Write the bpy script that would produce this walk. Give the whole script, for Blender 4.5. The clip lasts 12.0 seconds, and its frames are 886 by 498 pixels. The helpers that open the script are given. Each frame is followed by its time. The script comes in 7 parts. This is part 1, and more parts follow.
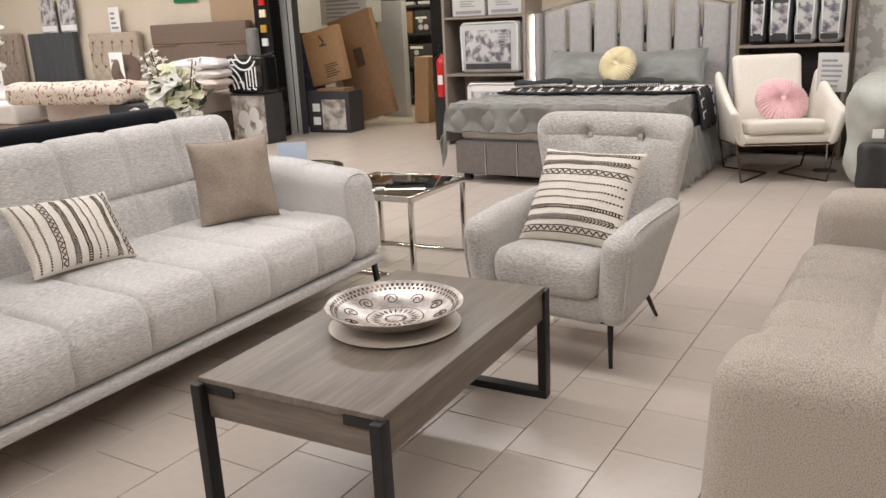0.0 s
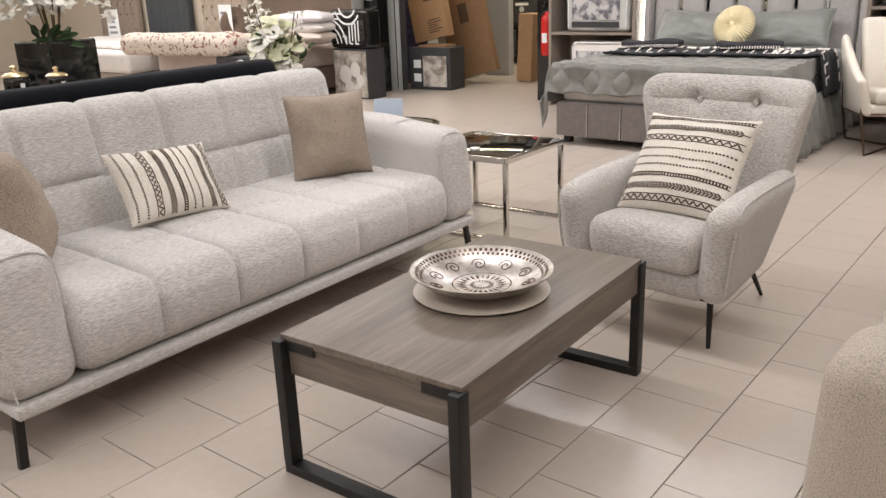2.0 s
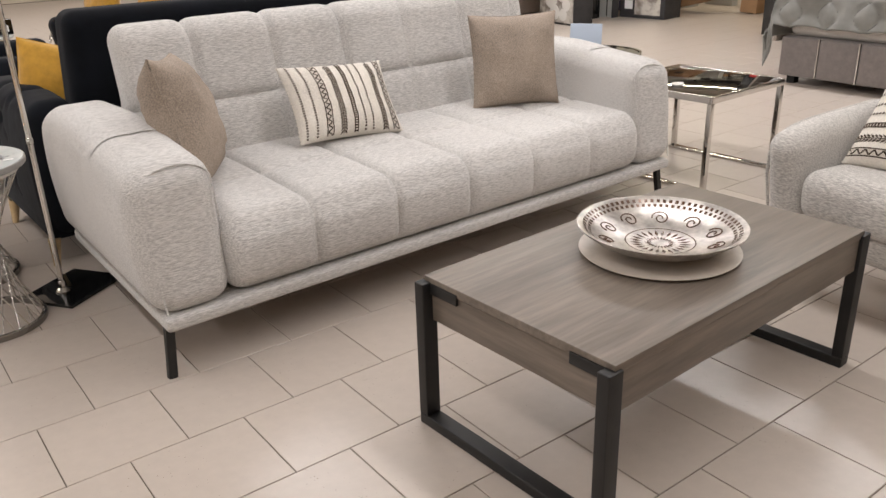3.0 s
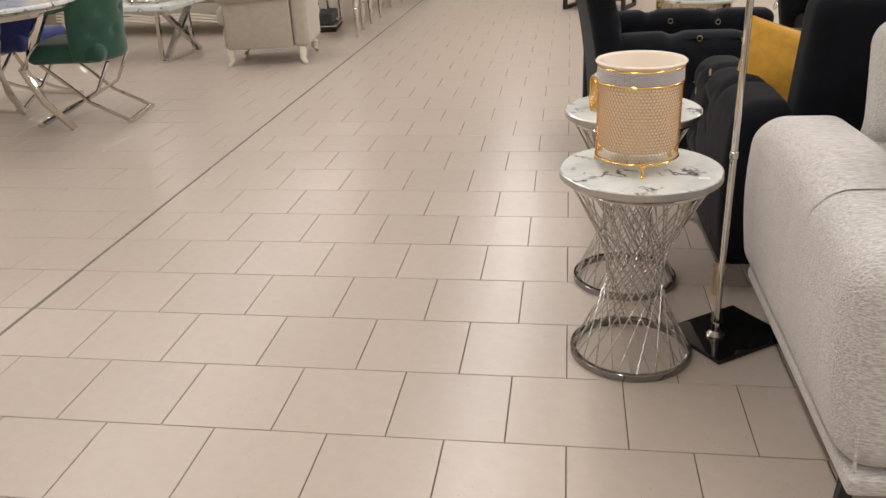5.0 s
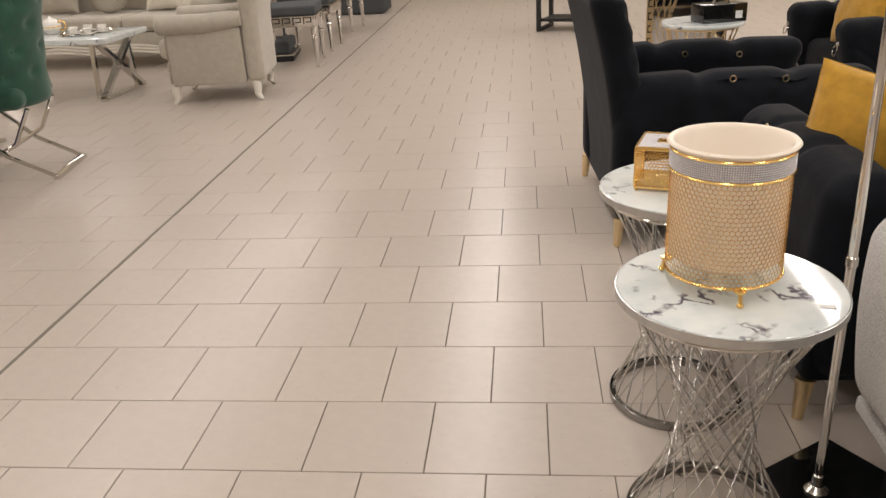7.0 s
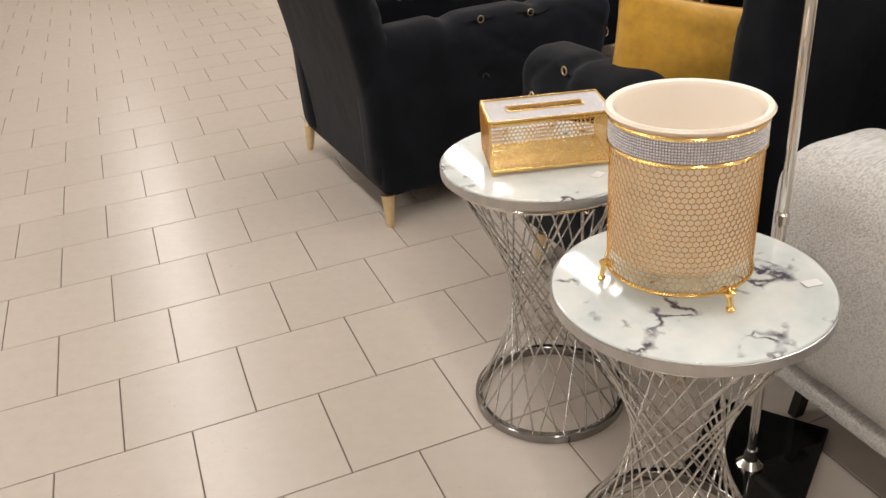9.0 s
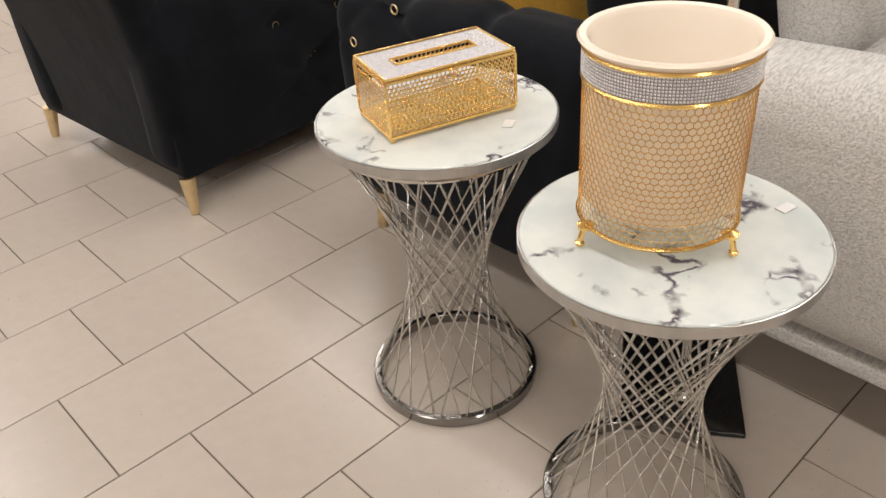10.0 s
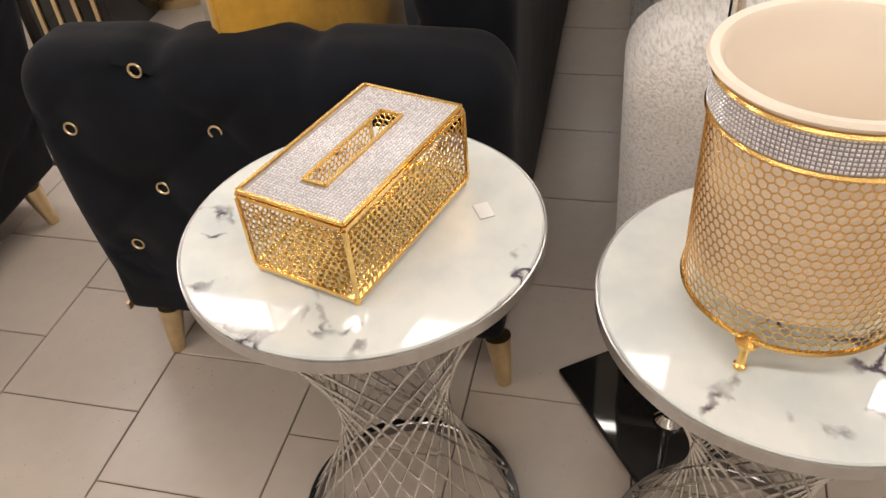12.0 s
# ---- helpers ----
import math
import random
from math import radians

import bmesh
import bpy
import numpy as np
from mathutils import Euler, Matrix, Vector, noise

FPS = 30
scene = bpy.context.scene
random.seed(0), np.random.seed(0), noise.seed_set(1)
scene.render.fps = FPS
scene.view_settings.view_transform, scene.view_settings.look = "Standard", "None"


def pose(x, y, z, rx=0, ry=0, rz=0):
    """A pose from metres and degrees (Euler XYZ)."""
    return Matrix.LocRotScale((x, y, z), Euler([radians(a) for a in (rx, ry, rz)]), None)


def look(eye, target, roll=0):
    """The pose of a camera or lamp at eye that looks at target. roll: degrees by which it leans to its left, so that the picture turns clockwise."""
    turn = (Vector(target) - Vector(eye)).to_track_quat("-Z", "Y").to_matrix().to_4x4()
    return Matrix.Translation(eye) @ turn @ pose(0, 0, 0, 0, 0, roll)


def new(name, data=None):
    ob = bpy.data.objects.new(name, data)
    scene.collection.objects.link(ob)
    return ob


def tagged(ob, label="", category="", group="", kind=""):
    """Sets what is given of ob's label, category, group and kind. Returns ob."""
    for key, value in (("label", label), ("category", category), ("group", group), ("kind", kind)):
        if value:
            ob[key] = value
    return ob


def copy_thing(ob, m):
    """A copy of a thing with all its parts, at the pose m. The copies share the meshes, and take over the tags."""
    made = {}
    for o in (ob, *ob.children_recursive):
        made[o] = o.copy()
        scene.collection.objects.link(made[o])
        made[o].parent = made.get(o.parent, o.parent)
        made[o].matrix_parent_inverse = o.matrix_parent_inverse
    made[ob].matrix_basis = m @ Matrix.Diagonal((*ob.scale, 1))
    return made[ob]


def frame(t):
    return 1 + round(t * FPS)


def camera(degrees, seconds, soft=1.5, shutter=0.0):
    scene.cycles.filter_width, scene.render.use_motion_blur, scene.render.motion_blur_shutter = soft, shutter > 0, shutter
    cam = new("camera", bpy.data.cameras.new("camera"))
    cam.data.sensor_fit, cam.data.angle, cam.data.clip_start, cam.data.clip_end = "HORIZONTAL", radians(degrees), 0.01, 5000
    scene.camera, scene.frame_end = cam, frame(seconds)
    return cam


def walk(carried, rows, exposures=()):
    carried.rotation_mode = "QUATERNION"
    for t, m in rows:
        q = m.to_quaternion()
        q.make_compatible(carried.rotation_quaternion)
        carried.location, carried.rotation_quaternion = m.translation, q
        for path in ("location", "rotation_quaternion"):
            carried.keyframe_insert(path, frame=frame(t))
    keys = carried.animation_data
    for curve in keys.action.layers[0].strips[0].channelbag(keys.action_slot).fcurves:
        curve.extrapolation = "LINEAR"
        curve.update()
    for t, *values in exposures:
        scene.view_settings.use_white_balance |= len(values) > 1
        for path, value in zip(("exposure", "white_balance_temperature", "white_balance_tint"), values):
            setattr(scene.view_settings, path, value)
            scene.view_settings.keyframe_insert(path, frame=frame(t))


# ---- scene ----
cam = camera(57.1, 12.0)
PATH = [
    (0, (-0.092, -3.166, 1.304), (1.548, -2.155, 0.767), -2.8),
    (0.5, (-0.068, -3.158, 1.295), (1.544, -2.111, 0.742), -2.4),
    (1, (-0.07, -3.157, 1.305), (1.513, -2.073, 0.741), -2.1),
    (1.5, (-0.051, -3.135, 1.292), (1.491, -2.002, 0.71), -2.2),
    (2, (-0.003, -3.128, 1.289), (1.479, -1.937, 0.668), -2.2),
    (2.5, (0.154, -3.103, 1.272), (1.489, -1.784, 0.581), -1.9),
    (3, (0.236, -3.008, 1.231), (1.34, -1.526, 0.467), -1.8),
    (3.5, (0.223, -2.804, 1.253), (1.069, -1.19, 0.427), -2.1),
    (3.7, (0.217, -2.711, 1.273), (0.939, -1.046, 0.432), -2.1),
    (5.3, (0.293, -2.142, 1.232), (-0.068, -0.345, 0.432), -2.7),
    (5.5, (0.284, -2.078, 1.222), (-0.039, -0.272, 0.425), -2.6),
    (6, (0.195, -1.88, 1.251), (-0.025, -0.051, 0.472), -2.7),
    (6.5, (0.124, -1.736, 1.227), (-0.078, 0.089, 0.435), -3.0),
    (6.6, (0.111, -1.702, 1.226), (-0.09, 0.125, 0.438), -3.0),
    (7, (0.104, -1.565, 1.248), (-0.102, 0.265, 0.468), -3.3),
    (7.5, (0.117, -1.457, 1.242), (0.022, 0.382, 0.46), -3.1),
    (7.7, (0.108, -1.425, 1.249), (0.09, 0.413, 0.461), -3.2),
    (9.5, (-0.325, -0.816, 1.195), (0.52, 0.665, 0.149), -5.0),
    (10, (-0.37, -0.634, 1.182), (0.724, 0.615, 0.066), -4.5),
    (10.5, (-0.432, -0.421, 1.208), (0.858, 0.592, 0.064), -4.5),
    (11, (-0.41, -0.253, 1.179), (0.969, 0.545, -0.031), -5.4),
    (11.5, (-0.27, -0.075, 1.18), (1.161, 0.524, -0.082), -5.8),
    (12, (-0.191, 0.044, 1.17), (1.272, 0.478, -0.122), -5.7),
]
walk(cam, [(t, look(eye, target, roll)) for t, eye, target, roll in PATH],
     [(0, -0.03, 6500, 10), (2.2, 0.0, 6500, 10), (3.7, 0.03, 6500, 10), (5.3, -0.1, 6850, 10), (7.7, -0.08, 6900, 10), (9.3, 0.03, 6820, 8), (11.0, 0.07, 6960, 9), (12, -0.04, 7200, 12)])

# ---- world, lamps, exposure ----
world = bpy.data.worlds.new("world")
scene.world = world
world.use_nodes = True
world.node_tree.nodes["Background"].inputs[0].default_value = (1.0, 0.97, 0.95, 1)
world.node_tree.nodes["Background"].inputs[1].default_value = 0.05
scene.view_settings.exposure = 0.0

CEIL = 3.1


def tube_row(x, y, length, power, warm=(0.98, 0.955, 0.96)):
    data = bpy.data.lights.new("tube_lamp", "AREA")
    data.shape, data.size, data.size_y = "RECTANGLE", 0.16, length
    data.energy, data.color = power, warm
    ob = new("tube_lamp", data)
    ob.matrix_world = pose(x, y, CEIL - 0.13)
    return ob


LAMP_ROWS = [(-6.2, 3.0), (-3.2, 3.0), (-0.35, 3.0), (2.5, 3.0), (5.8, 3.0)]
for (lx, ly), power in zip(LAMP_ROWS, (115, 125, 165, 190, 300)):
    tube_row(lx, ly, 15.0, power)
# unseen warm lamp added to brighten the stockroom; no fixture is built for it
tube_row(10.0, 3.0, 5.0, 100, (1.0, 0.88, 0.68))

# ---- materials ----
MATS = {}


def mat(name, color, rough=0.6, metal=0.0, noise_scale=0.0, amount=0.15, bump=0.0, bump_scale=0.0, spec=0.5, big=0.0,
        stretch=(1, 1, 1), coat=0.0, sheen=0.0, trans=0.0, emit=0.0, rough_var=0.0, random_amount=0.0, alpha=1.0):
    if name in MATS:
        return MATS[name]
    m = bpy.data.materials.new(name)
    m.use_nodes = True
    nt = m.node_tree
    b = nt.nodes["Principled BSDF"]
    b.inputs["Base Color"].default_value = (*color, 1)
    b.inputs["Roughness"].default_value = rough
    b.inputs["Metallic"].default_value = metal
    b.inputs["Specular IOR Level"].default_value = spec
    b.inputs["Coat Weight"].default_value = coat
    b.inputs["Sheen Weight"].default_value = sheen
    b.inputs["Transmission Weight"].default_value = trans
    b.inputs["Alpha"].default_value = alpha
    if emit:
        b.inputs["Emission Color"].default_value = (*color, 1)
        b.inputs["Emission Strength"].default_value = emit
    co = nt.nodes.new("ShaderNodeTexCoord")
    mp = nt.nodes.new("ShaderNodeMapping")
    mp.inputs["Scale"].default_value = stretch
    nt.links.new(co.outputs["Object"], mp.inputs[0])
    last = None
    if noise_scale:
        n = nt.nodes.new("ShaderNodeTexNoise")
        n.inputs["Scale"].default_value = noise_scale
        n.inputs["Detail"].default_value = 5
        n.inputs["Roughness"].default_value = 0.6
        nt.links.new(mp.outputs[0], n.inputs["Vector"])
        fac = n.outputs["Fac"]
        if big:
            n2 = nt.nodes.new("ShaderNodeTexNoise")
            n2.inputs["Scale"].default_value = big
            n2.inputs["Detail"].default_value = 2
            nt.links.new(co.outputs["Object"], n2.inputs["Vector"])
            mx = nt.nodes.new("ShaderNodeMath")
            mx.operation = "ADD"
            half = nt.nodes.new("ShaderNodeMath")
            half.operation = "MULTIPLY_ADD"
            half.inputs[1].default_value = 0.36
            half.inputs[2].default_value = -0.18
            nt.links.new(n2.outputs["Fac"], half.inputs[0])
            nt.links.new(fac, mx.inputs[0])
            nt.links.new(half.outputs[0], mx.inputs[1])
            fac = mx.outputs[0]
        if random_amount:
            oi = nt.nodes.new("ShaderNodeObjectInfo")
            r = nt.nodes.new("ShaderNodeMath")
            r.operation = "MULTIPLY_ADD"
            r.inputs[1].default_value = random_amount
            r.inputs[2].default_value = -random_amount / 2
            nt.links.new(oi.outputs["Random"], r.inputs[0])
            ad = nt.nodes.new("ShaderNodeMath")
            ad.operation = "ADD"
            nt.links.new(fac, ad.inputs[0])
            nt.links.new(r.outputs[0], ad.inputs[1])
            fac = ad.outputs[0]
        ramp = nt.nodes.new("ShaderNodeValToRGB")
        ramp.color_ramp.elements[0].position = 0.25
        ramp.color_ramp.elements[1].position = 0.75
        lo = [c * (1 - amount) for c in color]
        hi = [min(1, c * (1 + amount)) for c in color]
        ramp.color_ramp.elements[0].color = (*lo, 1)
        ramp.color_ramp.elements[1].color = (*hi, 1)
        nt.links.new(fac, ramp.inputs[0])
        nt.links.new(ramp.outputs[0], b.inputs["Base Color"])
        last = n
        if rough_var:
            rr = nt.nodes.new("ShaderNodeMath")
            rr.operation = "MULTIPLY_ADD"
            rr.inputs[1].default_value = rough_var
            rr.inputs[2].default_value = rough - rough_var / 2
            nt.links.new(fac, rr.inputs[0])
            nt.links.new(rr.outputs[0], b.inputs["Roughness"])
    if bump:
        bs = nt.nodes.new("ShaderNodeTexNoise")
        bs.inputs["Scale"].default_value = bump_scale or noise_scale
        bs.inputs["Detail"].default_value = 4
        nt.links.new(mp.outputs[0], bs.inputs["Vector"])
        bp = nt.nodes.new("ShaderNodeBump")
        bp.inputs["Strength"].default_value = 1.0
        bp.inputs["Distance"].default_value = bump
        nt.links.new(bs.outputs["Fac"], bp.inputs["Height"])
        nt.links.new(bp.outputs[0], b.inputs["Normal"])
    MATS[name] = m
    return m


def voronoi_specks(m, color, scale, size):
    """Small dark pits scattered over a material's colour."""
    nt = m.node_tree
    b = nt.nodes["Principled BSDF"]
    link = b.inputs["Base Color"].links[0]
    src = link.from_socket
    geo = nt.nodes.new("ShaderNodeNewGeometry")
    v = nt.nodes.new("ShaderNodeTexVoronoi")
    v.inputs["Scale"].default_value = scale
    nt.links.new(geo.outputs["Position"], v.inputs["Vector"])
    n = nt.nodes.new("ShaderNodeTexNoise")
    n.inputs["Scale"].default_value = 5
    nt.links.new(geo.outputs["Position"], n.inputs["Vector"])
    thr = nt.nodes.new("ShaderNodeMath")
    thr.operation = "MULTIPLY_ADD"
    thr.inputs[1].default_value = size * 2.6
    thr.inputs[2].default_value = -size * 0.9
    nt.links.new(n.outputs["Fac"], thr.inputs[0])
    lt = nt.nodes.new("ShaderNodeMath")
    lt.operation = "LESS_THAN"
    nt.links.new(v.outputs["Distance"], lt.inputs[0])
    nt.links.new(thr.outputs[0], lt.inputs[1])
    mix = nt.nodes.new("ShaderNodeMix")
    mix.data_type = "RGBA"
    mix.inputs[7].default_value = (*color, 1)
    nt.links.new(lt.outputs[0], mix.inputs[0])
    nt.links.new(src, mix.inputs[6])
    nt.links.new(mix.outputs[2], b.inputs["Base Color"])


M_TILE = mat("floor_tile", (0.49, 0.425, 0.37), 0.29, noise_scale=25, amount=0.045, big=0.8, random_amount=0.35, spec=0.5)
voronoi_specks(M_TILE, (0.20, 0.14, 0.095), 75, 0.115)
M_GROUT = mat("grout", (0.13, 0.105, 0.08), 0.85, noise_scale=20, amount=0.25)
M_SEAM = mat("seam", (0.16, 0.14, 0.11), 0.6, noise_scale=20, amount=0.2)
M_WALL = mat("wall_paint", (0.62, 0.54, 0.43), 0.8, noise_scale=3, amount=0.04, bump=0.0006, bump_scale=60)
M_WALL2 = mat("tan_wall_paint", (0.42, 0.30, 0.19), 0.8, noise_scale=3, amount=0.05, bump=0.0006, bump_scale=60)
M_CEIL = mat("ceiling_paint", (0.72, 0.70, 0.66), 0.9, noise_scale=2, amount=0.04)
M_SOFA = mat("pale_chenille", (0.54, 0.52, 0.50), 0.92, noise_scale=230, amount=0.22, bump=0.0035, bump_scale=230, big=1.2, stretch=(0.2, 1.0, 1.25), sheen=0.25, spec=0.2)
M_CHAIR = mat("grey_chenille", (0.50, 0.475, 0.445), 0.92, noise_scale=240, amount=0.26, bump=0.003, bump_scale=240, big=1.5, stretch=(0.25, 0.9, 1.0), sheen=0.25, spec=0.2)
M_SOFAB = mat("beige_weave", (0.41, 0.362, 0.312), 0.92, noise_scale=300, amount=0.36, bump=0.003, bump_scale=330, big=0.8, spec=0.2)
for cloth in (M_SOFA, M_CHAIR, M_SOFAB):
    for node in cloth.node_tree.nodes:
        if node.type == "TEX_NOISE" and node.inputs["Scale"].default_value > 20:
            node.inputs["Detail"].default_value = 2.5
        if node.type == "VALTORGB":
            node.color_ramp.elements[0].position, node.color_ramp.elements[1].position = 0.34, 0.62
M_TAUPE = mat("taupe_cloth", (0.335, 0.275, 0.225), 0.9, noise_scale=260, amount=0.5, bump=0.0015, bump_scale=200, big=5, spec=0.2)
M_CREAM = mat("cream_cloth", (0.72, 0.67, 0.60), 0.9, noise_scale=160, amount=0.14, bump=0.002, bump_scale=140, big=5, spec=0.2)
M_STITCH = mat("brown_stitching", (0.075, 0.055, 0.042), 0.95, noise_scale=200, amount=0.5, bump=0.001, bump_scale=200, spec=0.1)
M_BLACKLEG = mat("black_metal", (0.008, 0.0075, 0.0075), 0.5, noise_scale=30, amount=0.3, spec=0.5)
M_CHROME = mat("chrome", (0.72, 0.70, 0.67), 0.08, 1.0, noise_scale=8, amount=0.06)
M_STONEBED = mat("stone_setting", (0.33, 0.31, 0.315), 0.35, 0.6, noise_scale=300, amount=0.3)
M_SAGECLOTH = mat("sage_satin", (0.40, 0.405, 0.36), 0.5, noise_scale=7, amount=0.1, bump=0.006, bump_scale=9, sheen=0.2)
M_ROD = mat("wire_steel", (0.62, 0.61, 0.59), 0.2, 1.0, noise_scale=60, amount=0.15)
M_RIM = mat("satin_steel", (0.50, 0.495, 0.485), 0.3, 1.0, noise_scale=60, amount=0.1, stretch=(1, 1, 0.05))
M_DARKCHROME = mat("dark_chrome", (0.30, 0.29, 0.28), 0.12, 1.0, noise_scale=8, amount=0.1)
M_GOLD = mat("gold_metal", (0.90, 0.60, 0.22), 0.22, 1.0, noise_scale=30, amount=0.12)
M_SLEEVE = mat("pierced_gold_sheet", (0.80, 0.53, 0.22), 0.24, 1.0, noise_scale=30, amount=0.12)
M_LEGGOLD = mat("brushed_gold", (0.76, 0.60, 0.36), 0.3, 1.0, noise_scale=40, amount=0.1)
M_CRYSTAL = mat("rhinestone", (0.9, 0.88, 0.9), 0.12, 0.15, noise_scale=400, amount=0.2)
def sparkle(m, lo, hi):
    """Each stone of a joined mesh gets its own brightness."""
    nt = m.node_tree
    geo = nt.nodes.new("ShaderNodeNewGeometry")
    ramp = nt.nodes.new("ShaderNodeValToRGB")
    ramp.color_ramp.elements[0].color = (*lo, 1)
    ramp.color_ramp.elements[1].color = (*hi, 1)
    nt.links.new(geo.outputs["Random Per Island"], ramp.inputs[0])
    nt.links.new(ramp.outputs[0], nt.nodes["Principled BSDF"].inputs["Base Color"])


sparkle(M_CRYSTAL, (0.62, 0.60, 0.64), (1.0, 0.99, 1.0))
M_LINER = mat("cream_plastic", (0.97, 0.87, 0.75), 0.25, noise_scale=6, amount=0.03, spec=0.5)


def translucent(m, share, color):
    """Thin plastic that lets light through its wall."""
    nt = m.node_tree
    out = nt.nodes["Material Output"]
    tr = nt.nodes.new("ShaderNodeBsdfTranslucent")
    tr.inputs["Color"].default_value = (*color, 1)
    mix = nt.nodes.new("ShaderNodeMixShader")
    mix.inputs[0].default_value = share
    nt.links.new(nt.nodes["Principled BSDF"].outputs[0], mix.inputs[1])
    nt.links.new(tr.outputs[0], mix.inputs[2])
    nt.links.new(mix.outputs[0], out.inputs["Surface"])


translucent(M_LINER, 0.22, (0.98, 0.93, 0.86))
M_VELVET = mat("black_velvet", (0.0055, 0.0065, 0.0095), 0.9, noise_scale=6, amount=0.5, bump=0.004, bump_scale=9, big=2, sheen=0.055, spec=0.12)
M_NAVY = mat("dark_navy_velvet", (0.007, 0.008, 0.012), 0.85, noise_scale=6, amount=0.5, bump=0.003, bump_scale=9, sheen=0.05, spec=0.2)
M_MUSTARD = mat("mustard_velvet", (0.50, 0.27, 0.035), 0.8, noise_scale=30, amount=0.2, bump=0.002, bump_scale=25, sheen=0.3, spec=0.2)
M_BLACKGLOSS = mat("gloss_black", (0.008, 0.008, 0.008), 0.06, noise_scale=5, amount=0.2, spec=0.6)
M_BLACKGLASS = mat("black_glass", (0.012, 0.010, 0.008), 0.03, noise_scale=5, amount=0.2, spec=0.8, coat=0.5)
M_WHITE = mat("white_card", (0.78, 0.78, 0.77), 0.5, noise_scale=10, amount=0.03)
M_BLUECARD = mat("pale_blue_card", (0.52, 0.60, 0.72), 0.4, noise_scale=10, amount=0.04)
M_GREYTXT = mat("grey_print", (0.25, 0.25, 0.26), 0.6, noise_scale=50, amount=0.2)
M_BEDGREY = mat("grey_satin", (0.205, 0.202, 0.185), 0.5, noise_scale=12, amount=0.14, bump=0.003, bump_scale=14, big=3, sheen=0.2)
# darker than the satin, to put groove shade into the stitch lines
M_SEAMGREY = mat("seam_shade_thread", (0.07, 0.07, 0.065), 0.7, noise_scale=40, amount=0.2)
M_PILLOWGREY = mat("grey_pillow_satin", (0.225, 0.23, 0.215), 0.42, noise_scale=8, amount=0.14, bump=0.006, bump_scale=9, sheen=0.2)
M_HEADGREY = mat("silver_velvet", (0.42, 0.40, 0.39), 0.5, noise_scale=20, amount=0.12, bump=0.002, bump_scale=14, sheen=0.4)
M_BASEGREY = mat("mauve_grey_velvet", (0.20, 0.175, 0.165), 0.7, noise_scale=30, amount=0.16, bump=0.001, bump_scale=60, sheen=0.3)
M_MIRROR = mat("mirror_strip", (0.75, 0.75, 0.75), 0.03, 1.0, noise_scale=5, amount=0.03)
M_LED = mat("led_strip", (1.0, 0.98, 0.94), 0.5, emit=11.0)
M_YELLOW = mat("pale_yellow_velvet", (0.80, 0.71, 0.47), 0.8, noise_scale=20, amount=0.12, bump=0.002, bump_scale=30, sheen=0.3)
M_PINK = mat("pink_velvet", (0.76, 0.48, 0.50), 0.75, noise_scale=20, amount=0.15, bump=0.002, bump_scale=30, sheen=0.4)
M_IVORY = mat("ivory_boucle", (0.74, 0.69, 0.61), 0.9, noise_scale=120, amount=0.12, bump=0.002, bump_scale=100, spec=0.2)
M_BRONZE = mat("bronze_leg", (0.16, 0.11, 0.08), 0.35, 0.9, noise_scale=30, amount=0.2)
M_SHELF = mat("greige_shelf", (0.25, 0.205, 0.17), 0.6, noise_scale=12, amount=0.15, stretch=(1, 1, 6))
# near-black that stands in for the shade deep inside the display cabinet
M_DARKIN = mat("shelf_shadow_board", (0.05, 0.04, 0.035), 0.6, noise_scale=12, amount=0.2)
M_CARD = mat("cardboard", (0.36, 0.215, 0.11), 0.8, noise_scale=15, amount=0.1, bump=0.0006, bump_scale=60, big=2)
M_CARD2 = mat("dark_cardboard", (0.26, 0.15, 0.075), 0.8, noise_scale=15, amount=0.12, bump=0.0006, bump_scale=60, big=2)
M_CARDPRINT = mat("cardboard_print", (0.08, 0.05, 0.03), 0.8, noise_scale=60, amount=0.3)
M_RED = mat("extinguisher_red", (0.55, 0.015, 0.012), 0.3, noise_scale=8, amount=0.1)
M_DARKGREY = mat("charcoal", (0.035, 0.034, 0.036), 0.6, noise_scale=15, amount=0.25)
M_LIGHTGREY = mat("light_grey_panel", (0.50, 0.50, 0.48), 0.5, noise_scale=5, amount=0.05)
M_CREAMBED = mat("cream_headboard", (0.42, 0.345, 0.27), 0.85, noise_scale=60, amount=0.12, bump=0.001, bump_scale=60)
M_BROWNBED = mat("brown_headboard", (0.17, 0.12, 0.09), 0.8, noise_scale=40, amount=0.15, bump=0.001, bump_scale=60)
M_TAUPEBED = mat("taupe_headboard", (0.34, 0.27, 0.22), 0.85, noise_scale=60, amount=0.12)
M_BLUEGREY = mat("bluegrey_headboard", (0.06, 0.065, 0.068), 0.85, noise_scale=40, amount=0.15)
M_WHITECLOTH = mat("white_bedding", (0.74, 0.70, 0.66), 0.85, noise_scale=8, amount=0.06, bump=0.004, bump_scale=14)
M_PINKCLOTH = mat("blush_bedding", (0.64, 0.545, 0.49), 0.85, noise_scale=8, amount=0.1, bump=0.004, bump_scale=14)
M_LILAC = mat("lilac_bedding", (0.70, 0.66, 0.68), 0.7, noise_scale=8, amount=0.1, bump=0.004, bump_scale=14)
M_PETAL = mat("white_petal", (0.80, 0.78, 0.72), 0.6, noise_scale=30, amount=0.06, spec=0.3)
M_PETAL2 = mat("cream_green_petal", (0.78, 0.78, 0.58), 0.6, noise_scale=20, amount=0.2, spec=0.3)
M_LEAF = mat("dark_leaf", (0.035, 0.07, 0.022), 0.5, noise_scale=30, amount=0.3)
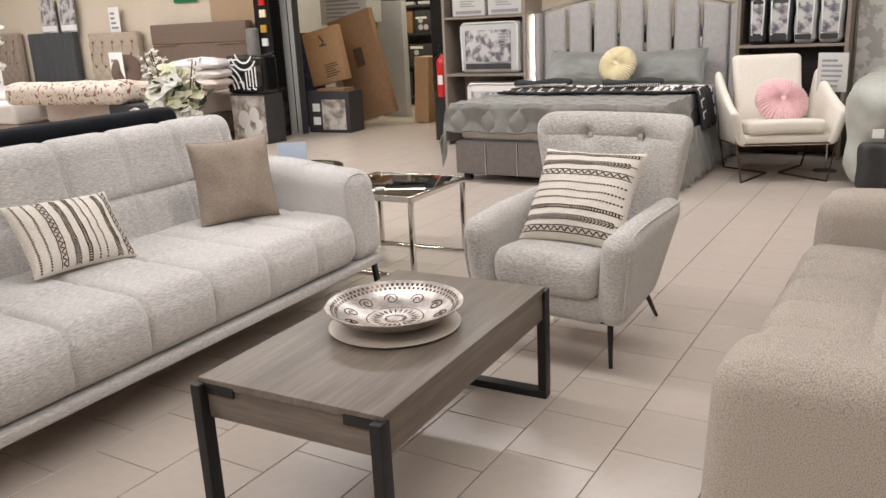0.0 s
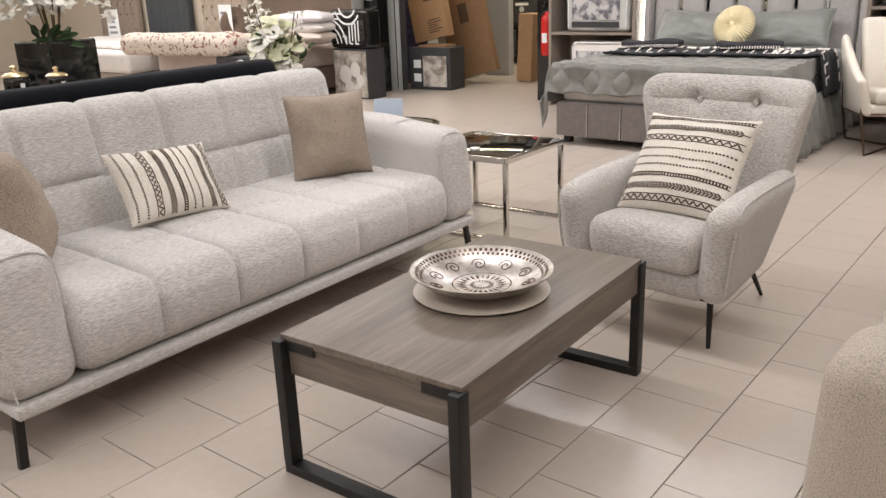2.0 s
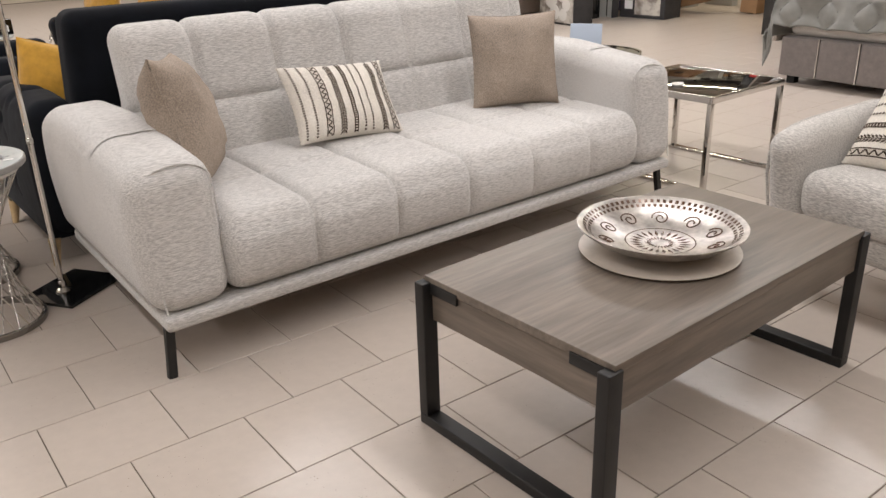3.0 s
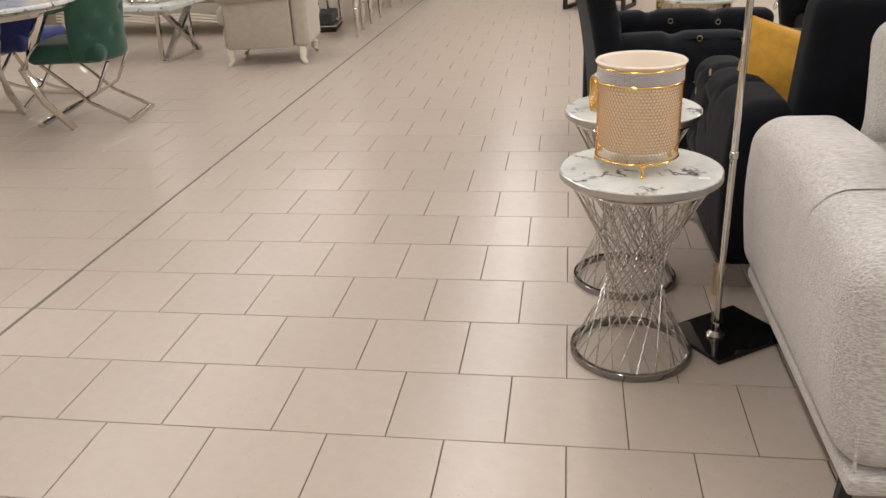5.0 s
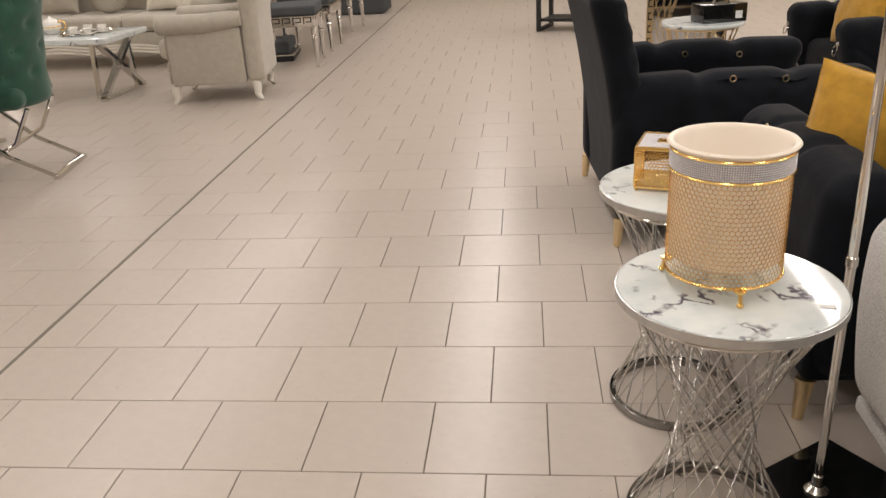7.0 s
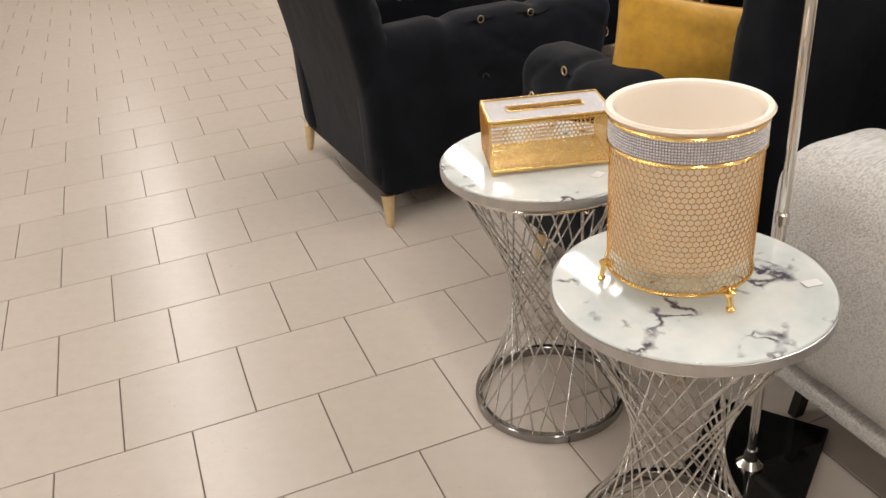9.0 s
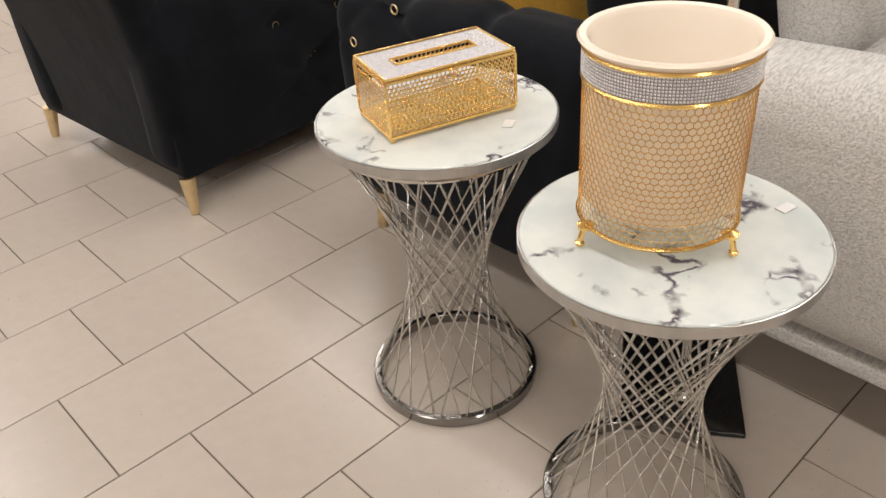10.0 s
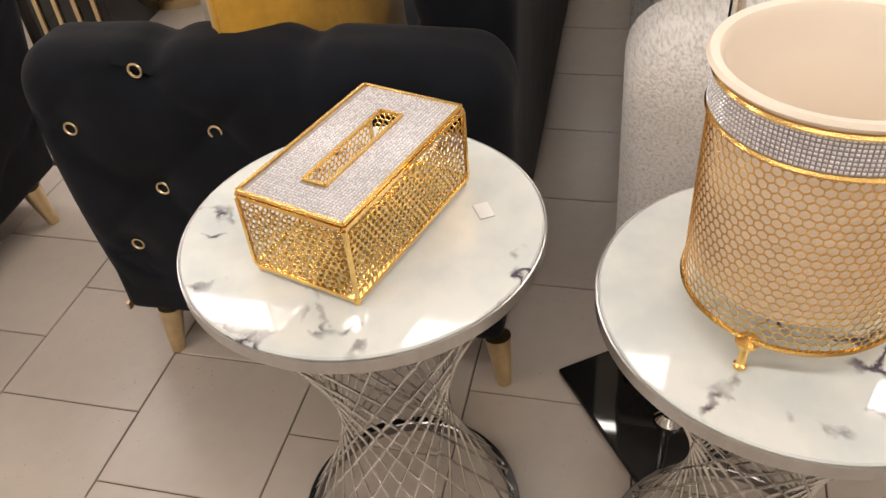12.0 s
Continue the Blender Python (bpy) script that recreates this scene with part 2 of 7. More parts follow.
M_STEM = mat("stem", (0.12, 0.08, 0.04), 0.7, noise_scale=30, amount=0.3)
M_GREENV = mat("emerald_velvet", (0.004, 0.062, 0.036), 0.65, noise_scale=14, amount=0.3, bump=0.002, bump_scale=14, sheen=0.3)
M_BLUEV = mat("royal_blue_velvet", (0.006, 0.022, 0.16), 0.65, noise_scale=14, amount=0.3, bump=0.002, bump_scale=14, sheen=0.3)
M_BEIGEARM = mat("beige_velvet", (0.42, 0.375, 0.31), 0.75, noise_scale=20, amount=0.1, bump=0.001, bump_scale=30, sheen=0.3)
M_CREAMWOOD = mat("cream_lacquer", (0.74, 0.69, 0.60), 0.4, noise_scale=10, amount=0.05)
M_PORCELAIN = mat("porcelain", (0.78, 0.75, 0.70), 0.15, noise_scale=10, amount=0.03)
M_GLASS = mat("clear_glass", (0.9, 0.93, 0.92), 0.02, trans=0.95)
M_PLASTIC = mat("clear_wrap", (0.85, 0.87, 0.88), 0.12, spec=0.7, alpha=0.25)
M_BOWL = mat("silver_enamel_bowl", (0.46, 0.43, 0.40), 0.32, 0.9, noise_scale=26, amount=0.5, bump=0.0008, bump_scale=30)
M_BOWLDARK = mat("brown_enamel", (0.12, 0.065, 0.04), 0.25, 0.3, noise_scale=30, amount=0.4)
M_PLATE = mat("beige_plate", (0.56, 0.49, 0.42), 0.35, noise_scale=40, amount=0.08)
M_RUG = mat("black_white_throw", (0.03, 0.03, 0.035), 0.9, noise_scale=60, amount=0.4, bump=0.002, bump_scale=60)


def wood_mat(name, grain):
    """Grey oak veneer: broad boards of slightly different tone with fine grain along them."""
    m = mat(name, (0.185, 0.152, 0.123), 0.38, noise_scale=9, amount=0.3, stretch=grain, bump=0.0002, bump_scale=40, rough_var=0.12)
    nt = m.node_tree
    b = nt.nodes["Principled BSDF"]
    fine = b.inputs["Base Color"].links[0].from_socket
    co = nt.nodes.new("ShaderNodeTexCoord")
    mp = nt.nodes.new("ShaderNodeMapping")
    mp.inputs["Scale"].default_value = [g / 7 for g in grain]
    tone = nt.nodes.new("ShaderNodeTexNoise")
    tone.inputs["Scale"].default_value = 11
    tone.inputs["Detail"].default_value = 1.5
    ramp = nt.nodes.new("ShaderNodeValToRGB")
    ramp.color_ramp.elements[0].position, ramp.color_ramp.elements[1].position = 0.32, 0.68
    ramp.color_ramp.elements[0].color, ramp.color_ramp.elements[1].color = (0.70, 0.68, 0.66, 1), (1.0, 1.0, 1.0, 1)
    mix = nt.nodes.new("ShaderNodeMix")
    mix.data_type, mix.blend_type = "RGBA", "MULTIPLY"
    mix.inputs[0].default_value = 1.0
    nt.links.new(co.outputs["Object"], mp.inputs[0])
    nt.links.new(mp.outputs[0], tone.inputs["Vector"])
    nt.links.new(tone.outputs["Fac"], ramp.inputs[0])
    nt.links.new(fine, mix.inputs[6])
    nt.links.new(ramp.outputs[0], mix.inputs[7])
    nt.links.new(mix.outputs[2], b.inputs["Base Color"])
    return m


M_WOOD = wood_mat("grey_oak_veneer", (0.7, 9, 9))
M_WOODEND = wood_mat("grey_oak_veneer_crosswise", (9, 0.7, 9))


def marble_mat():
    m = bpy.data.materials.new("white_marble_glass")
    m.use_nodes = True
    nt = m.node_tree
    b = nt.nodes["Principled BSDF"]
    b.inputs["Roughness"].default_value = 0.05
    b.inputs["Coat Weight"].default_value = 0.0
    co = nt.nodes.new("ShaderNodeTexCoord")
    base = nt.nodes.new("ShaderNodeTexNoise")
    base.inputs["Scale"].default_value = 14
    base.inputs["Detail"].default_value = 8
    warp = nt.nodes.new("ShaderNodeVectorMath")
    warp.operation = "MULTIPLY_ADD"
    warp.inputs[1].default_value = (0.13, 0.13, 0.13)
    nt.links.new(co.outputs["Object"], base.inputs["Vector"])
    nt.links.new(base.outputs["Color"], warp.inputs[0])
    nt.links.new(co.outputs["Object"], warp.inputs[2])
    v = nt.nodes.new("ShaderNodeTexVoronoi")
    v.feature = "DISTANCE_TO_EDGE"
    v.inputs["Scale"].default_value = 15
    nt.links.new(warp.outputs[0], v.inputs["Vector"])
    r1 = nt.nodes.new("ShaderNodeMapRange")
    r1.inputs["From Min"].default_value = 0.0
    r1.inputs["From Max"].default_value = 0.11
    r1.interpolation_type = "SMOOTHERSTEP"
    r1.inputs["To Min"].default_value = 1.0
    r1.inputs["To Max"].default_value = 0.0
    nt.links.new(v.outputs["Distance"], r1.inputs["Value"])
    gate = nt.nodes.new("ShaderNodeTexNoise")
    gate.inputs["Scale"].default_value = 10.5
    gate.inputs["Detail"].default_value = 3
    nt.links.new(co.outputs["Object"], gate.inputs["Vector"])
    r2 = nt.nodes.new("ShaderNodeMapRange")
    r2.inputs["From Min"].default_value = 0.56
    r2.inputs["From Max"].default_value = 0.64
    nt.links.new(gate.outputs["Fac"], r2.inputs["Value"])
    mul = nt.nodes.new("ShaderNodeMath")
    mul.operation = "MULTIPLY"
    nt.links.new(r1.outputs[0], mul.inputs[0])
    nt.links.new(r2.outputs[0], mul.inputs[1])
    r3 = nt.nodes.new("ShaderNodeValToRGB")
    r3.color_ramp.elements[0].position = 0.35
    r3.color_ramp.elements[0].color = (0.60, 0.65, 0.65, 1)
    r3.color_ramp.elements[1].position = 0.6
    r3.color_ramp.elements[1].color = (0.72, 0.75, 0.73, 1)
    nt.links.new(base.outputs["Fac"], r3.inputs[0])
    mix = nt.nodes.new("ShaderNodeMix")
    mix.data_type = "RGBA"
    mix.inputs[7].default_value = (0.085, 0.07, 0.10, 1)
    nt.links.new(mul.outputs[0], mix.inputs[0])
    nt.links.new(r3.outputs[0], mix.inputs[6])
    nt.links.new(mix.outputs[2], b.inputs["Base Color"])
    return m


M_MARBLE = marble_mat()


def blob_print_mat(name, ground, ink, scale, lo, hi, rough=0.85):
    """Cloth or card with printed blotches of one ink."""
    m = mat(name, ground, rough, noise_scale=scale, amount=0.1, bump=0.003, bump_scale=14)
    nt = m.node_tree
    ramp = [n for n in nt.nodes if n.type == "VALTORGB"][0]
    ramp.color_ramp.elements[0].position, ramp.color_ramp.elements[1].position = lo, hi
    ramp.color_ramp.elements[0].color = (*ink, 1)
    ramp.color_ramp.elements[1].color = (*ground, 1)
    return m


M_FLORAL = blob_print_mat("floral_blanket", (0.66, 0.58, 0.49), (0.22, 0.08, 0.06), 22, 0.41, 0.45)
M_PICPRINT = blob_print_mat("room_picture_print", (0.55, 0.53, 0.52), (0.12, 0.12, 0.14), 9, 0.42, 0.55, 0.3)
M_DISHPRINT = blob_print_mat("tableware_picture_print", (0.60, 0.56, 0.50), (0.24, 0.20, 0.17), 7, 0.42, 0.6, 0.3)
M_SILVERFLORAL = blob_print_mat("silver_floral_panel", (0.60, 0.58, 0.54), (0.40, 0.39, 0.37), 8, 0.45, 0.5, 0.4)

# ---- mesh tools ----
def part(name, geo, material, parent=None, label="", smooth=True, kind=""):
    """One mesh object from a bmesh or from (vertices, faces)."""
    me = bpy.data.meshes.new(name)
    if isinstance(geo, bmesh.types.BMesh):
        geo.to_mesh(me)
        geo.free()
    else:
        v, f = geo
        me.from_pydata([tuple(map(float, p)) for p in v], [], [tuple(map(int, q)) for q in f])
        me.update()
    me.materials.append(material)
    if smooth:
        me.polygons.foreach_set("use_smooth", [True] * len(me.polygons))
        me.set_sharp_from_angle(angle=radians(38))
    ob = new(name, me)
    if parent:
        ob.parent = parent
    return tagged(ob, label=label, kind=kind)


def thing(name, m, label, category, group=""):
    e = new(name)
    e.matrix_world = m
    return tagged(e, label=label, category=category, group=group)


def join(*geos):
    vs, fs, n = [], [], 0
    for v, f in geos:
        v = np.asarray(v, float)
        vs.append(v)
        fs += [tuple(i + n for i in q) for q in f]
        n += len(v)
    return np.concatenate(vs), fs


def move(geo, x=0, y=0, z=0, rx=0, ry=0, rz=0, s=1.0):
    v, f = geo
    m = np.array(pose(x, y, z, rx, ry, rz))
    return (np.asarray(v) * s) @ m[:3, :3].T + m[:3, 3], f


def bend(geo, fn):
    v, f = geo
    return np.array([fn(*p) for p in v]), f


def rbox(x0, x1, y0, y1, z0, z1, r=0.02, n=(1, 1, 1), seg=2):
    """A box with rounded edges; n: how finely each side is cut between the roundings."""
    c = np.array([(x0 + x1) / 2, (y0 + y1) / 2, (z0 + z1) / 2])
    h = np.array([(x1 - x0) / 2, (y1 - y0) / 2, (z1 - z0) / 2])
    r = min(r, *(h * 0.999))
    axes = []
    for a in range(3):
        core = h[a] - r
        arc = r * np.tan(np.linspace(0, np.pi / 4, seg + 1))
        mid = np.linspace(-core, core, n[a] + 1)
        axes.append(np.r_[-core - arc[::-1], mid[1:-1], core + arc] if n[a] > 1 else np.r_[-core - arc[::-1], core + arc])
    vs, fs, seen = [], [], {}

    def vid(p):
        q = np.clip(p, -(h - r), h - r)
        d = p - q
        ln = np.linalg.norm(d)
        w = q + (d / ln * r if ln > 1e-9 else d)
        k = tuple(np.round(w, 5))
        if k not in seen:
            seen[k] = len(vs)
            vs.append(w + c)
        return seen[k]

    for a in range(3):
        b, d = (a + 1) % 3, (a + 2) % 3
        for s in (-1, 1):
            grid = []
            for u in axes[b]:
                row = []
                for v in axes[d]:
                    p = np.zeros(3)
                    p[a], p[b], p[d] = s * h[a], u, v
                    row.append(vid(p))
                grid.append(row)
            for i in range(len(grid) - 1):
                for j in range(len(grid[0]) - 1):
                    q = [grid[i][j], grid[i + 1][j], grid[i + 1][j + 1], grid[i][j + 1]]
                    if s < 0:
                        q = q[::-1]
                    if len(set(q)) >= 3:
                        fs.append(tuple(dict.fromkeys(q)))
    return np.array(vs), fs


def box(x0, x1, y0, y1, z0, z1):
    v = [(x, y, z) for x in (x0, x1) for y in (y0, y1) for z in (z0, z1)]
    return np.array(v, float), [(0, 1, 3, 2), (4, 6, 7, 5), (0, 4, 5, 1), (2, 3, 7, 6), (0, 2, 6, 4), (1, 5, 7, 3)]


def lathe(profile, n=48, closed=False):
    """Turns (radius, z) pairs about z."""
    vs, fs = [], []
    k = len(profile)
    for i in range(n):
        a = 2 * np.pi * i / n
        vs += [(r * np.cos(a), r * np.sin(a), z) for r, z in profile]
    for i in range(n):
        j = (i + 1) % n
        for p in range(k if closed else k - 1):
            q = (p + 1) % k
            fs.append((i * k + p, j * k + p, j * k + q, i * k + q))
    if not closed:
        if profile[0][0] > 1e-4:
            fs.append(tuple(i * k for i in range(n))[::-1])
        if profile[-1][0] > 1e-4:
            fs.append(tuple(i * k + k - 1 for i in range(n)))
    return np.array(vs), fs


def tube(points, r, n=8, closed=False, taper=None):
    """A round bar along points."""
    P = [Vector(p) for p in points]
    vs, fs = [], []
    m = len(P)
    up = Vector((0, 0, 1))
    for i, p in enumerate(P):
        if closed:
            d = P[(i + 1) % m] - P[i - 1]
        else:
            d = P[min(i + 1, m - 1)] - P[max(i - 1, 0)]
        d.normalize()
        ref = up if abs(d.dot(up)) < 0.95 else Vector((1, 0, 0))
        a = d.cross(ref).normalized()
        b = d.cross(a)
        rr = r if taper is None else r * (1 + (taper - 1) * i / (m - 1))
        for j in range(n):
            t = 2 * np.pi * j / n
            vs.append(tuple(p + a * (rr * np.cos(t)) + b * (rr * np.sin(t))))
    for i in range(m if closed else m - 1):
        k = (i + 1) % m
        for j in range(n):
            l = (j + 1) % n
            fs.append((i * n + j, i * n + l, k * n + l, k * n + j))
    if not closed:
        fs.append(tuple(range(n))[::-1])
        fs.append(tuple((m - 1) * n + j for j in range(n)))
    return np.array(vs), fs


def ring(radius, r, z=0, n=64, m=8, squash=1.0):
    prof = [(radius + r * np.cos(2 * np.pi * j / m), z + r * squash * np.sin(2 * np.pi * j / m)) for j in range(m)]
    return lathe(prof, n, closed=True)


def bar(p, q, w, h=None):
    """A square bar from p to q."""
    h = h or w
    P, Q = Vector(p), Vector(q)
    d = (Q - P).normalized()
    ref = Vector((0, 0, 1)) if abs(d.z) < 0.9 else Vector((1, 0, 0))
    a = d.cross(ref).normalized() * w / 2
    b = d.cross(a).normalized() * h / 2
    v = [tuple(c + s * a + t * b) for c in (P, Q) for s, t in ((-1, -1), (1, -1), (1, 1), (-1, 1))]
    return np.array(v), [(3, 2, 1, 0), (4, 5, 6, 7), (0, 1, 5, 4), (1, 2, 6, 5), (2, 3, 7, 6), (3, 0, 4, 7)]


def strip(poly, fn, n=1):
    """A quad given in (u, v), laid on the surface fn(u, v)."""
    a, b, c, d = [np.array(p, float) for p in poly]
    vs = []
    for i in range(n + 1):
        s = i / n
        p, q = a + (b - a) * s, d + (c - d) * s
        vs += [fn(*p), fn(*q)]
    return np.array(vs), [(2 * i, 2 * i + 2, 2 * i + 3, 2 * i + 1) for i in range(n)]


def pillow(w, h, t, pinch=0.07, n=26, wrinkle=0.004, seed=0, sag=0.0):
    """A stuffed cushion standing in the xz plane, its face to -y; returns the geometry and its front surface."""
    def outline(u, v):
        x = w / 2 * u * (1 - pinch * (1 - v * v))
        z = h / 2 * v * (1 - pinch * (1 - u * u))
        return x, z

    def thick(u, v):
        e = max(0.0, (1 - abs(u) ** 2.6)) * max(0.0, (1 - abs(v) ** 2.6))
        k = t / 2 * e ** 0.55
        k += wrinkle * noise.noise((u * 2.3 + seed, v * 2.3, seed)) * min(1, e * 3)
        k += wrinkle * 0.5 * noise.noise((u * 7 + seed, v * 7, seed)) * min(1, e * 3)
        return max(k, 0.0)

    def front(u, v, lift=0.0):
        x, z = outline(u, v)
        return (x, -thick(u, v) * (1 + sag * -v) - lift - 0.004, z)

    g = np.linspace(-1, 1, n + 1)
    g = np.sign(g) * (1 - (1 - abs(g)) ** 1.25)
    vs, fs = [], []
    for side in (-1, 1):
        for u in g:
            for v in g:
                x, y, z = front(u, v)
                vs.append((x, y * (1 if side < 0 else -1), z))
    m = n + 1
    for s in range(2):
        o = s * m * m
        for i in range(n):
            for j in range(n):
                q = (o + i * m + j, o + (i + 1) * m + j, o + (i + 1) * m + j + 1, o + i * m + j + 1)
                fs.append(q if s == 0 else q[::-1])
    edge = [(i, 0) for i in range(n)] + [(n, j) for j in range(n)] + [(i, n) for i in range(n, 0, -1)] + [(0, j) for j in range(n, 0, -1)]
    for k in range(len(edge)):
        a, b = edge[k], edge[(k + 1) % len(edge)]
        ia, ib = a[0] * m + a[1], b[0] * m + b[1]
        fs.append((ia, ia + m * m, ib + m * m, ib))
    return (np.array(vs), fs), front, outline, g


def piping(outline, r=0.005):
    pts = []
    k = 14
    line = np.linspace(-1, 1, k)
    pts += [(outline(u, -1)) for u in line[:-1]] + [(outline(1, v)) for v in line[:-1]]
    pts += [(outline(u, 1)) for u in line[::-1][:-1]] + [(outline(-1, v)) for v in line[::-1][:-1]]
    return tube([(x, 0, z) for x, z in pts], r, 6, closed=True)


def plain_cushion(name, m, w, h, t, material, label, seed=1, seam=True, category="cushion"):
    e = thing(name, m, label, category)
    geo, front, outline, g = pillow(w, h, t, seed=seed, wrinkle=0.012)
    part("cover", geo, material, e)
    if seam:
        part("piping", piping(outline, 0.0035), material, e)
    return e


def round_cushion(m, r, t, material, label, pleats=44):
    """A round pleated cushion lying in xy with a button in the middle."""
    e = thing("round_cushion", m, label, "cushion")
    vs, fs = [], []
    prof = [(0.10, 0.32), (0.2, 0.40), (0.4, 0.48), (0.65, 0.50), (0.85, 0.40), (0.96, 0.22), (1.0, 0.0), (0.96, -0.22), (0.8, -0.42), (0.4, -0.48), (0.1, -0.4)]
    n = pleats * 4
    for i in range(n):
        a = 2 * np.pi * i / n
        w = 0.5 + 0.5 * np.cos(a * pleats + 0.6 * np.sin(3 * a))
        for p, z in prof:
            k = 1 - 0.05 * w * (1 if z > -0.3 else 0)
            vs.append((r * p * k * np.cos(a + 0.10 * p), r * p * k * np.sin(a + 0.10 * p), t * z * (1 - 0.14 * w)))
    k = len(prof)
    for i in range(n):
        j = (i + 1) % n
        for p in range(k - 1):
            fs.append((i * k + p, i * k + p + 1, j * k + p + 1, j * k + p))
    fs.append(tuple(i * k for i in range(n)))
    fs.append(tuple(i * k + k - 1 for i in range(n))[::-1])
    part("cover", (np.array(vs), fs), material, e)
    part("button", lathe([(0.0, t * 0.36), (r * 0.08, t * 0.355), (r * 0.11, t * 0.33), (r * 0.11, t * 0.28)], 20), material, e)
    return e


def carton(name, m, w, d, h, material, label, prints=(), category="box", r=0.004):
    """A closed box with its base at z = 0, its front to -y; prints: (x0, x1, z0, z1, material) on the front."""
    e = thing(name, m, label, category)
    part("body", rbox(-w / 2, w / 2, -d / 2, d / 2, 0, h, r), material, e)
    for x0, x1, z0, z1, pm in prints:
        part("printed_panel", box(x0, x1, -d / 2 - 0.003, -d / 2 - 0.0005, z0, z1), pm, e, smooth=False)
    return e

# ---- the room ----
X0, X1, Y0, Y1 = -7.0, 8.0, -6.0, 13.0
T = 0.30


def structure(name, geo, material, label="", smooth=False, parent=None):
    return part(name, geo, material, parent, label, smooth, "structure")


structure("floor", box(X0 - 0.2, 13.0, Y0 - 0.2, Y1 + 0.2, -0.15, -0.003), M_GROUT, "beige speckled square floor tiles laid in staggered rows")
structure("ceiling", box(X0 - 0.2, 13.0, Y0 - 0.2, Y1 + 0.2, CEIL, CEIL + 0.15), M_CEIL, "off-white flat shop ceiling")
structure("wall_west", box(X0 - 0.2, X0, Y0, Y1, 0, CEIL), M_WALL)
structure("wall_north", box(X0 - 0.2, 13.0, Y1, Y1 + 0.2, 0, CEIL), M_WALL)
structure("wall_south", box(X0 - 0.2, 13.0, Y0 - 0.2, Y0, 0, CEIL), M_WALL)
structure("wall_east_bedside", box(X1, X1 + 0.2, Y0, 1.76, 0, CEIL), M_WALL, "beige painted shop wall behind the beds")
structure("wall_east_tan", box(X1, X1 + 0.2, 4.1, 5.27, 0, CEIL), M_WALL2, "tan painted stretch of the shop wall")
structure("wall_east_headboards", box(X1, X1 + 0.2, 5.27, Y1, 0, CEIL), M_WALL, "beige painted wall behind the headboards")
structure("wall_east_lintel", box(X1, X1 + 0.2, 1.76, 4.1, 2.6, CEIL), M_WALL)
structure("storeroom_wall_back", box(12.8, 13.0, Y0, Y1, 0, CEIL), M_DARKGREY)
structure("storeroom_wall_side", box(X1 + 0.2, 12.8, 5.6, 5.8, 0, CEIL), M_LIGHTGREY)
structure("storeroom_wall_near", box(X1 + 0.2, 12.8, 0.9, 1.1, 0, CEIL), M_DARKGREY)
structure("pillar", box(X1 - 0.14, X1 - 0.001, 1.45, 1.75, 0, 2.6), M_BLACKGLOSS, "black clad pillar beside the stockroom opening")
door = structure("door_1", box(X1 - 0.03, X1 + 0.05, 3.82, 4.10, 0, 2.6), M_LIGHTGREY, "pale grey door jamb panel of the stockroom opening")
structure("frame", box(X1 - 0.06, X1 - 0.03, 4.06, 4.16, 0, 2.6), M_BLACKLEG, "black door edge strip", parent=door)
structure("frame", box(X1 - 0.05, X1 + 0.05, 3.80, 3.818, 0, 2.6), M_DARKGREY, "dark charcoal door edge", parent=door)
structure("strip", box(X1 - 0.036, X1 - 0.031, 3.90, 3.915, 0, 2.6), M_CHROME, parent=door)
structure("baseboard", box(X1 - 0.015, X1 - 0.001, Y0, 1.44, 0, 0.09), M_TAUPEBED)

for n, (lx, ly) in enumerate(LAMP_ROWS):
    for k in range(8):
        e = thing("tube_light", pose(lx, ly - 7.0 + k * 2.0, CEIL), "white ceiling batten light with a lit tube strip", "ceiling light", "tube lights on the ceiling")
        part("housing", rbox(-0.11, 0.11, -0.98, 0.98, -0.06, 0, 0.01), M_CEIL, e)
        part("end_cap", box(-0.06, 0.06, -0.99, -0.982, -0.1, -0.061), M_WHITE, e, smooth=False)
        part("end_cap", box(-0.06, 0.06, 0.982, 0.99, -0.1, -0.061), M_WHITE, e, smooth=False)

# ---- upholstered seats ----
def puff(d, w):
    return 1 - math.exp(-abs(d) / w)


def seam_depth(p, cell, off=0.0, w=0.018):
    k = (p - off) / cell
    return puff((k - round(k)) * cell, w)


def leg_tapered(e, x, y, h, dx, dy, material, r0=0.022, r1=0.011, name="leg"):
    return part(name, tube([(x, y, h), (x + dx * 0.5, y + dy * 0.5, h * 0.5), (x + dx, y + dy, 0)], r0, 14, taper=r1 / r0), material, e)


def blade_leg(e, x, y, h, sx, sy):
    """A black steel leg: a plate under the frame that bends down to a slim foot."""
    g1 = bar((x - sx * 0.055, y, h - 0.006), (x + sx * 0.01, y, h - 0.006), 0.03, 0.012)
    g2 = bar((x, y, h - 0.004), (x + sx * 0.018, y - sy * 0.012, 0.0), 0.02, 0.026)
    part("leg", join(g1, g2), M_BLACKLEG, e, smooth=False)


def shear(geo):
    """The arms of this sofa are canted in plan."""
    return bend(geo, lambda x, y, z: (x + 0.035 * y, y, z))


